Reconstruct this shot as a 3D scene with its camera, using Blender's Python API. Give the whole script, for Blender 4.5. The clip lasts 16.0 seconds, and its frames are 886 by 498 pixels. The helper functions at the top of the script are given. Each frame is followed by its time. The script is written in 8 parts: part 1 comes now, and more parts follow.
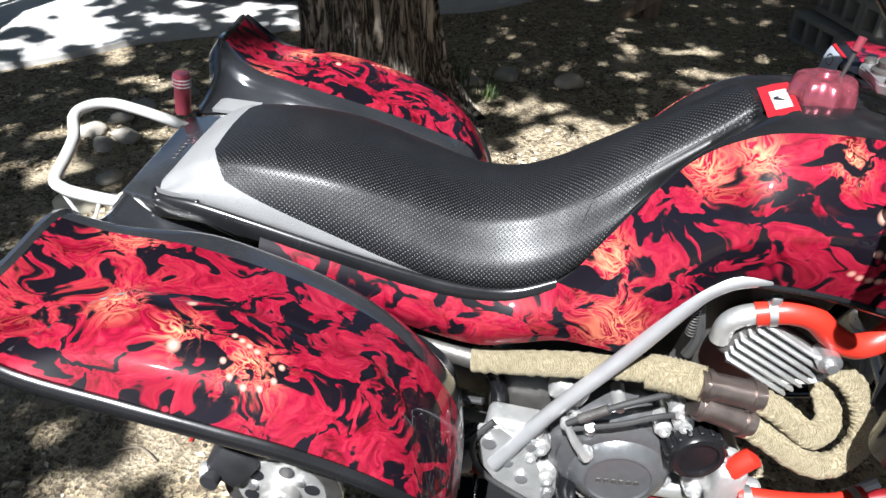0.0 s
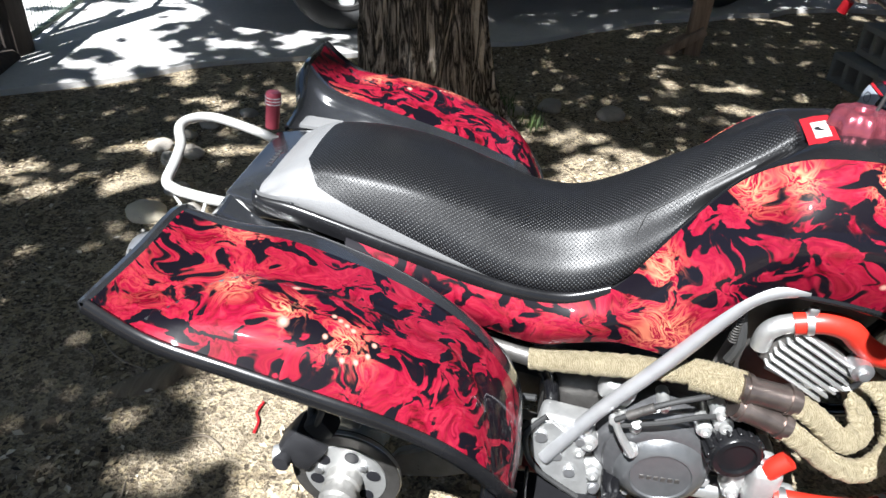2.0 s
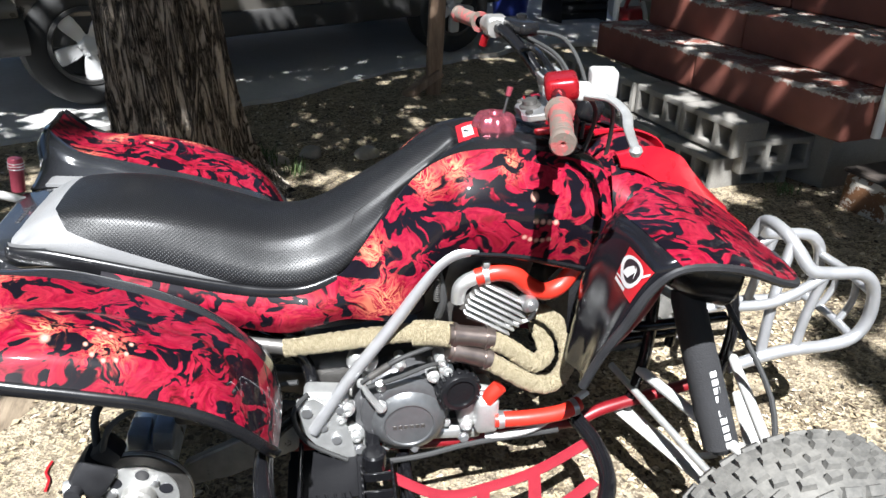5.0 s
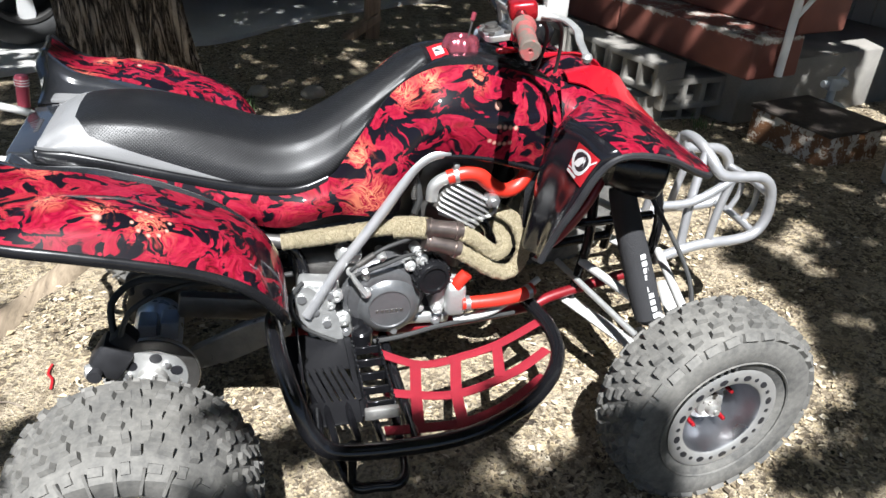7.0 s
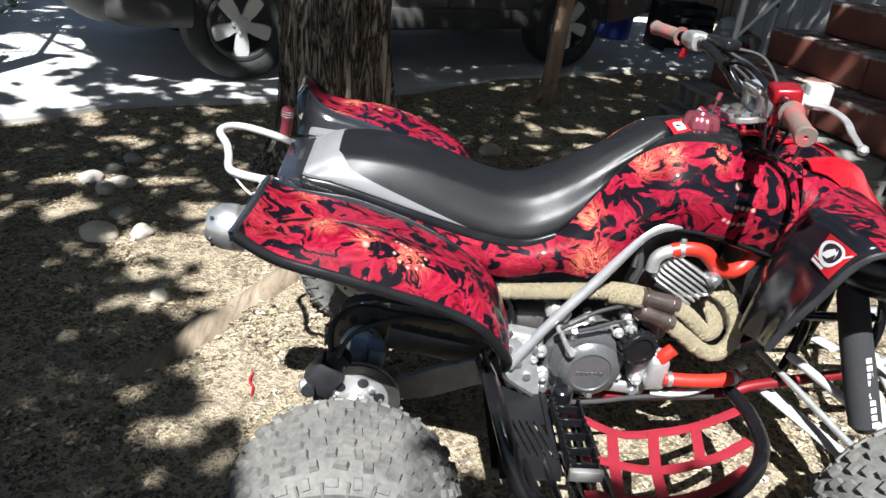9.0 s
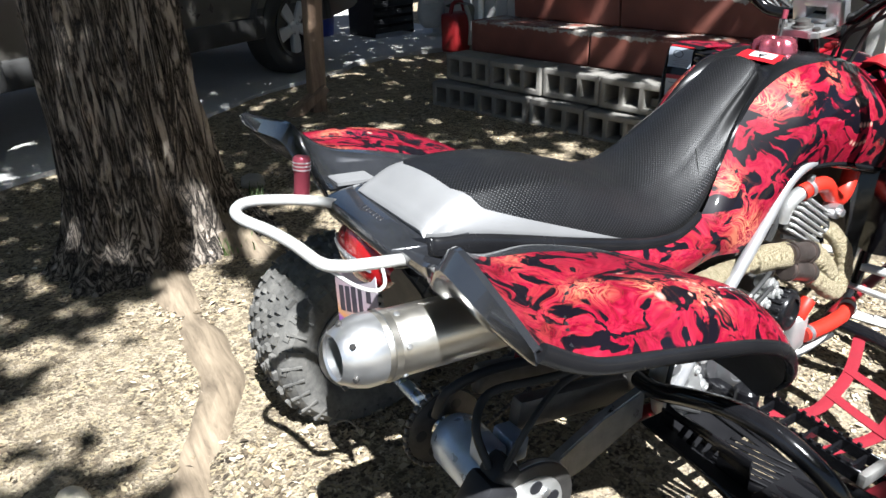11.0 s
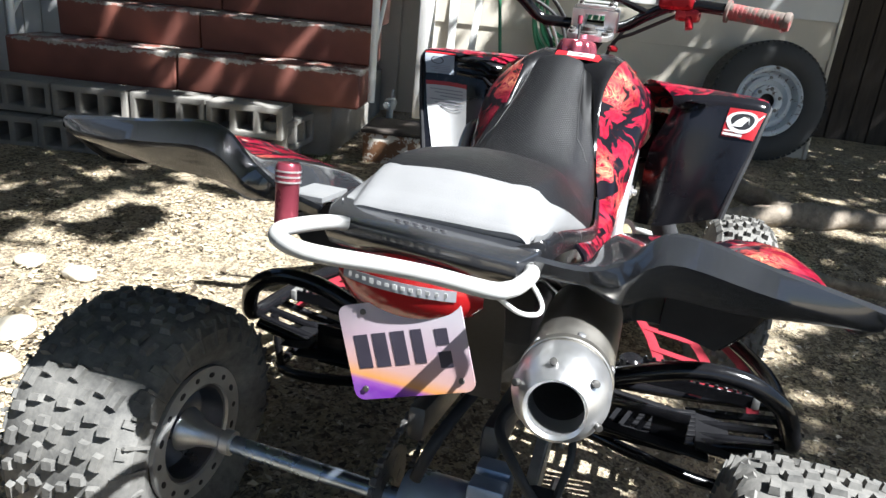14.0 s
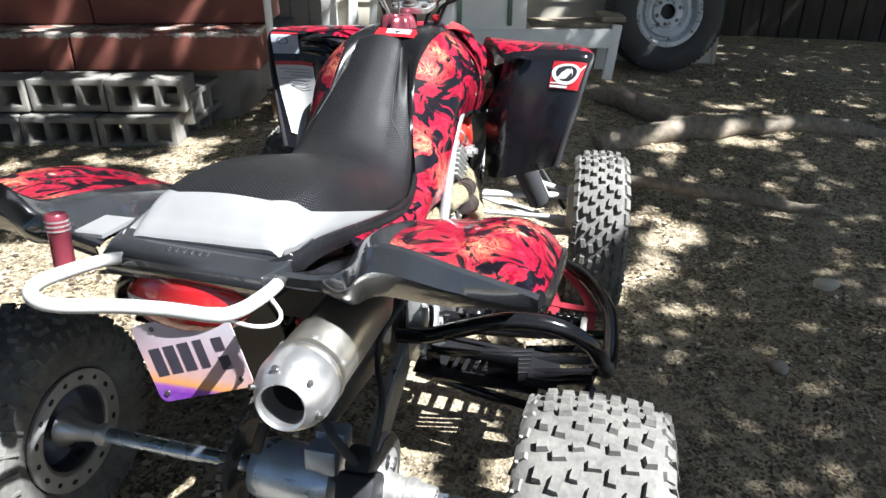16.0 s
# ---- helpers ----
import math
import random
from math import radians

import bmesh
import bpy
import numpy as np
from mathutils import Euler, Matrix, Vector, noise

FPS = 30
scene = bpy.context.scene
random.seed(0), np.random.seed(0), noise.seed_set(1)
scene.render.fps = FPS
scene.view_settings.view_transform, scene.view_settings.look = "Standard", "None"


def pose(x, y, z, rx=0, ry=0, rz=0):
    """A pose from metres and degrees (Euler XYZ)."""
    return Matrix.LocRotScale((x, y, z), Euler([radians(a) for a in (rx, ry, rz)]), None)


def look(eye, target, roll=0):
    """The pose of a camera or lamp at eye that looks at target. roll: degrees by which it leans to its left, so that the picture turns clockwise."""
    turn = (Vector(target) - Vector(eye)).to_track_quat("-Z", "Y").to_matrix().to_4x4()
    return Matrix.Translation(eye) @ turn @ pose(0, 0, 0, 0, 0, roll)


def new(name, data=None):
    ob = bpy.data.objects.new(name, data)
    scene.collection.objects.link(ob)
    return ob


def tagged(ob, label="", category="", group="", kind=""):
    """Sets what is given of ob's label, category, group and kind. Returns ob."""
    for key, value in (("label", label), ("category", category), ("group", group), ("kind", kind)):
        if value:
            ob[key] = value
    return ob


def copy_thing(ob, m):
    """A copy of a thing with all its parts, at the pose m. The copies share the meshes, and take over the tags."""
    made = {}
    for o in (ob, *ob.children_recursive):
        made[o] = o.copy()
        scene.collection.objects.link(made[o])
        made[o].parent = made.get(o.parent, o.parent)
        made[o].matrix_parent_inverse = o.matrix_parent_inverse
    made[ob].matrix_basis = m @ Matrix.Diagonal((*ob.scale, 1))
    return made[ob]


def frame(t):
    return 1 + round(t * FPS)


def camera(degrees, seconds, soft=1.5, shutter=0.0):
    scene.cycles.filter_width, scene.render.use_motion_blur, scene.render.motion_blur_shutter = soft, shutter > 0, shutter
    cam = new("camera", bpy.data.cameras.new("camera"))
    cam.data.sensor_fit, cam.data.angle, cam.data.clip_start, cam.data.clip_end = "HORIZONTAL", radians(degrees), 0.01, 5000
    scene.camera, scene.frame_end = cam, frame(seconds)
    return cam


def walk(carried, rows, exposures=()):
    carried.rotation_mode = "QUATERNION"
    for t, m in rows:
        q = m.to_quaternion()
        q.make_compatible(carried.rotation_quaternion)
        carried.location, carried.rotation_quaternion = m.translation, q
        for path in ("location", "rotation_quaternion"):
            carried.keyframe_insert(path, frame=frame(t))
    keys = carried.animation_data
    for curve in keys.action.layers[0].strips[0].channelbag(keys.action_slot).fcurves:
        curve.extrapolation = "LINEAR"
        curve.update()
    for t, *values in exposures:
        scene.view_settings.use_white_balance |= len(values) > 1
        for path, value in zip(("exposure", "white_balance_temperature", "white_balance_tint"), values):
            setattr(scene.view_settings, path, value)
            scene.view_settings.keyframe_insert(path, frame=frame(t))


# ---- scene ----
cam = camera(63.26, 16.0)
PATH = [
    (0, (0.3316, -0.9091, 1.2418), (0.2504, -0.0844, 0.6821), 1.31),
    (0.5, (0.2786, -0.9890, 1.2535), (0.1385, -0.1654, 0.7039), 2.12),
    (1, (0.2637, -1.0246, 1.2638), (0.0826, -0.1971, 0.7324), 2.17),
    (1.5, (0.2733, -1.0314, 1.2685), (0.1024, -0.1990, 0.7414), 2.05),
    (2, (0.2877, -1.0315, 1.2709), (0.1635, -0.1901, 0.7449), 2.01),
    (2.5, (0.3017, -1.0399, 1.2766), (0.2136, -0.1883, 0.7599), 1.97),
    (3, (0.3267, -1.0683, 1.2943), (0.2641, -0.2048, 0.7939), 0.90),
    (3.5, (0.3455, -1.1038, 1.3021), (0.3610, -0.2261, 0.8231), 1.79),
    (4, (0.3713, -1.1559, 1.3053), (0.4745, -0.2779, 0.8380), 2.05),
    (4.5, (0.4342, -1.2231, 1.3161), (0.5563, -0.3412, 0.8606), 1.21),
    (7, (0.2704, -1.5352, 1.3211), (0.5059, -0.7057, 0.8147), 3.20),
    (7.5, (0.2467, -1.5495, 1.3018), (0.4792, -0.7384, 0.7650), 4.75),
    (8, (0.2140, -1.5567, 1.3035), (0.4039, -0.7309, 0.7726), 5.23),
    (8.5, (0.1742, -1.5565, 1.3056), (0.3363, -0.7138, 0.7922), 5.68),
    (9, (0.0377, -1.5376, 1.3121), (0.1157, -0.6449, 0.8682), 6.19),
    (11.5, (-0.7044, -0.6539, 1.1019), (-0.0798, 0.0147, 0.6985), -2.37),
    (12, (-0.7644, -0.4137, 1.0531), (0.0183, 0.0868, 0.6832), -1.24),
    (12.5, (-0.8565, -0.2397, 1.0034), (0.0358, 0.0586, 0.6647), 3.48),
    (13, (-0.8905, -0.1859, 0.9906), (0.0179, 0.0771, 0.6657), 6.61),
    (13.5, (-0.9022, -0.1877, 0.9995), (0.0120, 0.0557, 0.6756), 6.67),
    (14, (-0.9336, -0.2036, 1.0129), (-0.0340, 0.0612, 0.6657), 5.68),
    (14.5, (-0.9505, -0.2576, 1.1002), (-0.0581, 0.0071, 0.7348), 2.68),
    (15, (-0.9472, -0.3407, 1.1637), (-0.0790, -0.0575, 0.7563), 1.35),
    (15.5, (-0.9191, -0.4376, 1.1841), (-0.0531, -0.1779, 0.7568), 0.96),
    (16, (-0.9304, -0.4914, 1.1708), (-0.0597, -0.2762, 0.7286), -0.24),
]
walk(cam, [(t, look(eye, target, roll)) for t, eye, target, roll in PATH], [(0.0, 0.38, 6120, 9), (4.7, 0.45, 6120, 9), (7.0, 0.22, 6150, 9), (9.2, 0.21, 6150, 9), (11.5, 0.56, 6080, 8), (12.5, 0.74, 6080, 8), (16.0, 0.78, 6080, 8)])

# ---- light ----
SUN_WAY = Vector((0.13, 0.56, -0.83)).normalized()
sun = new("sun", bpy.data.lights.new("sun", "SUN"))
sun.data.energy, sun.data.angle, sun.data.color = 13.0, radians(0.53), (1.0, 0.98, 0.95)
sun.rotation_mode = "QUATERNION"
sun.rotation_quaternion = SUN_WAY.to_track_quat("-Z", "Y")
world = bpy.data.worlds.new("sky")
scene.world = world
world.use_nodes = True
_sky = world.node_tree.nodes.new("ShaderNodeTexSky")
_sky.sky_type, _sky.sun_disc = "NISHITA", False
_sky.sun_elevation, _sky.sun_rotation = math.asin(-SUN_WAY.z), math.atan2(-SUN_WAY.x, -SUN_WAY.y)
_bg = world.node_tree.nodes["Background"]
_bg.inputs["Strength"].default_value = 0.082
world.node_tree.links.new(_sky.outputs[0], _bg.inputs["Color"])


# ---- materials ----
class Mat:
    """A node material with short calls for its nodes."""

    def __init__(self, name):
        self.m = bpy.data.materials.new(name)
        self.m.use_nodes = True
        self.t = self.m.node_tree
        self.b = self.t.nodes["Principled BSDF"]
        self.co = None

    def n(self, kind, **inputs):
        node = self.t.nodes.new("ShaderNode" + kind)
        for k, v in inputs.items():
            self.put(node, k.replace("_", " "), v)
        return node

    def put(self, node, key, v):
        if isinstance(v, bpy.types.NodeSocket):
            self.t.links.new(v, node.inputs[key])
        else:
            node.inputs[key].default_value = v

    def coord(self):
        if self.co is None:
            self.co = self.n("TexCoord").outputs["Object"]
        return self.co

    def noise(self, scale, detail=4, rough=0.55, dist=0.0, vec=None):
        return self.n("TexNoise", Vector=vec or self.coord(), Scale=scale, Detail=detail, Roughness=rough, Distortion=dist).outputs["Fac"]

    def stretch(self, x, y, z):
        return self.n("Mapping", Vector=self.coord(), Scale=(x, y, z)).outputs[0]

    def voro(self, scale, feature="F1", vec=None, rnd=1.0, out="Distance"):
        v = self.n("TexVoronoi", Vector=vec or self.coord(), Scale=scale, Randomness=rnd)
        v.feature = feature
        return v.outputs[out]

    def ramp(self, fac, stops, smooth=False):
        r = self.n("ValToRGB", Fac=fac)
        e = r.color_ramp.elements
        if smooth:
            r.color_ramp.interpolation = "EASE"
        while len(e) < len(stops):
            e.new(0.5)
        for i, (p, c) in enumerate(stops):
            e[i].position = p
            e[i].color = (c, c, c, 1) if isinstance(c, (int, float)) else (*c, 1)
        return r.outputs[0]

    def math(self, op, a, b=0.0, c=0.0):
        k = self.n("Math")
        k.operation = op
        for i, v in enumerate((a, b, c)):
            self.put(k, i, v)
        return k.outputs[0]

    def mix(self, fac, a, b):
        k = self.n("Mix")
        k.data_type = "RGBA"
        self.put(k, 0, fac)
        for i, v in ((6, a), (7, b)):
            self.put(k, i, v if isinstance(v, bpy.types.NodeSocket) else (*v, 1))
        return k.outputs[2]

    def sep(self):
        return self.n("SeparateXYZ", Vector=self.coord()).outputs

    def bump(self, height, strength=0.3, dist=0.004):
        k = self.n("Bump", Height=height, Strength=strength, Distance=dist)
        self.put(self.b, "Normal", k.outputs[0])

    def set(self, **kw):
        for k, v in kw.items():
            key = k.replace("_", " ")
            if isinstance(v, tuple) and len(v) == 3:
                v = (*v, 1)
            self.put(self.b, key, v)
        return self


def simple(name, col, rough=0.5, metal=0.0, vary=0.15, scale=18.0, bump=0.0, coat=0.0, wear=None, bscale=None, spec=0.5):
    """Colour with two scales of mottling, optional relief and worn spots of another colour."""
    m = Mat(name)
    a = m.noise(scale, 5)
    b = m.noise(scale * 0.17, 3)
    f = m.math("MULTIPLY_ADD", a, 0.6, m.math("MULTIPLY", b, 0.5))
    lo = tuple(c * (1 - vary) for c in col)
    hi = tuple(min(1, c * (1 + vary)) for c in col)
    c = m.ramp(f, [(0.3, lo), (0.75, hi)])
    if wear:
        c = m.mix(m.ramp(m.noise(scale * 0.8, 6, 0.7), [(wear[1], 0), (wear[1] + 0.04, 1)]), c, wear[0])
    m.set(Base_Color=c, Metallic=metal, Specular_IOR_Level=spec)
    m.set(Roughness=m.math("MULTIPLY_ADD", a, 0.25, max(0.02, rough - 0.12)))
    if coat:
        m.set(Coat_Weight=coat, Coat_Roughness=0.06)
    if bump:
        m.bump(m.noise(bscale or scale * 4, 6), bump, 0.004)
    return m.m


def flames(name, scale=1.0, shift=(0, 0, 0), plane="xy", hot=(), dots=()):
    """Printed vinyl: licks of crimson fire on black, with pale hot places and dots, under a gloss laminate."""
    m = Mat(name)
    x, y, z = m.sep()
    v = m.n("Mapping", Vector=m.coord(), Scale=(0.85, 1.0, 1.0), Location=shift, Rotation=(0.3, 0.5, 0.35)).outputs[0]

    def push(vec, s, amount, detail):
        w = m.n("TexNoise", Vector=vec, Scale=s * scale, Detail=detail)
        k = m.n("VectorMath")
        k.operation = "MULTIPLY_ADD"
        m.put(k, 0, w.outputs["Color"])
        k.inputs[1].default_value = (amount, amount, amount)
        m.put(k, 2, vec)
        return k.outputs[0]

    w = push(push(v, 9.0, 0.11, 1.0), 27.0, 0.035, 1.5)

    def ridge(s, width, dist):
        n = m.noise(s * scale, 1.5, 0.5, dist, w)
        return m.math("MAXIMUM", m.math("SUBTRACT", 1.0, m.math("MULTIPLY", m.math("ABSOLUTE", m.math("SUBTRACT", n, 0.5)), width)), 0.0)

    def near(px, pq, r):
        """1 at a place in the chosen plane, falling to 0 at r."""
        a, b = m.math("SUBTRACT", x, px), m.math("SUBTRACT", m.math("ABSOLUTE", y) if plane == "xy" else z, pq)
        d = m.math("SQRT", m.math("ADD", m.math("MULTIPLY", a, a), m.math("MULTIPLY", b, b)))
        return m.math("MAXIMUM", m.math("SUBTRACT", 1.0, m.math("DIVIDE", d, r)), 0.0)

    heat = m.ramp(m.noise(3.2 * scale, 1, 0.5, 0.0, v), [(0.50, 0.0), (0.75, 0.2)])
    for px, pq, r in hot:
        heat = m.math("MAXIMUM", heat, near(px, pq, r))
    lick = m.noise(15.0 * scale, 2.2, 0.5, 1.1, w)
    field = m.math("ADD", lick, m.math("MULTIPLY", heat, 0.09))
    inside = m.ramp(field, [(0.466, 0.0), (0.492, 1.0)])
    tone = m.math("MULTIPLY_ADD", m.noise(34.0 * scale, 2.5, 0.55, 1.8, w), 0.7, m.math("MULTIPLY", ridge(9.0, 3.2, 1.2), 0.3))
    red = m.ramp(tone, [(0.34, (0.035, 0.0008, 0.003)), (0.47, (0.120, 0.002, 0.011)), (0.60, (0.178, 0.0035, 0.019)), (0.76, (0.25, 0.014, 0.032))])
    c = m.mix(inside, (0.0045, 0.0035, 0.006), red)
    thin = m.math("MAXIMUM", ridge(22.0, 15.0, 1.6), m.math("MULTIPLY", ridge(42.0, 12.0, 2.0), 0.7))
    k = m.math("MULTIPLY", m.math("MULTIPLY", thin, m.ramp(field, [(0.44, 0.0), (0.52, 1.0)])), m.math("MULTIPLY_ADD", heat, 1.0, 0.18))
    c = m.mix(m.math("MINIMUM", k, 1.0), c, m.mix(heat, (0.31, 0.028, 0.030), (0.60, 0.24, 0.13)))
    for px, pq, r in dots:
        c = m.mix(m.ramp(near(px, pq, r), [(0.15, 0.0), (0.75, 1.0)]), c, (0.46, 0.24, 0.19))
    m.set(Base_Color=c, Roughness=0.4, Coat_Weight=0.45, Coat_Roughness=0.03, Specular_IOR_Level=0.04)
    m.bump(m.noise(9.0, 2), 0.08, 0.01)
    return m.m


def make_seat():
    m = Mat("seat_vinyl")
    uv = m.n("Mapping", Vector=m.n("TexCoord").outputs["UV"], Scale=(205.0, 205.0, 0.0), Rotation=(0, 0, radians(45))).outputs[0]
    d = m.voro(1.0, vec=uv, rnd=0.0)
    run, across, _ = m.n("SeparateXYZ", Vector=m.n("TexCoord").outputs["UV"]).outputs
    worn = m.math("MULTIPLY", m.ramp(run, [(0.05, 0.0), (0.11, 1.0), (0.27, 1.0), (0.40, 0.0)]), 0.1)
    rim = m.ramp(m.math("MULTIPLY_ADD", m.ramp(run, [(0.55, 0.0), (0.65, 1.0)]), 0.135, m.math("ABSOLUTE", across)), [(0.198, 0.0), (0.201, 1.0)])
    dots = m.math("MULTIPLY", m.ramp(d, [(0.16, 1.0), (0.36, 0.0)], True), m.math("SUBTRACT", 1.0, m.math("MAXIMUM", worn, rim)))
    fine = m.noise(420, 3)
    # glints on the raised dots painted as paler colour, hollows near black
    c = m.mix(dots, (0.0025, 0.0025, 0.003), (0.027, 0.028, 0.031))
    c = m.mix(m.ramp(m.noise(11, 5), [(0.52, 0), (0.8, 0.3)]), c, (0.022, 0.022, 0.022))
    m.set(Base_Color=c, Roughness=m.math("MULTIPLY_ADD", m.noise(30, 4), 0.16, 0.32), Specular_IOR_Level=0.35)
    m.bump(m.math("ADD", dots, m.math("MULTIPLY", fine, 0.3)), 0.45, 0.0012)
    return m.m


def make_ground():
    m = Mat("leaf_littered_dirt")
    fine, mid, big = m.noise(130, 6, 0.75), m.noise(22, 5, 0.65), m.noise(1.3, 4)
    bits = m.voro(120, out="Color")
    sepb = m.n("SeparateColor", Color=bits).outputs[0]
    c = m.ramp(m.math("MULTIPLY_ADD", fine, 0.6, m.math("MULTIPLY", mid, 0.4)), [(0.38, (0.045, 0.035, 0.025)), (0.49, (0.25, 0.205, 0.145)), (0.60, (0.57, 0.485, 0.355))])
    c = m.mix(m.ramp(sepb, [(0.66, 0), (0.72, 0.75)]), c, (0.46, 0.375, 0.235))
    c = m.mix(m.ramp(sepb, [(0.14, 0.8), (0.22, 0.0)]), c, (0.055, 0.042, 0.030))
    c = m.mix(m.ramp(m.noise(5.5, 5, 0.6, 0.4), [(0.46, 0.0), (0.62, 0.55)]), c, m.ramp(m.math("MULTIPLY_ADD", big, 0.6, m.math("MULTIPLY", fine, 0.4)), [(0.35, (0.27, 0.215, 0.145)), (0.65, (0.50, 0.425, 0.315))]))
    speck = m.n("SeparateColor", Color=m.voro(48, out="Color")).outputs[1]
    c = m.mix(m.ramp(speck, [(0.80, 0.0), (0.84, 0.6)]), c, (0.13, 0.10, 0.068))
    m.set(Base_Color=c, Roughness=0.95, Specular_IOR_Level=0.2)
    m.bump(m.math("ADD", m.math("MULTIPLY", fine, 1.0), m.math("MULTIPLY", m.voro(120), 0.6)), 1.0, 0.010)
    return m.m


def make_bark():
    m = Mat("bark_with_shaded_furrows")
    v = m.stretch(26, 26, 3.6)
    n1 = m.noise(1.0, 5, 0.6, 1.4, v)
    n2 = m.noise(70, 5, 0.7)
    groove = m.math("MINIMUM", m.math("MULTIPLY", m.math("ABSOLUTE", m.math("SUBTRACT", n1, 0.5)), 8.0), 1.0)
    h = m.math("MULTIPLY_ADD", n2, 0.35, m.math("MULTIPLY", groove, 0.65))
    # colour follows the relief: furrow shade is painted near-black, ridges pale
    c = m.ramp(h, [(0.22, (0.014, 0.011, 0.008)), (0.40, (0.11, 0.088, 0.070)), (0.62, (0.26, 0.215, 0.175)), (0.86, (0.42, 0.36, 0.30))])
    m.set(Base_Color=c, Roughness=0.92)
    m.bump(h, 1.0, 0.035)
    return m.m


def make_concrete(name, col, dark=0.6, scale=20):
    m = Mat(name)
    f = m.math("MULTIPLY_ADD", m.noise(scale * 6, 5, 0.7), 0.5, m.math("MULTIPLY", m.noise(scale * 0.3, 4), 0.5))
    c = m.ramp(f, [(0.3, tuple(k * dark for k in col)), (0.7, col)])
    c = m.mix(m.ramp(m.noise(scale * 12, 2), [(0.66, 0), (0.72, 0.5)]), c, tuple(k * 0.4 for k in col))
    m.set(Base_Color=c, Roughness=0.93)
    m.bump(m.noise(scale * 9, 6, 0.7), 0.6, 0.004)
    return m.m


def make_wrap():
    m = Mat("heat_wrap_tape")
    x, y, z = m.sep()
    weave = m.math("SINE", m.math("MULTIPLY", m.math("ADD", x, m.math("MULTIPLY", z, 0.6)), 2200.0))
    w2 = m.math("SINE", m.math("MULTIPLY", m.math("SUBTRACT", z, m.math("MULTIPLY", y, 0.8)), 2200.0))
    h = m.math("ADD", m.math("MULTIPLY", weave, w2), m.math("MULTIPLY", m.noise(150, 6, 0.8), 5.0))
    c = m.ramp(m.math("MULTIPLY_ADD", h, 0.22, 0.08), [(0.2, (0.10, 0.075, 0.04)), (0.5, (0.40, 0.325, 0.19)), (0.9, (0.70, 0.61, 0.42))])
    m.set(Base_Color=c, Roughness=0.85)
    m.bump(h, 1.0, 0.003)
    return m.m


def make_tyre():
    m = Mat("dusty_tyre_rubber")
    dust = m.math("MULTIPLY_ADD", m.noise(60, 6, 0.7), 0.5, m.math("MULTIPLY", m.noise(9, 4), 0.55))
    c = m.ramp(dust, [(0.35, (0.050, 0.049, 0.047)), (0.7, (0.165, 0.158, 0.144))])
    m.set(Base_Color=c, Roughness=0.8)
    m.bump(m.noise(160, 4), 0.3, 0.002)
    return m.m


def make_peeling(name, paint, bare, amount=0.6, scale=9.0):
    m = Mat(name)
    e = m.math("MULTIPLY_ADD", m.noise(scale * 5, 6, 0.75), 0.4, m.math("MULTIPLY", m.noise(scale, 5, 0.6), 0.6))
    k = m.ramp(e, [(amount, 0), (amount + 0.015, 1)])
    f = m.noise(scale * 0.5, 4)
    p = m.ramp(f, [(0.3, tuple(q * 0.75 for q in paint)), (0.7, paint)])
    p = m.mix(m.ramp(m.noise(3.0, 4), [(0.5, 0), (0.75, 0.35)]), p, tuple(min(1, q * 1.5 + 0.03) for q in paint))
    c = m.mix(k, p, bare)
    m.set(Base_Color=c, Roughness=m.math("MULTIPLY_ADD", m.noise(40, 4), 0.3, 0.55))
    m.bump(m.math("SUBTRACT", m.math("MULTIPLY", m.noise(scale * 14, 4), 0.3), k), 0.5, 0.002)
    return m.m


def make_steps():
    """Brown masonry paint, worn to pale mortar along the upper edges and in flakes."""
    m = Mat("peeling_brown_step_paint")
    x, y, z = m.sep()
    f = m.math("FRACT", m.math("MULTIPLY", m.math("SUBTRACT", z, 0.335), 5.0))
    rag = m.math("MULTIPLY_ADD", m.noise(7, 5, 0.7), 0.55, m.math("MULTIPLY", m.noise(45, 5, 0.7), 0.35))
    edge = m.ramp(f, [(0.76, 0.0), (0.95, 0.25), (0.99, 0.16)])
    k = m.ramp(m.math("ADD", rag, edge), [(0.62, 0), (0.64, 1)])
    p = m.ramp(m.noise(5, 5), [(0.3, (0.12, 0.038, 0.027)), (0.7, (0.20, 0.066, 0.045))])
    b = m.ramp(m.noise(60, 5, 0.7), [(0.3, (0.19, 0.165, 0.14)), (0.7, (0.42, 0.39, 0.35))])
    m.set(Base_Color=m.mix(k, p, b), Roughness=m.math("MULTIPLY_ADD", m.noise(40, 4), 0.3, 0.55))
    m.bump(m.math("SUBTRACT", m.math("MULTIPLY", m.noise(120, 4), 0.3), k), 0.5, 0.002)
    return m.m


def make_wood(name, lo, hi, along=(3, 40, 40)):
    m = Mat(name)
    v = m.stretch(*along)
    g = m.noise(1.0, 5, 0.65, 0.5, v)
    c = m.ramp(g, [(0.3, lo), (0.7, hi)])
    c = m.mix(m.ramp(m.noise(2.5, 4), [(0.4, 0), (0.8, 0.4)]), c, tuple(k * 0.6 for k in lo))
    m.set(Base_Color=c, Roughness=0.85)
    m.bump(g, 0.5, 0.004)
    return m.m


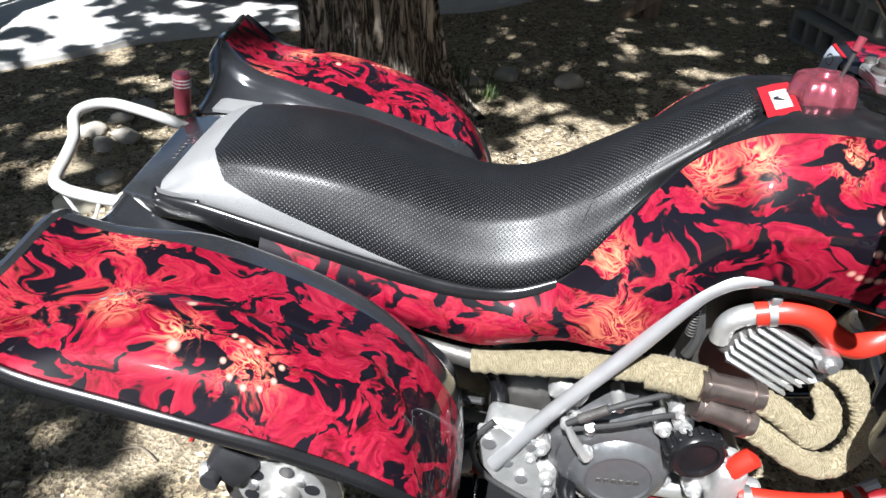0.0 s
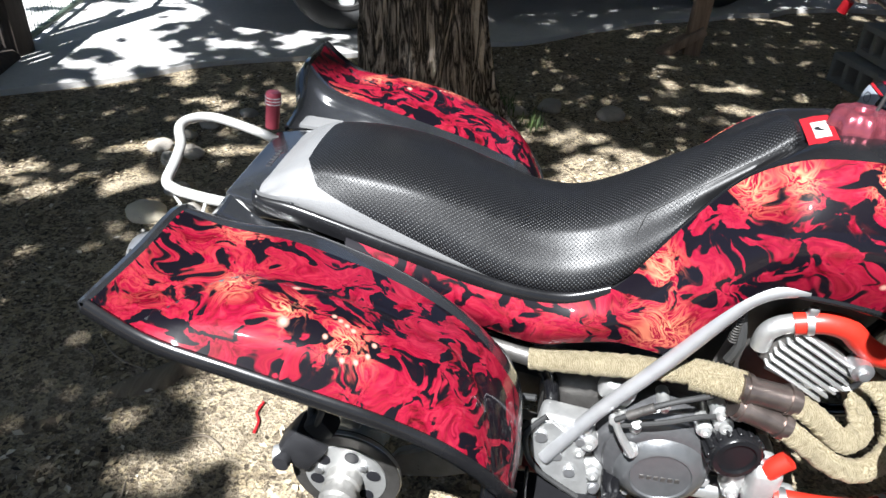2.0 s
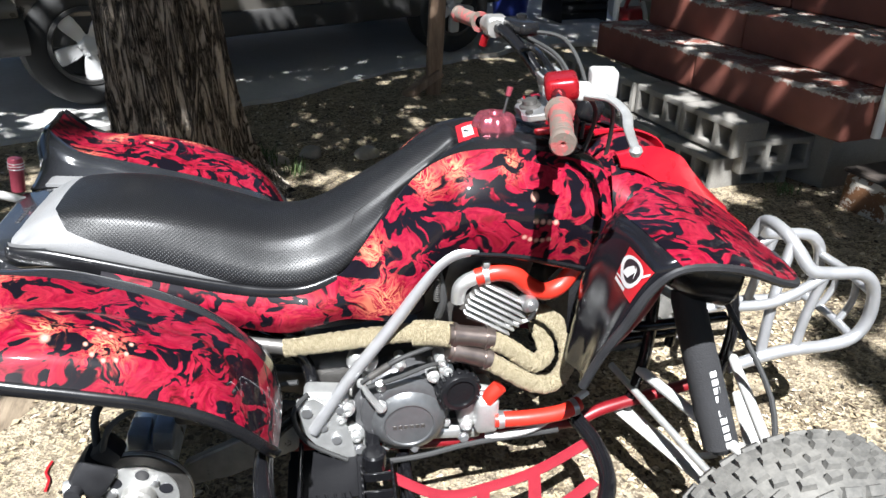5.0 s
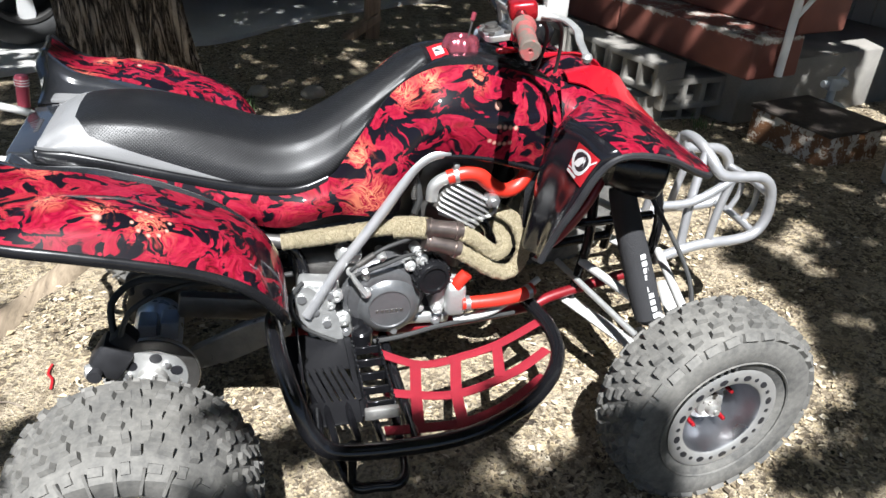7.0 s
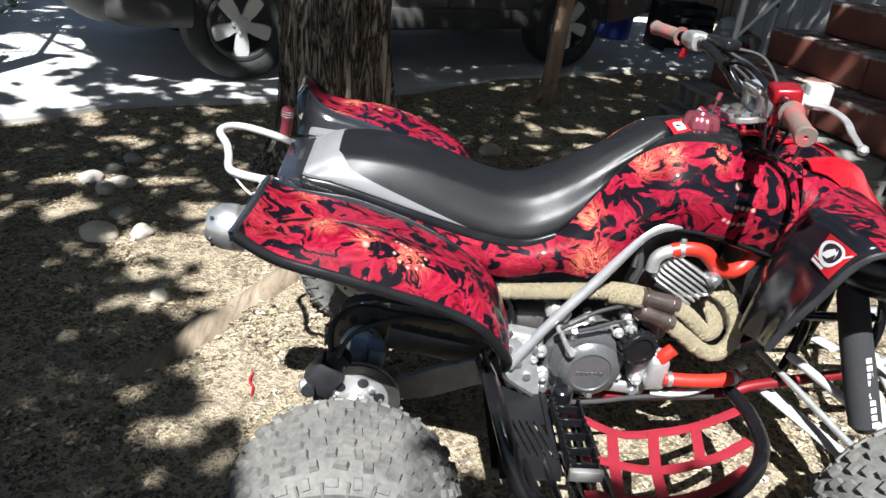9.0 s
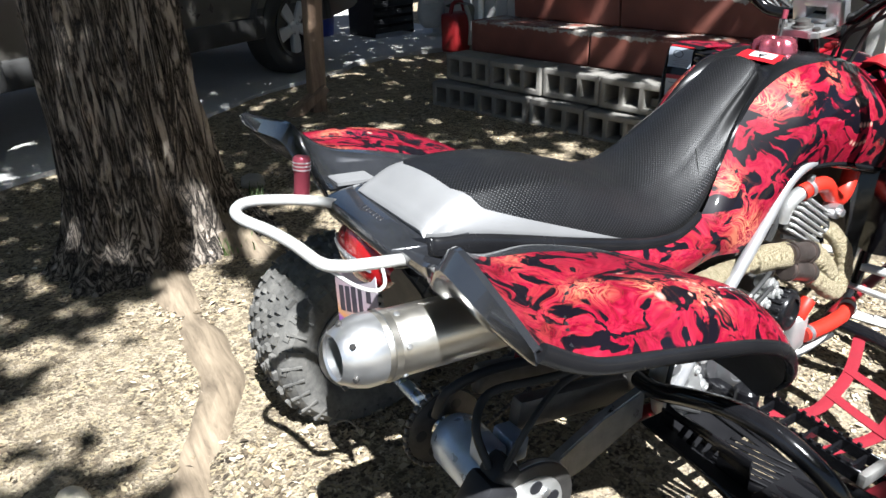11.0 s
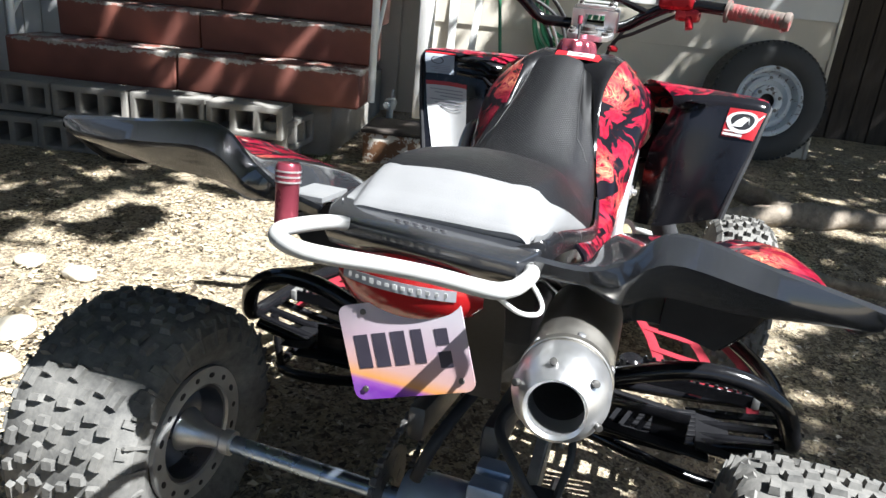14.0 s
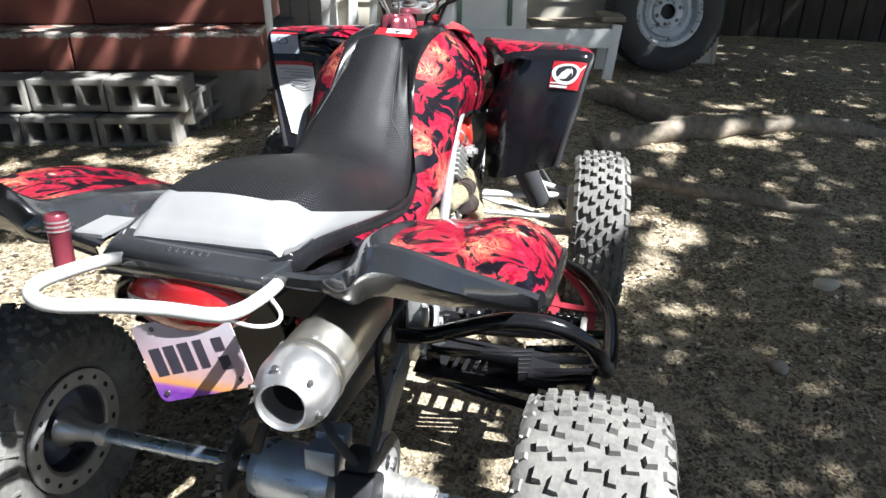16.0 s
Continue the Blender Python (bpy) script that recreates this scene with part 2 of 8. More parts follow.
FLAME = flames("flame_graphic_vinyl", 1.35)
FLAME_FENDER = flames("flame_graphic_fender_vinyl", 1.5, (0.4, 0.9, 0.1), "xy", ((-0.08, 0.373, 0.05), (0.0, 0.40, 0.045), (0.08, 0.42, 0.05), (-0.12, 0.25, 0.06)), ((0.0, 0.419, 0.010), (-0.005, 0.355, 0.008)) + tuple((0.055 + 0.009 * k, 0.390 + 0.004 * k, 0.0048) for k in range(4)) + tuple((0.080 + 0.030 * math.cos(0.55 * k), 0.410 + 0.030 * math.sin(0.55 * k), 0.0048) for k in range(6)))
FLAME_TANK = flames("flame_graphic_tank_vinyl", 1.25, (2.1, 0.6, 0.3), "xz", ((0.49, 0.615, 0.075), (0.475, 0.70, 0.05), (0.575, 0.835, 0.045), (0.63, 0.86, 0.04), (0.73, 0.865, 0.035)), ((0.770, 0.815, 0.011),) + tuple((0.772 + 0.0125 * k, 0.773 - 0.0015 * k, 0.0075) for k in range(4)) + tuple((0.752 + 0.0115 * k, 0.742 - 0.0065 * k + 0.0012 * k * k, 0.0072) for k in range(5)))
SEAT = make_seat()
SEAT_GREY = simple("seat_light_grey_vinyl", (0.172, 0.172, 0.174), 0.42, 0, 0.06, 30, 0.15, bscale=500)
PLASTIC = simple("gloss_black_plastic", (0.008, 0.008, 0.009), 0.24, 0, 0.3, 14, 0.05, wear=((0.03, 0.03, 0.033), 0.76), bscale=30, spec=0.3)
FENDER_GLOSS = simple("polished_black_fender_plastic", (0.018, 0.019, 0.022), 0.2, 0, 0.3, 14, 0.05, coat=1.0, wear=((0.05, 0.05, 0.055), 0.72), bscale=30, spec=0.5)
GUARD_GLOSS = simple("mirror_black_guard_plastic", (0.007, 0.007, 0.009), 0.09, 0, 0.3, 14, 0.03, bscale=20, spec=0.28)
PLASTIC_DULL = simple("scuffed_black_plastic", (0.020, 0.020, 0.022), 0.5, 0, 0.35, 25, 0.15, spec=0.25)
RED_PLASTIC = simple("gloss_red_plastic", (0.30, 0.004, 0.012), 0.3, 0, 0.08, 12, 0, coat=0.5)
SILVER = simple("silver_painted_steel", (0.40, 0.40, 0.41), 0.36, 0.6, 0.07, 40, 0.05)
BARE_WHITE = simple("chalky_white_painted_tube", (0.37, 0.365, 0.352), 0.45, 0, 0.06, 22, 0.05, wear=((0.35, 0.32, 0.3), 0.73))
ALU = simple("cast_aluminium", (0.55, 0.55, 0.54), 0.42, 0.75, 0.16, 35, 0.25)
ALU_DIRTY = simple("grimy_cast_aluminium", (0.42, 0.41, 0.39), 0.42, 0.75, 0.35, 28, 0.4, wear=((0.07, 0.06, 0.05), 0.62))
POLISHED = simple("machined_aluminium", (0.62, 0.62, 0.63), 0.33, 0.9, 0.06, 60, 0.04)
STAINLESS = simple("brushed_stainless", (0.56, 0.53, 0.48), 0.34, 0.97, 0.1, 24, 0.06)
DISH_BRIGHT = simple("bright_machined_dish", (0.52, 0.52, 0.53), 0.32, 0.6, 0.15, 14, 0.08)
DISH = simple("polished_dull_dish", (0.25, 0.255, 0.27), 0.30, 0.95, 0.35, 12, 0.1)
STEEL_DARK = simple("dark_oily_steel", (0.10, 0.095, 0.09), 0.45, 0.7, 0.35, 40, 0.2)
HEADER = simple("heat_tinted_steel", (0.20, 0.165, 0.15), 0.35, 0.9, 0.3, 30, 0.1)
ENGINE = simple("grey_painted_engine_cover", (0.10, 0.10, 0.104), 0.34, 0.5, 0.22, 60, 0.15)
BLACK_STEEL = simple("black_powder_coat", (0.006, 0.006, 0.007), 0.15, 0.0, 0.3, 26, 0.06, wear=((0.10, 0.097, 0.094), 0.76), spec=0.4)
GUARD_BLACK = simple("matt_black_guard_plastic", (0.007, 0.007, 0.008), 0.55, 0, 0.3, 25, 0.1, spec=0.12)
RUBBER = simple("black_rubber", (0.02, 0.02, 0.02), 0.65, 0, 0.3, 50, 0.1)
HOSE_RED = simple("red_silicone_hose", (0.42, 0.022, 0.012), 0.38, 0, 0.1, 30, 0.05)
ANOD_RED = simple("red_anodised_alloy", (0.30, 0.008, 0.014), 0.28, 0.5, 0.1, 40)
RED_TUBE = simple("dark_red_painted_tube", (0.16, 0.006, 0.010), 0.4, 0.1, 0.2, 30)
CAP_RED = simple("red_anodised_cap", (0.36, 0.085, 0.115), 0.22, 0.75, 0.15, 30, 0.05)
ANOD_PINK = simple("faded_anodised_alloy", (0.30, 0.055, 0.08), 0.3, 0.5, 0.15, 30, 0.05, wear=((0.7, 0.55, 0.58), 0.72))
WEBBING = simple("red_nylon_webbing", (0.20, 0.004, 0.014), 0.7, 0, 0.15, 60, 0.4, bscale=400)
GRIP_RED = simple("worn_red_rubber_grip", (0.24, 0.058, 0.055), 0.75, 0, 0.2, 40, 0.3, wear=((0.11, 0.085, 0.07), 0.48), bscale=300)
WRAP = make_wrap()
TYRE = make_tyre()
LENS_RED = simple("red_lens", (0.28, 0.008, 0.010), 0.15, 0, 0.1, 12, 0, coat=0.8)
SHOCK_COVER = simple("black_fabric_sleeve", (0.018, 0.018, 0.02), 0.9, 0, 0.3, 60, 0.4)
WHITE_PRINT = simple("white_print", (0.50, 0.50, 0.495), 0.4, 0, 0.05, 30)
RED_PRINT = simple("red_print", (0.34, 0.010, 0.016), 0.4, 0, 0.08, 30)
BLACK_PRINT = simple("black_print", (0.015, 0.015, 0.018), 0.4, 0, 0.2, 30)
YELLOW_PRINT = simple("faded_yellow_print", (0.45, 0.36, 0.12), 0.6, 0, 0.25, 60)
LABEL_GREY = simple("blue_grey_label_print", (0.30, 0.33, 0.38), 0.4, 0, 0.06, 30)
GREY_CHAR = simple("slate_character_print", (0.035, 0.03, 0.045), 0.45, 0, 0.2, 30)
GREY_PRINT = simple("grey_print", (0.25, 0.25, 0.27), 0.5, 0, 0.2, 30)
GROUND = make_ground()
BARK = make_bark()
DRIVE = make_concrete("driveway_concrete", (0.54, 0.53, 0.515), 0.72, 6)
BLOCK = make_concrete("concrete_block_face", (0.25, 0.235, 0.21), 0.55)
STEP_PAINT = make_steps()
RUST_PAINT = make_peeling("flaking_rust_paint", (0.17, 0.078, 0.034), (0.5, 0.46, 0.40), 0.51, 14)
SIDING = simple("cream_painted_siding", (0.47, 0.43, 0.36), 0.65, 0, 0.08, 6, 0.15, bscale=60)
SIDING_GREY = simple("pale_grey_painted_panel", (0.52, 0.52, 0.51), 0.6, 0, 0.08, 5, 0.1)
TRIM_WHITE = simple("white_painted_trim", (0.76, 0.75, 0.72), 0.55, 0, 0.06, 10, 0.1, wear=((0.4, 0.36, 0.3), 0.72))
WOOD_POST = make_wood("weathered_post_wood", (0.16, 0.10, 0.065), (0.34, 0.235, 0.16), (30, 30, 3))
# wood darkened in colour to carry the shade of the gap beside the house
WOOD_FENCE = make_wood("shade_darkened_fence_wood", (0.020, 0.015, 0.012), (0.050, 0.038, 0.030), (30, 30, 4))
WOOD_GREY = make_wood("grey_driftwood", (0.13, 0.105, 0.08), (0.30, 0.25, 0.19), (4, 40, 40))
STONE = make_concrete("field_stone", (0.42, 0.38, 0.33), 0.6, 9)
STONE_PALE = make_concrete("pale_stone", (0.60, 0.54, 0.43), 0.75, 9)
GALV = simple("galvanised_mesh_wire", (0.13, 0.17, 0.13), 0.5, 0.4, 0.15, 30)
CAR_PAINT = simple("taupe_metallic_car_paint", (0.15, 0.14, 0.125), 0.3, 0.5, 0.06, 8, 0, coat=0.8)
CAR_SILVER = simple("bright_silver_wheel_paint", (0.62, 0.62, 0.62), 0.3, 0.3, 0.06, 10, 0, coat=0.4)
CAR_DARK = simple("dark_car_trim_and_rim_shade", (0.035, 0.034, 0.033), 0.55, 0, 0.2, 12)
GLASS_DARK = simple("tinted_car_glass", (0.012, 0.014, 0.015), 0.06, 0, 0.2, 3)
RED_CAN = simple("red_fuel_can_plastic", (0.20, 0.010, 0.012), 0.4, 0, 0.12, 12, 0.1)
GREY_METER = simple("grey_meter_enamel", (0.36, 0.38, 0.39), 0.5, 0.1, 0.12, 20, 0.1)
HOSE_GREEN = simple("green_garden_hose", (0.012, 0.12, 0.05), 0.4, 0, 0.15, 20)
BLUE_BIN = simple("blue_plastic", (0.02, 0.035, 0.22), 0.5, 0, 0.15, 10)
LEAF = simple("green_leaf", (0.07, 0.11, 0.03), 0.55, 0, 0.35, 3)


# ---- building helpers ----
def link(name, bm, material, parent=None, smooth=True, angle=40):
    me = bpy.data.meshes.new(name)
    bmesh.ops.recalc_face_normals(bm, faces=bm.faces[:]) if len(bm.faces) < 60000 else None
    bm.to_mesh(me)
    bm.free()
    for mm in material if isinstance(material, (list, tuple)) else [material]:
        me.materials.append(mm)
    if smooth:
        me.shade_smooth()
        me.set_sharp_from_angle(angle=radians(angle))
    ob = new(name, me)
    ob.parent = parent
    return ob


def part(name, bm, material, parent, label="", smooth=True, angle=40):
    return tagged(link(name, bm, material, parent, smooth, angle), label)


def thing(name, label, category, at=None, group="", kind=""):
    ob = new(name)
    if at is not None:
        ob.matrix_basis = at
    return tagged(ob, label, category, group, kind)


def spline(pts, per=6, closed=False):
    """A smooth line of points through pts."""
    p = [Vector(q) for q in pts]
    if len(p) < 3:
        return p
    n, out = len(p), []
    for i in range(n if closed else n - 1):
        a, b, c, d = (p[(i + k) % n] if closed else p[min(max(i + k, 0), n - 1)] for k in (-1, 0, 1, 2))
        for s in range(per):
            t = s / per
            out.append(0.5 * (2 * b + (c - a) * t + (2 * a - 5 * b + 4 * c - d) * t * t + (3 * b - a - 3 * c + d) * t ** 3))
    if not closed:
        out.append(p[-1])
    return out


def tube(bm, pts, radius, seg=12, per=6, closed=False, caps=True, flat=1.0, up=None):
    """A tube along a smooth line; radius may be a function of 0..1; flat squeezes it along up."""
    line = spline(pts, per, closed) if per > 1 else [Vector(q) for q in pts]
    n, rings, last = len(line), [], None
    for i, q in enumerate(line):
        a, b = line[i - 1 if closed or i else 0], line[(i + 1) % n if closed else min(i + 1, n - 1)]
        d = (b - a).normalized()
        if last is None:
            ref = Vector(up) if up else (Vector((0, 0, 1)) if abs(d.z) < 0.9 else Vector((1, 0, 0)))
            u = (ref - d * ref.dot(d)).normalized()
        else:
            u = (last - d * last.dot(d)).normalized()
        last, v = u, d.cross(u)
        r = radius(i / max(1, n - 1)) if callable(radius) else radius
        rings.append([bm.verts.new(q + u * (r * flat * math.cos(k * math.tau / seg)) + v * (r * math.sin(k * math.tau / seg))) for k in range(seg)])
    for i in range(n if closed else n - 1):
        A, B = rings[i], rings[(i + 1) % n]
        for k in range(seg):
            bm.faces.new((A[k], A[(k + 1) % seg], B[(k + 1) % seg], B[k]))
    if caps and not closed:
        bm.faces.new(rings[0][::-1])
        bm.faces.new(rings[-1])
    return bm


def lathe(bm, prof, seg=32, m=None, cap=False):
    """Turns (radius, height) pairs round z, then moves them by m."""
    m = m or Matrix()
    rings = []
    for r, h in prof:
        if r < 1e-5:
            rings.append([bm.verts.new(m @ Vector((0, 0, h)))])
        else:
            rings.append([bm.verts.new(m @ Vector((r * math.cos(k * math.tau / seg), r * math.sin(k * math.tau / seg), h))) for k in range(seg)])
    for A, B in zip(rings, rings[1:]):
        for k in range(seg):
            a, b = k % len(A), (k + 1) % len(A)
            c, d = (k + 1) % len(B), k % len(B)
            vs = []
            for q in (A[a], A[b], B[c], B[d]):
                if q not in vs:
                    vs.append(q)
            if len(vs) > 2:
                bm.faces.new(vs)
    if cap:
        for r in (rings[0], rings[-1]):
            if len(r) > 2:
                bm.faces.new(r)
    return bm


def box(bm, sx, sy, sz, m=None, bevel=0.0, seg=2):
    """A box about its centre with rounded edges."""
    made = bmesh.ops.create_cube(bm, size=1.0, matrix=(m or Matrix()) @ Matrix.Diagonal((sx, sy, sz, 1)))["verts"]
    if bevel:
        edges = list({e for v in made for e in v.link_edges})
        bmesh.ops.bevel(bm, geom=edges, offset=bevel, segments=seg, profile=0.5, affect="EDGES")
    return bm


def AX(x, y, z, axis):
    """A pose at a place whose z runs along axis."""
    return Matrix.Translation((x, y, z)) @ Vector(axis).to_track_quat("Z", "Y").to_matrix().to_4x4()


def rod(bm, a, b, r, seg=12, r2=None):
    a, b = Vector(a), Vector(b)
    return lathe(bm, [(0, 0), (r, 0), (r if r2 is None else r2, (b - a).length), (0, (b - a).length)], seg, AX(*a, b - a))


def sheet(bm, rows, thick=0.0, close=False):
    """A skin over rows of points, with thickness inwards when given."""
    R = [[Vector(q) for q in r] for r in rows]
    n, k = len(R), len(R[0])
    V = [[bm.verts.new(q) for q in r] for r in R]
    for i in range(n - 1):
        for j in range(k - 1 if not close else k):
            bm.faces.new((V[i][j], V[i + 1][j], V[i + 1][(j + 1) % k], V[i][(j + 1) % k]))
    if thick:
        bm.normal_update()
        W = []
        for i in range(n):
            row = []
            for j in range(k):
                a = R[min(i + 1, n - 1)][j] - R[max(i - 1, 0)][j]
                b = R[i][min(j + 1, k - 1)] - R[i][max(j - 1, 0)]
                row.append(bm.verts.new(R[i][j] + a.cross(b).normalized() * thick))
            W.append(row)
        for i in range(n - 1):
            for j in range(k - 1):
                bm.faces.new((W[i][j], W[i][j + 1], W[i + 1][j + 1], W[i + 1][j]))
        for i in range(n - 1):
            for j in (0, k - 1):
                bm.faces.new((V[i][j], W[i][j], W[i + 1][j], V[i + 1][j]))
        for j in range(k - 1):
            for i in (0, n - 1):
                bm.faces.new((V[i][j], V[i][j + 1], W[i][j + 1], W[i][j]))
    return bm


def fair(rows, pu=5, pv=5):
    """Smooths a coarse net of points in both directions."""
    a = [spline(r, pv) for r in rows]
    cols = [spline([r[j] for r in a], pu) for j in range(len(a[0]))]
    return [[c[i] for c in cols] for i in range(len(cols[0]))]


def prism(bm, outline, y0, y1, m=None):
    """An outline of (x, z) pairs drawn out from y0 to y1."""
    m = m or Matrix()
    A = [bm.verts.new(m @ Vector((x, y0, z))) for x, z in outline]
    B = [bm.verts.new(m @ Vector((x, y1, z))) for x, z in outline]
    bm.faces.new(A)
    bm.faces.new(B[::-1])
    for i in range(len(A)):
        j = (i + 1) % len(A)
        bm.faces.new((A[i], B[i], B[j], A[j]))
    return bm


def mirror(rows):
    return [[(q[0], -q[1], q[2]) for q in r] for r in rows]


def B():
    return bmesh.new()


# ---- ground and large structure ----
def rise(x, y):
    """Height of the yard: level by the quad bike, a low bank towards the house wall."""
    k = (0.5 + 0.5 * math.tanh((x - 2.3) * 1.5)) * (0.5 - 0.5 * math.tanh((y - 0.7) * 1.5))
    far = max(0.0, 1 - (abs(x) + abs(y)) / 40)
    bumps = noise.noise((x * 0.9, y * 0.9, 0.3)) * 0.025 + noise.noise((x * 4.0, y * 4.0, 1.7)) * 0.008
    fall = 0.02 - 0.075 * (0.5 - 0.5 * math.tanh((y + 0.30) * 2.2))
    return 0.17 * k + (bumps + fall) * far


def build_ground():
    bm = B()
    xs = [-900, -300, -80, -25, -10] + [-6 + 0.08 * i for i in range(150)] + [6.2, 7, 9, 14, 30, 80, 300, 900]
    ys = [-900, -300, -80, -25, -10] + [-5 + 0.08 * i for i in range(150)] + [7.2, 8, 10, 15, 30, 80, 300, 900]
    V = [[bm.verts.new((x, y, rise(x, y))) for y in ys] for x in xs]
    for i in range(len(xs) - 1):
        for j in range(len(ys) - 1):
            bm.faces.new((V[i][j], V[i + 1][j], V[i + 1][j + 1], V[i][j + 1]))
    ob = link("ground", bm, GROUND)
    tagged(ob, "pale dirt yard strewn with dry leaf litter and small stones", "ground", kind="structure")


def build_litter():
    """Dry leaf scraps, chips and pebbles that lie about the yard."""
    rnd = random.Random(5)
    verts, faces = [], []
    for _ in range(210000):
        x, y = rnd.uniform(-2.4, 4.4), rnd.uniform(-1.9, 3.4)
        if noise.noise((x * 1.1, y * 1.1, 4.0)) + 0.9 * noise.noise((x * 3.7, y * 3.7, 8.0)) + rnd.uniform(-0.35, 0.35) < 0.0:
            continue
        if y > 1.95 + (x + 2.2) * 0.63 and x < 3:
            continue
        z = rise(x, y) + rnd.uniform(0.001, 0.007)
        s, a, w = 0.0025 + 0.0125 * rnd.random() ** 2, rnd.uniform(0, 6.28), rnd.choice((0.12, 0.35, 0.5, 0.7))
        c, d = math.cos(a), math.sin(a)
        k = len(verts)
        for u, v, h in ((-1, 0, 0), (0, -w, 0.25), (1, 0, rnd.uniform(-0.1, 0.5)), (0, w, rnd.uniform(0, 0.5))):
            verts.append((x + s * (u * c - v * d), y + s * (u * d + v * c), z + s * h))
        faces.append((k, k + 1, k + 2, k + 3))
    me = bpy.data.meshes.new("leaf_litter")
    me.from_pydata(verts, [], faces)
    m = Mat("dry_leaf_scraps")
    r = m.n("NewGeometry").outputs["Random Per Island"]
    m.set(Base_Color=m.ramp(r, [(0.0, (0.03, 0.022, 0.015)), (0.3, (0.11, 0.082, 0.052)), (0.6, (0.36, 0.285, 0.175)), (0.9, (0.58, 0.49, 0.34)), (1.0, (0.70, 0.64, 0.52))]), Roughness=0.9)
    me.materials.append(m.m)
    tagged(new("leaf_litter", me), "scattered dry leaf scraps and chips on the dirt", "leaf litter", kind="stuff")


def build_driveway():
    bm = B()
    edge = [(-4.5, 0.6), (-3.2, 1.45), (-2.2, 2.0), (-1.45, 2.62), (-0.8, 2.95), (0.0, 3.4), (0.8, 4.05), (1.5, 4.5), (2.3, 4.95), (3.2, 5.05)]
    out = [(3.6, 5.6), (3.8, 14), (-9, 14), (-9, 0.6)]
    pts = [Vector((x + noise.noise((x * 3, y * 3, 0)) * 0.06, y + noise.noise((x * 3, y * 3, 5)) * 0.06, 0)) for x, y in [tuple(q)[:2] for q in spline([(x, y, 0) for x, y in edge], 8)]]
    pts += [Vector((x, y, 0)) for x, y in out]
    top = [bm.verts.new(p + Vector((0, 0, 0.045))) for p in pts]
    low = [bm.verts.new(p + Vector((0, 0, -0.1))) for p in pts]
    bm.faces.new(top)
    for i in range(len(pts)):
        j = (i + 1) % len(pts)
        bm.faces.new((top[i], low[i], low[j], top[j]))
    bmesh.ops.triangulate(bm, faces=bm.faces[:])
    tagged(link("driveway", bm, DRIVE, None, False), "worn grey concrete driveway slab", "driveway", kind="structure")


TREE = Vector((-0.25, 1.90, 0))


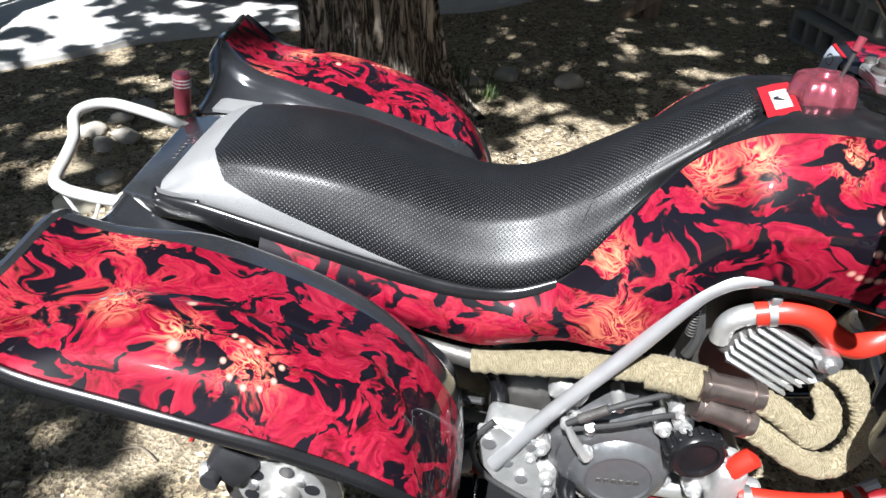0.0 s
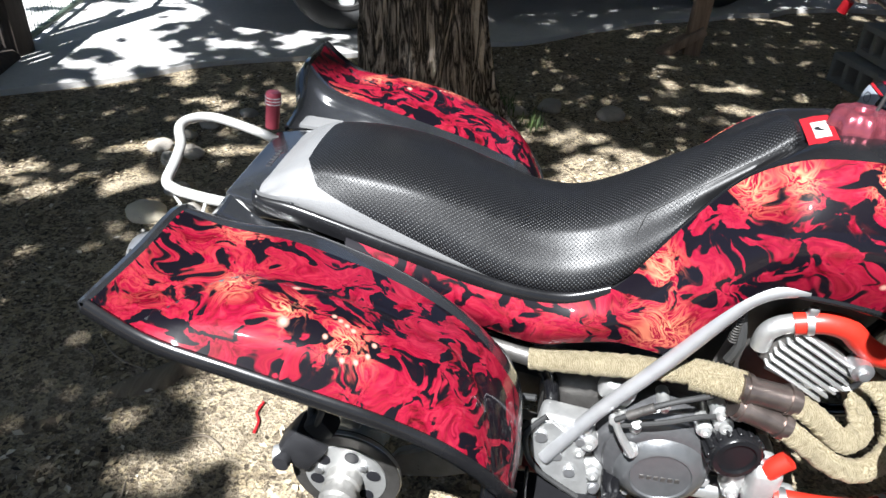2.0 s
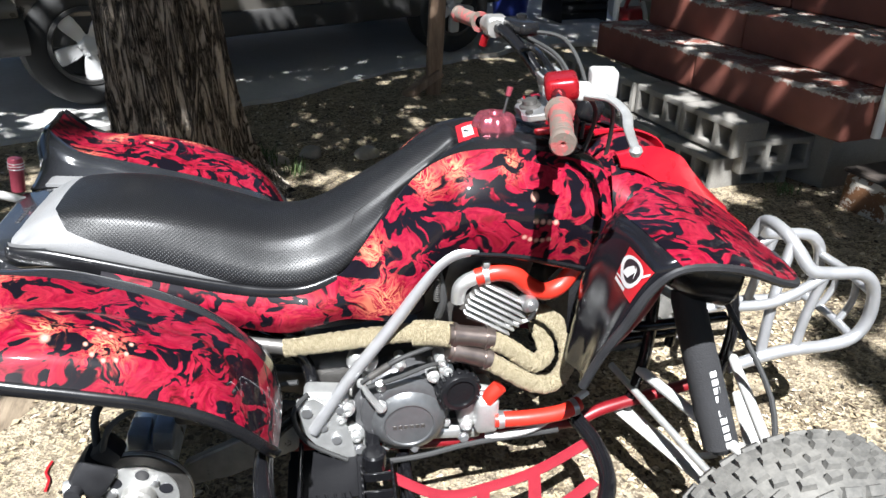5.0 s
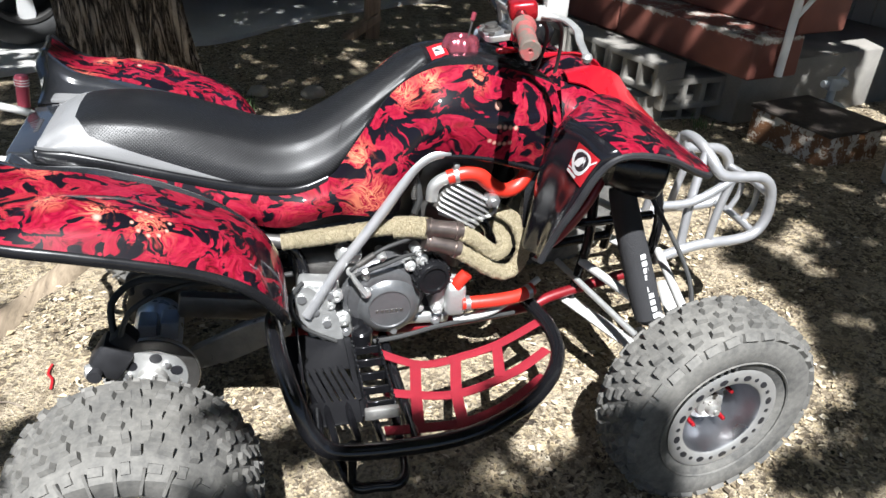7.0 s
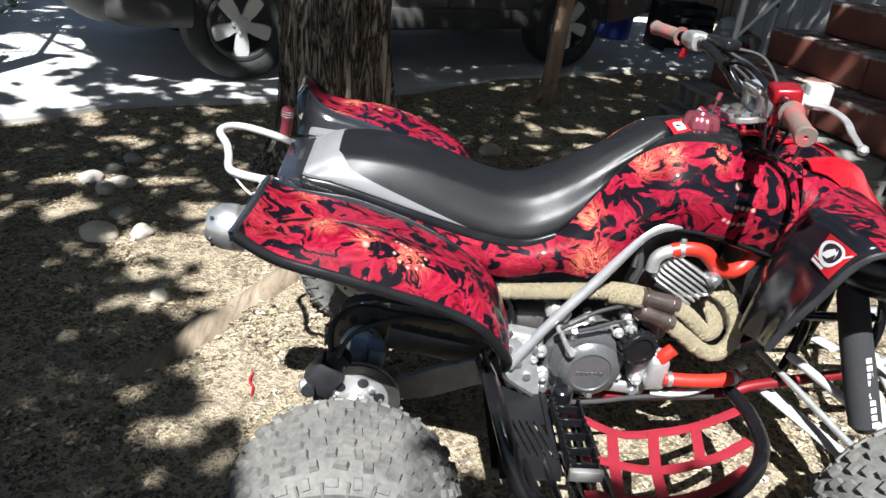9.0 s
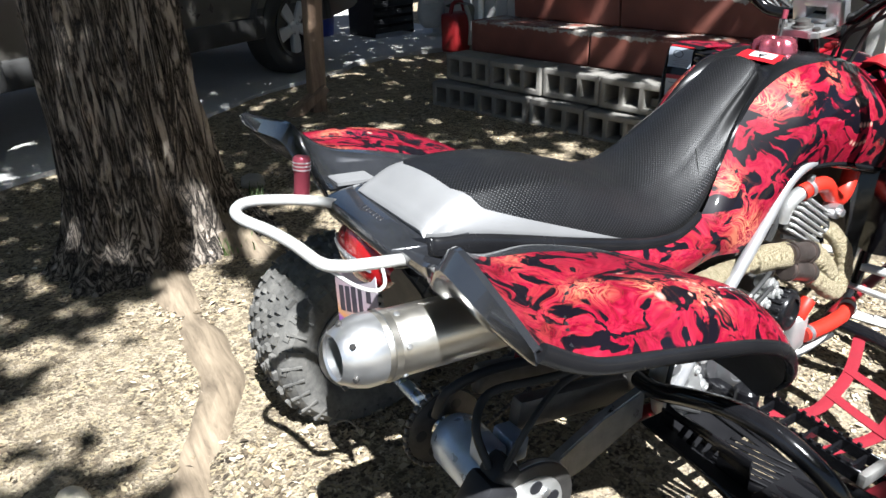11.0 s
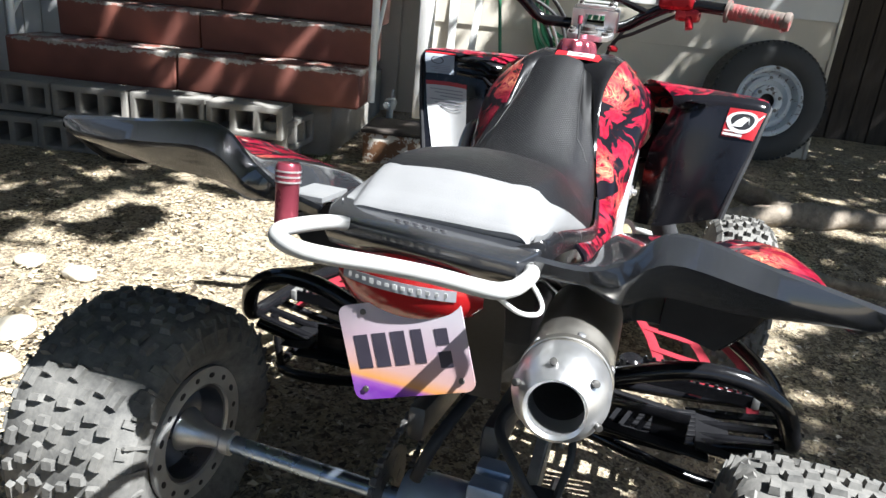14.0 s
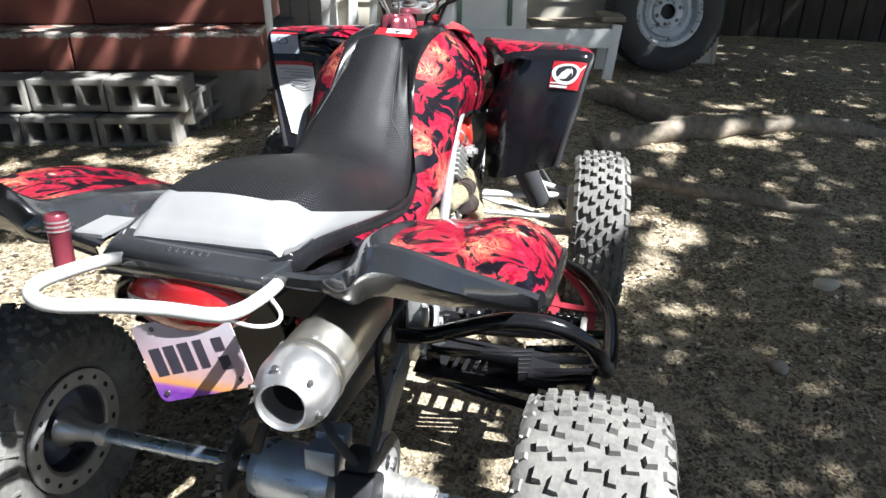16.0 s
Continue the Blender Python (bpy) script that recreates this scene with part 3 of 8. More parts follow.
def build_tree():
    """One broad shade tree: a furrowed trunk, limbs, and a crown of many small leaves with gaps."""
    tree = thing("shade_tree", "shade tree with a thick deeply furrowed grey-brown trunk", "tree", Matrix.Translation(TREE))
    bm = B()
    seg, rings = 150, []
    hs = [-0.1, 0.0, 0.04, 0.08, 0.14, 0.2, 0.28, 0.38, 0.5] + [0.6 + 0.05 * i for i in range(30)] + [2.3, 2.6]
    for h in hs:
        flare = 0.20 * math.exp(-max(h, 0) / 0.12) + 0.05 * math.exp(-max(h, 0) / 0.5)
        row = []
        for k in range(seg):
            a = k * math.tau / seg
            lobes = 1 + 0.9 * max(0, math.cos(3 * a + 0.5)) ** 2 + 0.5 * max(0, math.cos(5 * a + 2)) ** 2
            c, s = math.cos(a), math.sin(a)
            fur = abs(noise.noise((c * 6 + 0.25 * h, s * 6, h * 1.1))) * 0.07 + abs(noise.noise((c * 16, s * 16 + h * 0.7, h * 3.1))) * 0.035
            r = 0.215 + flare * lobes * 0.55 + fur - 0.012 * h
            row.append(bm.verts.new((r * c - 0.02 * h * h, r * s + 0.01 * h, h)))
        rings.append(row)
    for A, C in zip(rings, rings[1:]):
        for k in range(seg):
            bm.faces.new((A[k], A[(k + 1) % seg], C[(k + 1) % seg], C[k]))
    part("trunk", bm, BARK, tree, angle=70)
    rnd = random.Random(11)
    ends = []
    for q in ((1.6, -2.0, 4.6), (3.2, -1.2, 4.9), (-1.6, -1.6, 4.4), (0.4, -3.4, 4.9), (3.4, -3.6, 5.0), (-2.4, 0.4, 4.6), (1.8, 0.6, 5.2), (5.0, -2.4, 5.3), (-0.6, -4.6, 4.8)):
        e = Vector(q)
        mid = Vector((e.x * 0.35, e.y * 0.3, 3.4 + rnd.uniform(-0.2, 0.3)))
        bm = B()
        tube(bm, [(-0.1, 0, 2.3), (e.x * 0.08, e.y * 0.08, 2.8), mid, e], lambda t: 0.11 * (1 - t) + 0.018, 8, 6)
        for _ in range(5):
            s = mid.lerp(e, rnd.uniform(0.2, 0.9))
            f = s + Vector((rnd.uniform(-1, 1), rnd.uniform(-1, 1), rnd.uniform(0, 0.7)))
            tube(bm, [s, s.lerp(f, 0.5) + Vector((0, 0, 0.1)), f], lambda t: 0.025 * (1 - t) + 0.006, 6, 4)
            ends.append(f)
        part("limb", bm, BARK, tree)
        ends.append(e)
    # a bare limb reaching over the driveway
    bm = B()
    over = [(0.16, 3.65, 2.5), (-0.55, 3.42, 2.8), (-0.98, 3.36, 2.95), (-1.35, 3.42, 3.05), (-1.75, 3.52, 3.15), (-2.2, 3.78, 3.3), (-2.75, 4.25, 3.5)]
    bare = [Vector((gx + SUN_WAY.x / SUN_WAY.z * h, gy + SUN_WAY.y / SUN_WAY.z * h, h)) - TREE for gx, gy, h in over]
    tube(bm, bare, lambda t: 0.055 * (1 - t) + 0.016, 8, 6)
    for i in range(2, 7):
        for w in range(3):
            f = bare[i] + Vector((rnd.uniform(-0.9, 0.3), rnd.uniform(-0.7, 0.7), rnd.uniform(0, 0.4)))
            tube(bm, [bare[i], bare[i].lerp(f, 0.5) + Vector((0, rnd.uniform(-0.1, 0.1), 0.05)), f], lambda t: 0.014 * (1 - t) + 0.004, 5, 4)
    part("limb", bm, BARK, tree)
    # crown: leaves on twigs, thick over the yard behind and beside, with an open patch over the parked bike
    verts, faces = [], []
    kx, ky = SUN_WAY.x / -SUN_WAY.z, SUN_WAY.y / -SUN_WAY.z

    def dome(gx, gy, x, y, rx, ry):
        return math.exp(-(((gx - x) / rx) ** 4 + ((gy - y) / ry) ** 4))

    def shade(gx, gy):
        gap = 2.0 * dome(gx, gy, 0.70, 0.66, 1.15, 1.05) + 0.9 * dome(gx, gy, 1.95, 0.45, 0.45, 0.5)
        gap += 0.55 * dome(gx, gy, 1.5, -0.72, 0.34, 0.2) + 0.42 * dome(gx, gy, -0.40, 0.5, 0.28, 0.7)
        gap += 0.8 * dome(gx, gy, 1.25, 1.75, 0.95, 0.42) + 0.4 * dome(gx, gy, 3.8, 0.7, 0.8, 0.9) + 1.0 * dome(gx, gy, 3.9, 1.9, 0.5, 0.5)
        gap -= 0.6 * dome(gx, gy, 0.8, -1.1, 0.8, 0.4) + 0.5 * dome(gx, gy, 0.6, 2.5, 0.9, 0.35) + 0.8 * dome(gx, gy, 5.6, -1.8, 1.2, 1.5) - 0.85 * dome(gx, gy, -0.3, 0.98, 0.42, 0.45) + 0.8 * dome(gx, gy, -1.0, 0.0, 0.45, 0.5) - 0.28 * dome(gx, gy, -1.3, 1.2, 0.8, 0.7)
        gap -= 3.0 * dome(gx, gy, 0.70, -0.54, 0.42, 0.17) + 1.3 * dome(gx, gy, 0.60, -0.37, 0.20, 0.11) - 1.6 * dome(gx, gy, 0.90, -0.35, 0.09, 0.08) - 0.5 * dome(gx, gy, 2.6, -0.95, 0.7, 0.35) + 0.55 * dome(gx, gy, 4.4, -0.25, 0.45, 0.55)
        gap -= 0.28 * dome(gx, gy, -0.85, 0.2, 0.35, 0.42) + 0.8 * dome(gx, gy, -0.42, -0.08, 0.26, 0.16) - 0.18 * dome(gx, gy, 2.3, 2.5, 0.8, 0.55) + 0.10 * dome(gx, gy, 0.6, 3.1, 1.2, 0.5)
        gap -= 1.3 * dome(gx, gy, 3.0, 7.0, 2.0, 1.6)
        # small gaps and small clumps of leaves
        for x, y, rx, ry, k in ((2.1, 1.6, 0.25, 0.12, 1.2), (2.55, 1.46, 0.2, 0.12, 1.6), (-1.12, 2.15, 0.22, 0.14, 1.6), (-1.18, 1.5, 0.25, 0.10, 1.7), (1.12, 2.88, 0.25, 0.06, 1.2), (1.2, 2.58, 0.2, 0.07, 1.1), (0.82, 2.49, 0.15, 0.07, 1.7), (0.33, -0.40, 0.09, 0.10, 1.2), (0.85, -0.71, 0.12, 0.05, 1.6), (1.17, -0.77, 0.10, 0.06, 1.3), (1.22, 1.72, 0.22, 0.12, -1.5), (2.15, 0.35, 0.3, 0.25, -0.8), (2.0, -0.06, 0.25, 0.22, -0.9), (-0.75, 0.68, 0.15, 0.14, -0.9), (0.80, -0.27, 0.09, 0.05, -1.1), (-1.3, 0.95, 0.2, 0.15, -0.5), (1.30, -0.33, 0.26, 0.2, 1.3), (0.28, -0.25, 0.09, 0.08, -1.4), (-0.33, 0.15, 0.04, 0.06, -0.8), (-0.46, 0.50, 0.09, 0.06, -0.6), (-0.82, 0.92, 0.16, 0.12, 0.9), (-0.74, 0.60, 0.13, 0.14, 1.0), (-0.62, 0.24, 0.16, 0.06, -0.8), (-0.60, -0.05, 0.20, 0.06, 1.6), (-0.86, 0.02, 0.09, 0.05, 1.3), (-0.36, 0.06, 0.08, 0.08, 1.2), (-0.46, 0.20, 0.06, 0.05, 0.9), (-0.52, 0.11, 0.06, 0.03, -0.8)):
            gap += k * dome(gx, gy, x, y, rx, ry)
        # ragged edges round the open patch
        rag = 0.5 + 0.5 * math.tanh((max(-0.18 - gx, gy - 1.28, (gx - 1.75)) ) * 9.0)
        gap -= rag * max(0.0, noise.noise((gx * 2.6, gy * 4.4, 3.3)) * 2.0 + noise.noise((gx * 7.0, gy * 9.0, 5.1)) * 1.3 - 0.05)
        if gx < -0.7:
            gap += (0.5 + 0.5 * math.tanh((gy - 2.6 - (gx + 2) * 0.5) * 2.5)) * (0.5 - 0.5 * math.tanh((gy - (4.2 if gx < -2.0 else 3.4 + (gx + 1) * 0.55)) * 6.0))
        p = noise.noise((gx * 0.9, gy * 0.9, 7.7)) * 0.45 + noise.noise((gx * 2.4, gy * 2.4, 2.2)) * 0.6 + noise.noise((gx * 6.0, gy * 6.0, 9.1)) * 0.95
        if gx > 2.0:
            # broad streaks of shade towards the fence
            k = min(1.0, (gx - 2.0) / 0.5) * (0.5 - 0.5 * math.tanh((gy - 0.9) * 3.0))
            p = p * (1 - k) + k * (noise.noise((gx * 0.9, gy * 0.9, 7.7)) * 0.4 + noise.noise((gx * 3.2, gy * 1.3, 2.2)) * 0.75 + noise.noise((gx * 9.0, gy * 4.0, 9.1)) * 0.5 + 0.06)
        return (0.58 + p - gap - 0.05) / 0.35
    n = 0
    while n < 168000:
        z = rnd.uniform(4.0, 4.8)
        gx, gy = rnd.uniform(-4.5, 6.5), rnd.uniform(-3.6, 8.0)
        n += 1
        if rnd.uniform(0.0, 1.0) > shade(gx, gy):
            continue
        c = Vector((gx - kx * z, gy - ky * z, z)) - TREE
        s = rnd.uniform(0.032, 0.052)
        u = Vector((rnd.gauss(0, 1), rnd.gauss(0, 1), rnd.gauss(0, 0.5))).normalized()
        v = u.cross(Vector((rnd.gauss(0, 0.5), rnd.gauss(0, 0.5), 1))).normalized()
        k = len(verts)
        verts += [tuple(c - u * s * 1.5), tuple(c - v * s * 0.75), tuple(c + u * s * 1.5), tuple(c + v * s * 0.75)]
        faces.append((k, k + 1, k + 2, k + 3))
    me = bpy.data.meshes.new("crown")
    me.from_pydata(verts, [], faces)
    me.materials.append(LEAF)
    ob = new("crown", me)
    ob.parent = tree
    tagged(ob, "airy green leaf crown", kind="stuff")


ROOT_BARK = make_wood("bare_root_wood", (0.11, 0.083, 0.056), (0.28, 0.222, 0.155), (55, 6, 30))


def root(name, label, pts, r, mat=ROOT_BARK):
    bm = B()
    tube(bm, pts, r, 14, 8)
    for v in bm.verts:
        v.co += Vector((noise.noise(v.co * 4), noise.noise(v.co * 4 + Vector((3, 1, 2))), noise.noise(v.co * 6))) * 0.03
    tagged(link(name, bm, mat), label, "root")


build_ground()
build_driveway()
build_tree()
root("tree_root", "weathered brown surface root running through the dirt", [(-0.32, 1.72, 0.0), (-0.28, 1.25, -0.045), (-0.314, 0.82, -0.035), (-0.43, 0.56, -0.030), (-0.545, 0.31, -0.026), (-0.66, 0.18, -0.035), (-0.78, 0.06, -0.045), (-0.90, -0.05, -0.06), (-1.15, -0.22, -0.11)], lambda t: 0.060 * (1 - t) + 0.036)
root("tree_root", "short bare root at the foot of the tree", [(-0.05, 1.75, 0.06), (0.1, 1.5, 0.0), (0.2, 1.2, -0.02)], lambda t: 0.07 * (1 - t) + 0.02)

# ---- house side: steps, wall, blocks ----
HOUSE = pose(2.23, 1.62, 0, 0, 0, -77)


def build_wall():
    """Lapped siding boards on a house wall, with a grey panel above."""
    wall = thing("wall_house", "cream lapped board siding with a white corner post", "wall", HOUSE, kind="structure")
    bm = B()
    box(bm, 2.60, 0.16, 3.2, Matrix.Translation((1.825, 1.56, 1.62)))
    part("wall_core", bm, SIDING, wall, smooth=False)
    for i in range(9):
        z0 = 0.06 + i * 0.235
        bm = B()
        prism(bm, [(1.455, z0), (1.467, z0 + 0.232), (1.49, z0 + 0.232), (1.49, z0)], 0.54, 3.11, Matrix.Rotation(radians(90), 4, "Z") @ Matrix.Diagonal((1, -1, 1, 1)))
        part("siding_board", bm, SIDING_GREY if i > 3 else SIDING, wall, smooth=False)
    bm = B()
    box(bm, 0.1, 0.10, 2.6, Matrix.Translation((0.52, 1.44, 1.42)), 0.006)
    part("corner_post", bm, TRIM_WHITE, wall)
    bm = B()
    box(bm, 0.025, 0.05, 2.4, Matrix.Translation((3.123, 1.475, 1.3)), 0.004)
    part("corner_trim", bm, SIDING, wall)
    bm = B()
    box(bm, 2.58, 0.12, 0.3, Matrix.Translation((1.825, 1.53, 0.02)))
    part("footing", bm, BLOCK, wall, smooth=False)
    # yard fence and back walls that close the view; dark boards stand in for shade
    for name, label, sx, sy, sz, at, mt in (("wall_carport", "added back wall, near-black in place of the carport's deep shade", 9.0, 0.15, 3.0, pose(1.4, 8.6, 1.5, 0, 0, 12), WOOD_FENCE), ("wall_side", "board fence beside the house, near-black in place of shade", 6.0, 0.1, 2.2, HOUSE @ pose(5.6, 2.2, 1.1, 0, 0, -12), WOOD_FENCE), ("wall_back", "house wall behind the steps", 4.35, 0.2, 3.2, HOUSE @ pose(-1.775, 2.25, 1.6), SIDING_GREY)):
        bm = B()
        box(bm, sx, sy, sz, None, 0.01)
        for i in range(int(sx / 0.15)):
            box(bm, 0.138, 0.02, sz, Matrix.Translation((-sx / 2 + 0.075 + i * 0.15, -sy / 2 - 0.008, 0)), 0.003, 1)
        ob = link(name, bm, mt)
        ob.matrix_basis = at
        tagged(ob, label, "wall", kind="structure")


def build_steps():
    st = thing("porch_steps", "brown-painted masonry porch steps with peeling edges", "steps", HOUSE)
    x0, x1, xm = -1.60, 0.32, -0.66
    for i in range(4):
        z0, y0 = 0.335 + 0.2 * i, 0.26 + 0.27 * i
        l = x0 + 0.14 * i
        xm_i = xm + 0.02 * i
        for a, b in ((l, xm_i - 0.004), (xm_i + 0.004, x1)):
            bm = B()
            box(bm, b - a, 0.34 if i < 3 else 1.3, 0.196, Matrix.Translation(((a + b) / 2, y0 + (0.17 if i < 3 else 0.65), z0 + 0.098)), 0.012, 3)
            for v in bm.verts:
                v.co += Vector((noise.noise(v.co * 6), noise.noise(v.co * 6 + Vector((5, 0, 0))), noise.noise(v.co * 6 + Vector((0, 7, 0))))) * 0.006
            part("step_slab", bm, STEP_PAINT, st)
    bm = B()
    box(bm, 1.6, 1.6, 0.4, Matrix.Translation((-0.66, 1.25, 0.15)), 0.01)
    part("base", bm, BLOCK, st)
    for x in (0.36, -1.66):
        bm = B()
        rod(bm, (x, 0.42, 0.36), (x, 0.42, 1.5), 0.02)
        rod(bm, (x, 1.2, 1.0), (x, 1.2, 2.2), 0.02)
        tube(bm, [(x, 0.36, 1.36), (x, 0.42, 1.45), (x, 1.2, 2.15)], 0.018, 10, 4)
        tube(bm, [(x, 0.42, 0.62), (x, 0.8, 1.0), (x, 1.2, 1.4)], 0.012, 8, 4)
        part("handrail", bm, TRIM_WHITE, st, "white painted tube handrail")


def hollow_block(n=3, L=0.392, H=0.165, D=0.19):
    """A concrete block on its side: cores run through from front to back."""
    bm = B()
    w, web = (L - 0.032 * (n + 1)) / n, 0.032
    xs = [-L / 2]
    for i in range(n):
        xs += [xs[-1] + web, xs[-1] + web + w]
    xs.append(L / 2)
    zs = [0, 0.034, H - 0.034, H]
    hole = lambda i, j: j == 1 and i % 2 == 1
    V = {}
    for y in (0, D):
        for i, x in enumerate(xs):
            for j, z in enumerate(zs):
                V[y, i, j] = bm.verts.new((x, y, z))
    for i in range(len(xs) - 1):
        for j in range(3):
            if not hole(i, j):
                for y in (0, D):
                    bm.faces.new((V[y, i, j], V[y, i + 1, j], V[y, i + 1, j + 1], V[y, i, j + 1]))
            else:
                for a, b in (((i, j), (i + 1, j)), ((i + 1, j), (i + 1, j + 1)), ((i + 1, j + 1), (i, j + 1)), ((i, j + 1), (i, j))):
                    bm.faces.new((V[0, *a], V[0, *b], V[D, *b], V[D, *a]))
    for j in range(3):
        for i in (0, len(xs) - 1):
            bm.faces.new((V[0, i, j], V[0, i, j + 1], V[D, i, j + 1], V[D, i, j]))
    for i in range(len(xs) - 1):
        for j in (0, 3):
            bm.faces.new((V[0, i, j], V[0, i + 1, j], V[D, i + 1, j], V[D, i, j]))
    bmesh.ops.recalc_face_normals(bm, faces=bm.faces[:])
    sharp = [e for e in bm.edges if len(e.link_faces) == 2 and e.calc_face_angle() > 0.5]
    bmesh.ops.bevel(bm, geom=sharp, offset=0.008, segments=2, profile=0.5, affect="EDGES")
    return bm


def build_blocks():
    base = link("concrete_block", hollow_block(), BLOCK)
    tagged(base, "grey three-core concrete block lying on its side before the steps", "concrete block", "blocks before the steps")
    spots = []
    for i in range(4):
        spots.append((-0.2 - 0.402 * i, 0.0 + 0.012 * (i % 2), 0.185, (0.5, -1.0, 1.2, -3)[i]))
    for i in range(4):
        spots.append((-0.25 - 0.405 * i, -0.055 + 0.01 * (i % 2), 0.008, (2.0, -1.5, 0.5, 3)[i]))
    spots.append((-0.05, 0.19, 0.0, 78))
    spots.append((0.02, 0.26, 0.1, 84))
    base.matrix_basis = HOUSE @ pose(spots[0][0], spots[0][1], spots[0][2], 0, 0, spots[0][3])
    for x, y, z, a in spots[1:]:
        copy_thing(base, HOUSE @ pose(x, y, z, 0, 0, a))


build_wall()
build_steps()
build_blocks()


# ---- yard things ----
def wheel_disc(bm_t, bm_r, R, W, r_rim, m, knobs=0):
    lathe(bm_t, [(r_rim, -W * 0.42), (r_rim + 0.02, -W * 0.48), (R * 0.86, -W * 0.5), (R * 0.97, -W * 0.42), (R, -W * 0.25), (R, W * 0.25), (R * 0.97, W * 0.42), (R * 0.86, W * 0.5), (r_rim + 0.02, W * 0.48), (r_rim, W * 0.42)], 56, m)


def build_spare():
    c = HOUSE @ pose(2.683, 1.215, 0.500)
    lean = c @ pose(0, 0, 0, 82, 0, 6)
    sp = thing("spare_wheel", "old road tyre on a rusty white rim leaning on the wall", "wheel", lean)
    bm = B()
    R, W, rr = 0.362, 0.21, 0.212
    wheel_disc(bm, None, R, W, rr, Matrix())
    tb = B()
    for k in range(64):
        a = k * math.tau / 64
        for s in (-1, 1):
            box(tb, 0.012, 0.027, 0.085, Matrix.Rotation(a, 4, "Z") @ Matrix.Translation((R - 0.0052, 0, s * 0.05)) @ Matrix.Rotation(0.4 * s, 4, "X"))
    part("tyre", bm, RUBBER, sp, "worn black rubber tyre")
    tagged(part("tread", tb, RUBBER, sp), kind="stuff")
    bm = B()
    lathe(bm, [(rr + 0.004, 0.088), (rr - 0.010, 0.095), (rr - 0.028, 0.086), (rr - 0.034, 0.048), (rr - 0.044, 0.034), (rr - 0.058, 0.036), (rr - 0.062, 0.062), (0.126, 0.070), (0.108, 0.055), (0.100, 0.050), (0.095, 0.064), (0.060, 0.067), (0.047, 0.058), (0.044, 0.0), (0.0, 0.0)], 48)
    lathe(bm, [(rr + 0.004, -0.088), (rr - 0.03, -0.06), (rr - 0.03, 0.05)], 48)
    part("rim", bm, make_peeling("rusty_white_rim_paint", (0.52, 0.56, 0.60), (0.07, 0.045, 0.035), 0.56, 22), sp, "white steel rim with rust spots")
    for k in range(6):
        a = k * math.tau / 6 + 0.3
        bm = B()
        lathe(bm, [(0, 0.0672), (0.0125, 0.0672), (0.0125, 0.055)], 14, Matrix.Translation((0.077 * math.cos(a), 0.077 * math.sin(a), 0)))
        part("stud_hole", bm, STEEL_DARK, sp)
    bm = B()
    lathe(bm, [(0, 0.02), (0.0445, 0.02), (0.0445, 0.060)], 24)
    part("hub_hole", bm, RUBBER, sp)


def build_stool():
    st = thing("step_stool", "white wooden bench with hinged leg brackets and a worn grey step", "bench", HOUSE @ pose(1.80, 0.97, 0.05))
    bm = B()
    box(bm, 0.52, 0.30, 0.028, Matrix.Translation((-0.28, 0.1, 0.60)), 0.004)
    box(bm, 0.52, 0.022, 0.2, Matrix.Translation((-0.28, -0.06, 0.49)), 0.003)
    part("upper_box", bm, TRIM_WHITE, st)
    for i in range(2):
        bm = B()
        box(bm, 0.50, 0.115, 0.024, Matrix.Translation((0.26, -0.01 + 0.125 * i, 0.415)), 0.004)
        part("step_board", bm, WOOD_GREY, st, "worn grey step board")
    bm = B()
    box(bm, 0.98, 0.022, 0.11, Matrix.Translation((0.0, -0.075, 0.34)), 0.003)
    part("apron", bm, TRIM_WHITE, st)
    for x in (-0.5, 0.5):
        for y in (-0.07, 0.2):
            bm = B()
            box(bm, 0.06, 0.03, 0.44, Matrix.Translation((x, y, 0.2)) @ Matrix.Rotation(radians(6 if x > 0 else -6), 4, "Y"), 0.004)
            part("leg", bm, TRIM_WHITE, st)
    bm = B()
    box(bm, 0.14, 0.26, 0.03, Matrix.Translation((0.50, 0.05, 0.45)), 0.004)
    part("end_board", bm, WOOD_GREY, st)
    for x in (-0.42, -0.12):
        bm = B()
        box(bm, 0.03, 0.006, 0.17, Matrix.Translation((x, -0.075, 0.50)), 0.002)
        part("bracket", bm, GALV, st, "zinc hinge bracket")


def build_rusty_box():
    bx = thing("rusty_box", "low box with flaking white and rust-brown paint", "box", pose(2.62, 1.36, 0.0, 0, 0, -78))
    bm = B()
    box(bm, 0.44, 0.38, 0.21, Matrix.Translation((0.22, 0.20, 0.105)), 0.012, 2)
    part("body", bm, RUST_PAINT, bx)
    bm = B()
    box(bm, 0.46, 0.40, 0.02, Matrix.Translation((0.22, 0.20, 0.22)), 0.006, 2)
    part("lid", bm, WOOD_FENCE, bx)
    tap = thing("gas_riser", "grey pipe riser with a round flange and a valve", "pipe", pose(3.10, 1.40, 0.0))
    bm = B()
    rod(bm, (0, 0, 0), (0, 0, 0.30), 0.02)
    lathe(bm, [(0, 0.17), (0.085, 0.17), (0.09, 0.185), (0.065, 0.20), (0, 0.20)], 24)
    part("pipe", bm, GREY_METER, tap)
    bm = B()
    box(bm, 0.09, 0.05, 0.07, Matrix.Translation((0, 0, 0.30)), 0.015)
    rod(bm, (-0.07, 0, 0.30), (0.07, 0, 0.30), 0.018)
    rod(bm, (0, 0, 0.32), (0.03, 0, 0.38), 0.008)
    part("valve", bm, GREY_METER, tap)


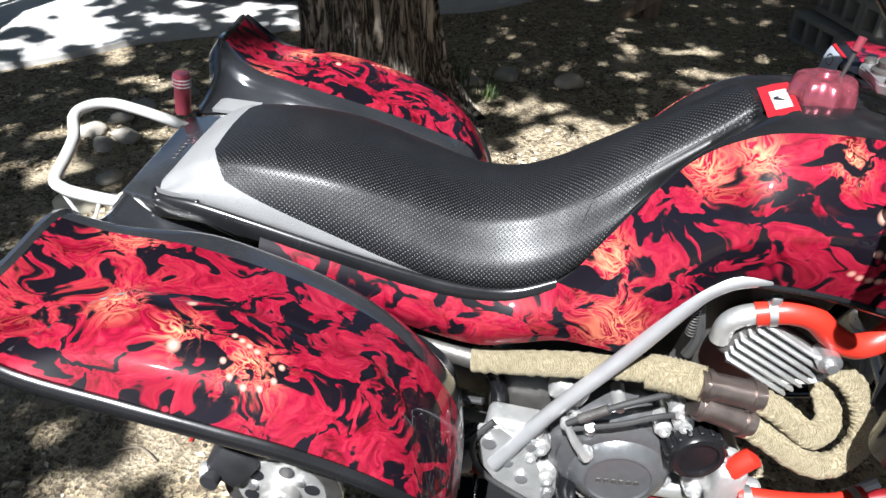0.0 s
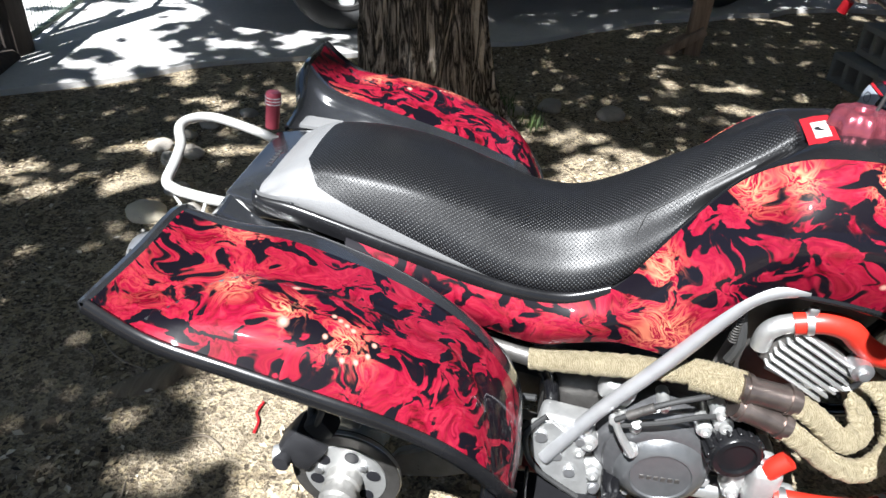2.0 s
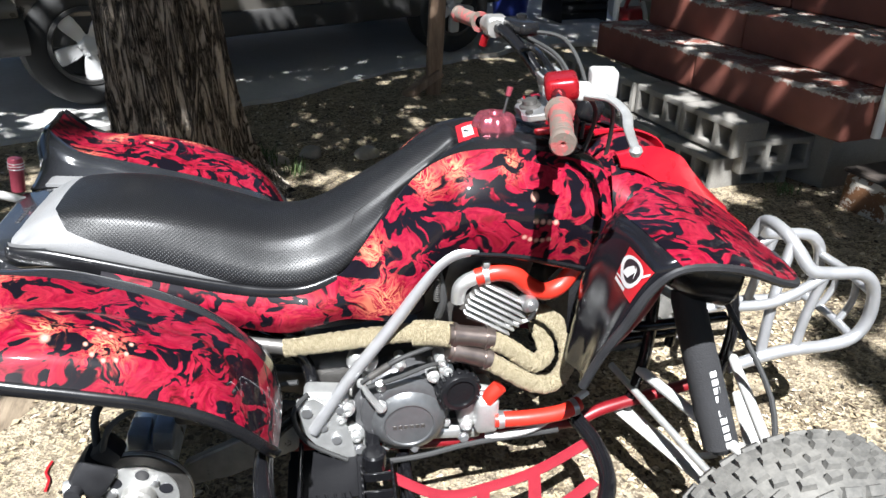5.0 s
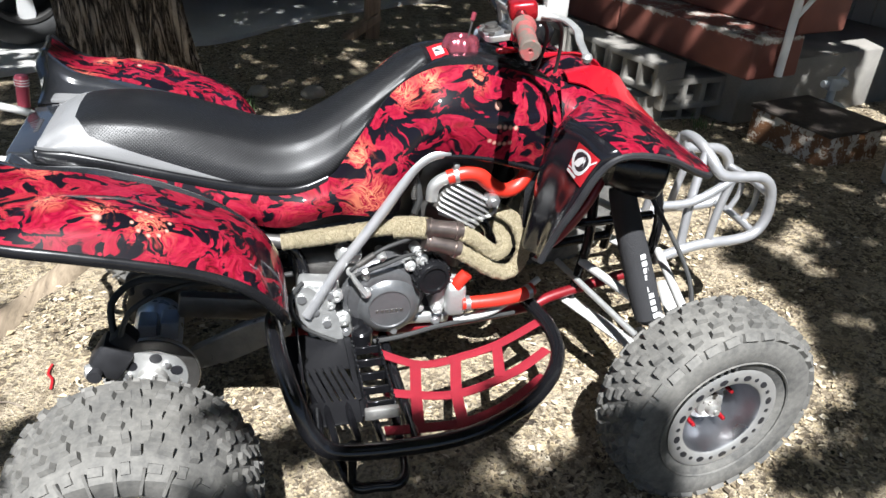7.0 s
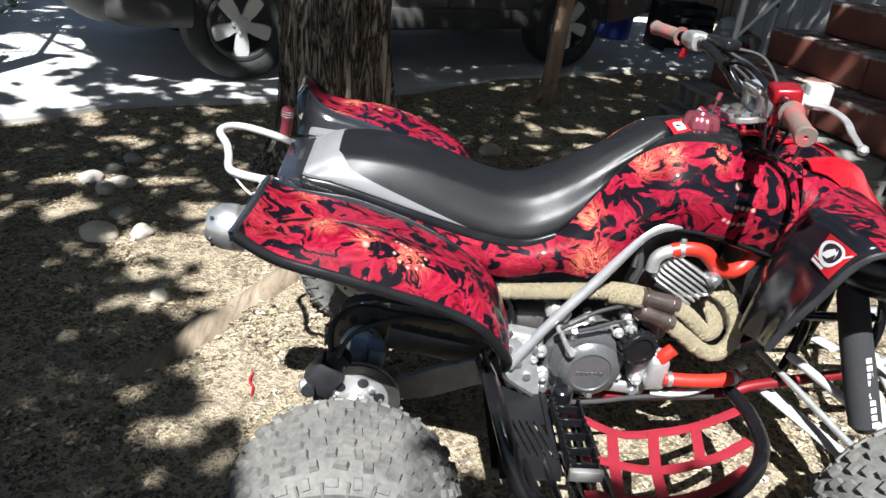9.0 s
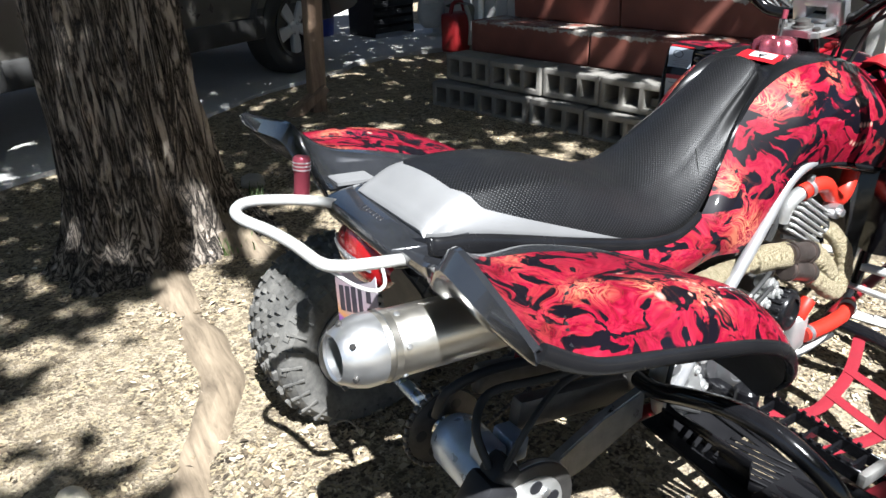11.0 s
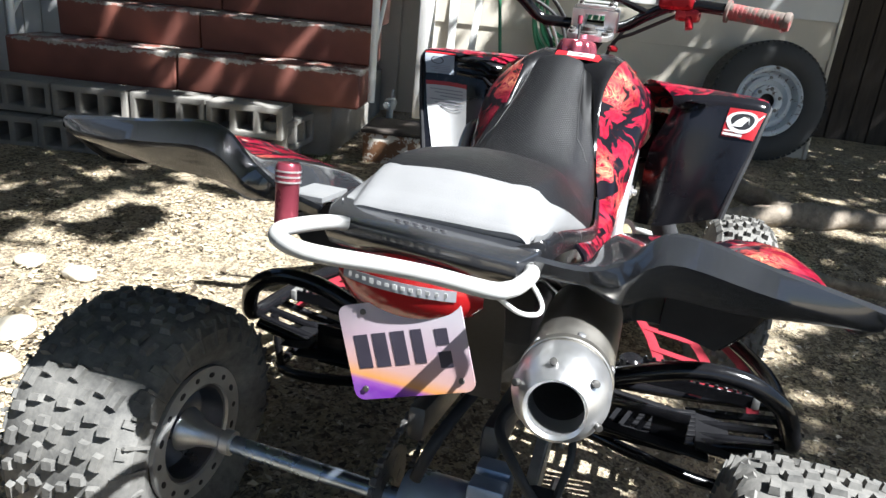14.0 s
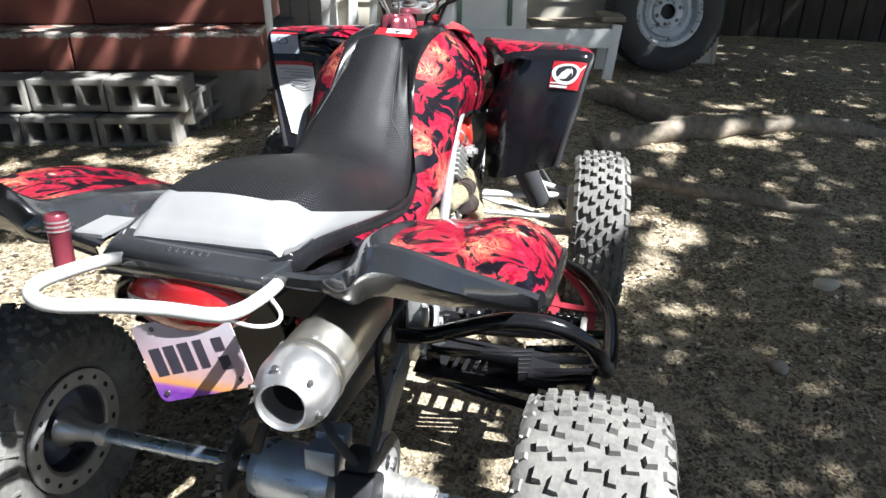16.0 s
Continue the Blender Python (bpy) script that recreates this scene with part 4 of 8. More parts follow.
def build_bucket():
    b = thing("plastic_bucket", "dirty white plastic bucket on the dirt", "bucket", pose(2.98, 0.66, 0.06))
    bm = B()
    lathe(bm, [(0, 0.0), (0.13, 0.0), (0.145, 0.3), (0.155, 0.3), (0.155, 0.33), (0.148, 0.33), (0.135, 0.02), (0, 0.02)], 32)
    part("body", bm, TRIM_WHITE, b)
    bm = B()
    tube(bm, [(0.155, 0, 0.29), (0.12, -0.1, 0.2), (0, -0.165, 0.17), (-0.12, -0.1, 0.2), (-0.155, 0, 0.29)], 0.003, 6)
    part("handle", bm, GALV, b)


def stone(x, y, r, pale=False, flat=0.62, seed=0, label="rounded grey field stone half sunk in the dirt"):
    bm = bmesh.new()
    bmesh.ops.create_icosphere(bm, subdivisions=3, radius=r)
    o = Vector((seed * 3.1, seed * 1.7, 0))
    for v in bm.verts:
        k = 1 + 0.35 * noise.noise(v.co / r * 0.9 + o) + 0.08 * noise.noise(v.co / r * 3 + o)
        v.co = Vector((v.co.x * k * 1.2, v.co.y * k, v.co.z * k * flat))
    ob = link("stone", bm, STONE_PALE if pale else STONE)
    ob.matrix_basis = pose(x, y, rise(x, y) + r * flat * 0.45, 0, 0, seed * 47)
    tagged(ob, label, "stone", "stones in the yard")


def build_post():
    p = thing("wooden_post", "leaning weathered wooden prop post set in the dirt", "post", pose(1.12, 3.52, 0))
    bm = B()
    box(bm, 0.10, 0.10, 2.7, Matrix.Translation((0.03, -0.02, 1.33)) @ Matrix.Rotation(radians(2.5), 4, "Y"), 0.008)
    part("shaft", bm, WOOD_POST, p)
    bm = B()
    box(bm, 0.05, 0.12, 0.30, Matrix.Translation((-0.10, -0.05, 0.10)) @ Matrix.Rotation(radians(55), 4, "Y"), 0.006)
    part("brace", bm, WOOD_POST, p)


def build_log():
    for pts, r, lab in (([(2.45, -0.42, 0.08), (2.62, -0.70, 0.12), (2.75, -0.98, 0.13), (2.95, -1.5, 0.11), (2.9, -2.0, 0.06)], 0.06, "bent fallen log of grey weathered wood"), ([(3.3, -0.25, 0.15), (3.15, -0.42, 0.165), (2.95, -0.62, 0.165), (2.72, -0.80, 0.15)], 0.055, "short weathered log with a broken hollow end"), ([(2.1, -0.55, 0.06), (2.0, -0.9, 0.07), (1.95, -1.3, 0.04)], 0.025, "thin half-buried log in the leaf litter")):
        bm = B()
        tube(bm, pts, lambda t: r * (1.05 - 0.3 * abs(t - 0.4)), 18, 9)
        for v in bm.verts:
            v.co += Vector((noise.noise(v.co * 7), noise.noise(v.co * 7 + Vector((2, 5, 0))), noise.noise(v.co * 7 + Vector((0, 0, 9))))) * 0.025 + Vector((0, 0, noise.noise(v.co * 25) * 0.01))
        tagged(link("fallen_log", bm, WOOD_GREY), lab, "log")


def build_twigs():
    rnd = random.Random(3)
    for i in range(26):
        x, y, a, L = rnd.uniform(-1.6, 3.4), rnd.uniform(-1.9, 1.2), rnd.uniform(0, 6.28), rnd.uniform(0.08, 0.26)
        z = rise(x, y) + 0.006
        bm = B()
        tube(bm, [(x, y, z), (x + L * 0.5 * math.cos(a + 0.4), y + L * 0.5 * math.sin(a + 0.4), z + 0.012), (x + L * math.cos(a), y + L * math.sin(a), z)], 0.0028, 5, 4)
        tagged(link("twig", bm, WOOD_GREY), "thin dry twig lying on the dirt", "twig", "twigs on the ground")


def curl(name, label, category, pts, r, mat, group=""):
    """A thin line lying on the dirt."""
    bm = B()
    tube(bm, [(x, y, rise(x, y) + 0.008) for x, y in pts], r, 6, 5)
    tagged(link(name, bm, mat), label, category, group)


def build_fence():
    """Board fence with a log kerb, then a welded mesh gate along the driveway."""
    f = thing("board_fence", "dark weathered picket fence with a round corner post", "fence")
    a, b = Vector((-2.62, 2.45, 0)), Vector((-2.15, 0.4, 0))
    bm = B()
    box(bm, 0.15, 0.15, 1.7, Matrix.Translation(a + Vector((0, 0, 0.85))), 0.03)
    part("post", bm, WOOD_FENCE, f)
    bm = B()
    box(bm, 0.13, 0.13, 1.7, Matrix.Translation(b + Vector((-0.2, -0.4, 0.85))), 0.03)
    part("post", bm, WOOD_FENCE, f)
    ang = math.atan2(b.y - a.y, b.x - a.x)
    L = (b - a).length + 0.3
    for z in (0.36, 1.3):
        bm = B()
        box(bm, L, 0.05, 0.09, Matrix.Translation((a + b) / 2 + Vector((-0.14, 0, z))) @ Matrix.Rotation(ang, 4, "Z"), 0.006)
        part("rail", bm, WOOD_FENCE, f)
    for i in range(14):
        t = (i + 0.7) / 14
        p = a.lerp(b, t) + Vector((-0.2, 0, 0.85))
        bm = B()
        box(bm, 0.085, 0.022, 1.5, Matrix.Translation(p) @ Matrix.Rotation(ang, 4, "Z"), 0.004)
        part("picket", bm, WOOD_FENCE, f)
    bm = B()
    tube(bm, [a + Vector((0.03, -0.1, 0.04)), a.lerp(b, 0.5) + Vector((0.05, 0, 0.04)), b + Vector((0.05, -0.3, 0.04))], 0.06, 12, 6)
    tagged(link("kerb_log", bm, WOOD_FENCE), "dark round log laid along the foot of the fence", "log")
    g = thing("mesh_fence", "green-grey welded wire mesh fence with steel posts", "fence")
    p0, d = Vector((-2.62, 2.55, 0)), Vector((-0.27, 0.963, 0)).normalized()
    for i in range(5):
        bm = B()
        rod(bm, p0 + d * (i * 1.35), p0 + d * (i * 1.35) + Vector((0, 0, 1.5)), 0.024)
        if i in (1, 2):
            rod(bm, p0 + d * (i * 1.35 + 0.09), p0 + d * (i * 1.35 + 0.09) + Vector((0, 0, 1.5)), 0.024)
        part("post", bm, GALV, g)
    for z in (0.09, 1.45):
        bm = B()
        rod(bm, p0 + Vector((0, 0, z)), p0 + d * 5.4 + Vector((0, 0, z)), 0.018)
        part("rail", bm, GALV, g)
    bm = B()
    for i in range(108):
        q = p0 + d * (0.05 * i)
        rod(bm, q + Vector((0, 0, 0.09)), q + Vector((0, 0, 1.45)), 0.0022, 4)
    for j in range(14):
        q = p0 + Vector((0, 0, 0.09 + 0.1 * j))
        rod(bm, q, q + d * 5.4, 0.0022, 4)
    part("wire_mesh", bm, GALV, g)


def road_wheel(parent, m):
    bm = B()
    wheel_disc(bm, None, 0.36, 0.235, 0.222, m)
    w = part("wheel", bm, RUBBER, parent, "dark road tyre")
    bm = B()
    # inner rim in the dark trim colour, which paints the shade between spokes
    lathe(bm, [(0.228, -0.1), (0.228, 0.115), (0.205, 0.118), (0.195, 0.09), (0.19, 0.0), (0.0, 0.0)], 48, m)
    part("rim", bm, CAR_DARK, w, "inner rim, coloured dark for the shade behind the spokes")
    for k in range(5):
        bm = B()
        o = [(-0.030, 0.04), (-0.042, 0.10), (-0.050, 0.17), (-0.040, 0.212), (0.040, 0.212), (0.050, 0.17), (0.042, 0.10), (0.030, 0.04)]
        prism(bm, o, 0.07, 0.105, m @ Matrix.Rotation(k * math.tau / 5, 4, "Z") @ Matrix.Rotation(radians(90), 4, "X"))
        bmesh.ops.bevel(bm, geom=bm.edges[:], offset=0.006, segments=2, affect="EDGES")
        part("spoke", bm, CAR_SILVER, w)
    bm = B()
    lathe(bm, [(0, 0.115), (0.045, 0.112), (0.065, 0.10), (0.07, 0.06)], 24, m)
    for k in range(5):
        a = (k + 0.5) * math.tau / 5
        lathe(bm, [(0, 0.118), (0.011, 0.116), (0.012, 0.09)], 8, m @ Matrix.Translation((0.052 * math.cos(a), 0.052 * math.sin(a), 0)))
    part("hub_cap", bm, CAR_SILVER, w)


def build_suv():
    """Parked SUV on the driveway; x runs to its nose, near side towards -y."""
    ang = math.degrees(math.atan2(4.60 - 3.25, 1.45 + 0.98)) + 180
    car = thing("parked_suv", "taupe SUV with dark lower cladding parked in the carport shade", "car", pose(-1.07, 3.46, 0.05, 0, 0, ang))
    # local: front axle at 0, rear axle at x = -2.78; near side is +y here after the half turn
    Wd = 1.75
    side = 0.10
    def ring(x, lo, hi, inset, rk=0.0):
        y0, y1 = side + 0.02 - 0.0, side - Wd
        cy = (y0 + y1) / 2
        hw = (y0 - y1) / 2
        pts = []
        for s, z in ((1.0, lo), (1.02, lo + 0.2), (1.02, lo + 0.45), (1.0, min(hi, 1.02)), (1.0 - inset * 0.5, (min(hi, 1.02) + hi) / 2), (1.0 - inset, hi - 0.02), (0.7 - inset, hi)):
            pts.append((x, cy + hw * s, z))
        return pts + [(x, 2 * cy - q[1], q[2]) for q in pts[::-1]]
    rows = [ring(0.80, 0.42, 0.80, 0.1), ring(0.74, 0.36, 0.95, 0.06), ring(0.5, 0.36, 1.0, 0.05), ring(0.1, 0.36, 1.04, 0.05), ring(-0.45, 0.36, 1.06, 0.05), ring(-0.75, 0.36, 1.35, 0.12), ring(-1.2, 0.36, 1.72, 0.2), ring(-2.2, 0.36, 1.76, 0.2), ring(-3.2, 0.36, 1.72, 0.2), ring(-3.6, 0.42, 1.3, 0.12), ring(-3.66, 0.45, 1.0, 0.1)]
    bm = B()
    sheet(bm, rows, 0, True)
    bm.faces.new([v for v in bm.verts][:14])
    bm.faces.new([v for v in bm.verts][-14:])
    bmesh.ops.subdivide_edges(bm, edges=bm.edges[:], cuts=1, use_grid_fill=True)
    part("body", bm, CAR_PAINT, car, angle=50)
    for x in (0.0, -2.78):
        bm = B()
        prism(bm, [(x + 0.43 * math.cos(a), 0.37 + 0.43 * math.sin(a)) for a in [math.pi * k / 20 for k in range(21)]], side - 0.25, side + 0.035)
        tube(bm, [(x + 0.45 * math.cos(a), side + 0.035, 0.37 + 0.45 * math.sin(a)) for a in [math.pi * k / 20 for k in range(21)]], 0.028, 8, 2)
        part("wheel_arch", bm, CAR_DARK, car, "dark wheel arch")
        road_wheel(car, AX(x, side - 0.05, 0.36, (0, 1, 0)))
        road_wheel(car, AX(x, side - Wd + 0.1, 0.36, (0, -1, 0)))
    bm = B()
    box(bm, 2.1, 0.06, 0.16, Matrix.Translation((-1.39, side + 0.03, 0.40)), 0.02)
    part("sill_cladding", bm, CAR_DARK, car)
    bm = B()
    tube(bm, [(0.32, side + 0.04, 0.47), (0.62, side + 0.0, 0.47), (0.82, side - 0.25, 0.47), (0.88, side - Wd / 2, 0.47), (0.82, side - Wd + 0.25, 0.47), (0.3, side - Wd - 0.03, 0.47)], 0.13, 12, 6)
    part("front_bumper", bm, CAR_DARK, car, "dark front bumper with a silver lip")
    bm = B()
    tube(bm, [(0.34, side + 0.045, 0.6), (0.66, side + 0.0, 0.6), (0.84, side - 0.3, 0.6), (0.9, side - Wd / 2, 0.6), (0.84, side - Wd + 0.3, 0.6)], 0.09, 12, 6)
    part("bumper_cover", bm, CAR_PAINT, car)
    for x0, x1 in ((-0.85, -1.55), (-1.62, -2.35), (-2.42, -3.1)):
        bm = B()
        box(bm, abs(x1 - x0), 0.02, 0.42, Matrix.Translation(((x0 + x1) / 2, side - 0.05, 1.34)) @ Matrix.Rotation(radians(14), 4, "X"), 0.008)
        part("side_window", bm, GLASS_DARK, car, "dark tinted side window")
    for x in (-0.72, -1.58, -2.38):
        bm = B()
        box(bm, 0.012, 0.012, 0.62, Matrix.Translation((x, side + 0.035, 0.76)))
        part("door_gap", bm, CAR_DARK, car)
    for x in (-1.45, -2.25):
        bm = B()
        box(bm, 0.16, 0.03, 0.03, Matrix.Translation((x, side + 0.055, 0.9)), 0.01)
        part("door_handle", bm, CAR_DARK, car)
    bm = B()
    lathe(bm, [(0, 0.03), (0.09, 0.025), (0.1, 0.0)], 20, AX(0.80, side - 0.28, 0.8, (1, 0.5, 0)))
    part("headlight", bm, WHITE_PRINT, car, "clear headlight")


def build_backyard():
    can = thing("fuel_can", "red plastic fuel can with a grey spout", "fuel can", pose(3.0, 4.78, 0.04, 0, 0, 20))
    bm = B()
    box(bm, 0.27, 0.20, 0.34, Matrix.Translation((0, 0, 0.17)), 0.035, 3)
    part("body", bm, RED_CAN, can)
    bm = B()
    tube(bm, [(-0.1, 0, 0.33), (-0.06, 0, 0.42), (0.05, 0, 0.43), (0.1, 0, 0.34)], 0.018, 8)
    part("handle", bm, RED_CAN, can)
    bm = B()
    tube(bm, [(0.03, -0.11, 0.06), (0.035, -0.12, 0.25), (0.0, -0.09, 0.4)], 0.02, 8)
    part("spout", bm, GREY_METER, can)
    gm = thing("gas_meter", "grey gas meter on pipes at the house corner", "gas meter", pose(3.28, 5.72, 0.06, 0, 0, 5) @ Matrix.Scale(1.15, 4))
    bm = B()
    lathe(bm, [(0, 0.06), (0.07, 0.06), (0.115, 0.10), (0.135, 0.18), (0.125, 0.27), (0.085, 0.34), (0.05, 0.36), (0, 0.36)], 28, Matrix.Diagonal((1.0, 0.72, 1.0, 1.0)))
    part("body", bm, GREY_METER, gm, "rounded grey enamel meter body")
    bm = B()
    box(bm, 0.15, 0.05, 0.075, Matrix.Translation((-0.07, -0.085, 0.315)), 0.008, 2)
    part("dial_box", bm, WHITE_PRINT, gm, "white dial box")
    bm = B()
    tube(bm, [(0.04, 0, 0.33), (0.04, 0, 0.49), (0.06, 0, 0.53), (0.12, 0, 0.545), (0.20, 0, 0.55), (0.235, 0, 0.53), (0.24, 0, 0.48), (0.24, 0, -0.06)], 0.020, 10, 5)
    part("pipe", bm, GREY_METER, gm)
    for x, z, d in ((0.04, 0.42, (0, 0, 1)), (0.12, 0.545, (1, 0, 0)), (0.24, 0.545, (0, 0, 1))):
        bm = B()
        lathe(bm, [(0.02, -0.025), (0.029, -0.025), (0.029, 0.025), (0.02, 0.025)], 8, AX(x, 0, z, d))
        part("pipe_union", bm, GREY_METER, gm)
    bm = B()
    bm_rows = []
    for k in range(15):
        t = k / 14
        y, z = ((-0.125 - 0.010 * math.sin(9 * t), 0.02 + 0.36 * t / 0.6) if t < 0.6 else (-0.125 + 0.25 * (t - 0.6) / 0.4, 0.385 + 0.03 * math.sin(8 * (t - 0.6))))
        bm_rows.append([(0.055 + w * (0.5 + 0.5 * t) + 0.012 * math.sin(11 * t + 20 * w), y - 0.008 * math.cos(60 * w), z + 0.008 * math.sin(50 * w + 5 * t)) for w in (-0.06, -0.035, -0.01, 0.015, 0.04, 0.06)])
    sheet(bm, bm_rows, 0.003)
    rag = link("rag", bm, simple("grimy_grey_cloth", (0.17, 0.165, 0.15), 0.9, 0, 0.3, 30, 0.4))
    rag.matrix_basis = pose(3.0, 4.78, 0.04, 0, 0, 20)
    tagged(rag, "grimy grey rag draped over the red fuel can", "rag")
    pole = thing("broom_pole", "thin white pole with a blue upper half leaning on the wall", "pole", pose(3.44, 5.22, 0.03, -3, 2, 0))
    bm = B()
    rod(bm, (0, 0, 0), (0, 0, 0.62), 0.013)
    part("shaft", bm, TRIM_WHITE, pole)
    bm = B()
    rod(bm, (0, 0, 0.62), (0, 0, 1.9), 0.012)
    part("upper_shaft", bm, BLUE_BIN, pole, "dark blue upper half")
    bm = B()
    box(bm, 0.07, 0.04, 0.10, Matrix.Translation((-0.02, -0.01, 0.80)), 0.012, 2)
    part("clip", bm, RUBBER, pole)
    cr = thing("slatted_crate", "black slatted plastic crate in the carport", "crate", pose(2.95, 6.2, 0.05, 0, 0, 12))
    for i in range(5):
        bm = B()
        box(bm, 0.5, 0.02, 0.055, Matrix.Translation((0, -0.2, 0.06 + 0.085 * i)) @ Matrix.Rotation(radians(-18), 4, "X"), 0.004)
        part("slat", bm, PLASTIC_DULL, cr)
    bm = B()
    for x in (-0.26, 0.26):
        box(bm, 0.02, 0.42, 0.46, Matrix.Translation((x, 0, 0.23)), 0.004)
    box(bm, 0.5, 0.02, 0.46, Matrix.Translation((0, 0.2, 0.23)), 0.004)
    part("frame", bm, PLASTIC_DULL, cr)
    bl = thing("blue_tub", "dark blue plastic tub beside the crate", "tub", pose(2.35, 6.55, 0.05))
    bm = B()
    lathe(bm, [(0, 0), (0.18, 0), (0.22, 0.42), (0.235, 0.42), (0.235, 0.45), (0.21, 0.45), (0.17, 0.02), (0, 0.02)], 28)
    part("body", bm, BLUE_BIN, bl)
    hose = thing("garden_hose", "coil of green garden hose hanging on the house wall", "hose", HOUSE @ pose(1.42, 1.33, 0.98))
    for i in range(7):
        bm = B()
        pts = [((0.16 + 0.013 * i + 0.01 * math.sin(i * 2)) * math.cos(a) * (0.9 + 0.04 * (i % 3)), 0.012 * (i % 3) - 0.03, (0.23 + 0.012 * i) * math.sin(a) - 0.02 * i) for a in [k * math.tau / 12 for k in range(12)]]
        tube(bm, pts, 0.011, 8, 4, True)
        part("coil", bm, HOSE_GREEN, hose)
    pole = thing("green_pole", "thin green garden stake leaning on the wall", "stake", HOUSE @ pose(0.98, 1.2, 0.0))
    bm = B()
    rod(bm, (0.12, -0.05, 0.0), (-0.12, 0.22, 1.9), 0.011)
    part("shaft", bm, HOSE_GREEN, pole)
    for x, h, t in ((0.66, 1.7, 3), (0.72, 1.5, -2), (0.79, 1.85, 4)):
        bm = B()
        box(bm, 0.045, 0.02, h, Matrix.Translation((0, 0, h / 2)), 0.003)
        ob = link("lumber_strip", bm, TRIM_WHITE)
        ob.matrix_basis = HOUSE @ pose(x, 1.28, 0.0, -4, t, 0)
        tagged(ob, "white painted timber strip leaning on the wall", "timber", "leaning timber strips")


build_spare()
build_stool()
build_rusty_box()
build_bucket()
build_post()
build_log()
build_twigs()
for pts in ([(-0.86, 0.28), (-0.808, 0.248), (-0.786, 0.196)], [(-0.84, 0.335), (-0.758, 0.267), (-0.658, 0.233)], [(-0.36, 0.03), (-0.42, 0.06), (-0.50, 0.02)]):
    curl("twig", "thin curved dry twig lying on the dirt", "twig", pts, 0.0026, WOOD_GREY, "twigs on the ground")
curl("cord_scrap", "short scrap of red cord on the dirt", "cord", [(-0.322, 0.185), (-0.326, 0.15), (-0.312, 0.125), (-0.309, 0.09)], 0.0035, RED_PRINT)
build_fence()
build_suv()
build_backyard()
for i, (x, y, r, pale) in enumerate(((-1.045, 0.95, 0.075, True), (-1.03, 1.14, 0.05, False), (-0.89, 0.98, 0.05, False), (-1.13, 1.47, 0.062, False), (-1.28, 1.5, 0.055, False), (-1.23, 1.62, 0.05, False), (-1.18, 1.39, 0.055, False), (-1.2, 1.78, 0.05, False), (-1.08, 1.95, 0.045, False), (0.75, 1.69, 0.055, True), (0.73, 1.47, 0.055, True), (0.36, 1.34, 0.06, True), (0.2, 1.22, 0.06, True), (0.58, 2.32, 0.075, False), (0.29, 2.36, 0.07, False), (0.12, 2.28, 0.06, False), (0.95, -1.02, 0.03, False), (1.48, -1.25, 0.045, True), (-0.7, 0.55, 0.04, True))):
    stone(x, y, r * 0.8, pale, 0.6, i, "pale rounded stone lying on the dirt" if pale else "rounded grey field stone half sunk in the dirt")


def tuft(x, y, n, h, seed):
    """A small clump of thin green blades."""
    rnd = random.Random(seed)
    bm = B()
    for _ in range(n):
        a, L, q = rnd.uniform(0, 6.28), rnd.uniform(0.5, 1.0) * h, Vector((x + rnd.gauss(0, 0.03), y + rnd.gauss(0, 0.03), rise(x, y)))
        d = Vector((math.cos(a), math.sin(a), 0)) * L * rnd.uniform(0.2, 0.6)
        w = Vector((-math.sin(a), math.cos(a), 0)) * 0.003
        pts = [q, q + d * 0.4 + Vector((0, 0, L * 0.6)), q + d + Vector((0, 0, L * 0.85))]
        V = [(bm.verts.new(p - w * k), bm.verts.new(p + w * k)) for p, k in zip(pts, (1.0, 0.8, 0.15))]
        for A, C in zip(V, V[1:]):
            bm.faces.new((A[0], A[1], C[1], C[0]))
    tagged(link("grass_tuft", bm, LEAF), "small tuft of green grass at the foot of the tree", "grass", "grass tufts", kind="stuff")


tuft(0.06, 2.25, 60, 0.14, 1)
tuft(0.22, 2.1, 40, 0.10, 2)
tuft(-0.02, 1.62, 30, 0.09, 3)
tuft(2.5, 1.55, 25, 0.08, 4)

# added roof slab above the view, placed to hold light off the carport end
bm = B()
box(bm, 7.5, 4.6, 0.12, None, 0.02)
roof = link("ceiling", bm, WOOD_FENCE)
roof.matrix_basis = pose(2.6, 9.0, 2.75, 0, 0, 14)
tagged(roof, "added dark roof slab, out of view, that shades the back of the driveway", "ceiling", kind="structure")


# ---- the quad bike: x ahead, y to its left, origin on the ground under the rear axle ----
BIKE = thing("quad_bike", "sport quad bike with red flame graphics on black bodywork", "quad bike", pose(0, 0.04, 0))


def seat_section(x, zc, wt, zt, wb, zb):
    """Half round of a seat cross-section from the right lower edge over the crown to the left one."""
    half = [(-wb, zb), (-wb * 1.01, zb + 0.010), (-(wb * 0.78 + wt * 0.24), zb * 0.55 + zt * 0.45), (-wt * 1.10, zt - 0.012), (-wt * 0.97, zt + 0.001), (-wt * 0.6, (zt + zc * 2) / 3), (0, zc)]
    pts = half + [(-y, z) for y, z in half[-2::-1]]
    return [(x, y, z) for y, z in pts]


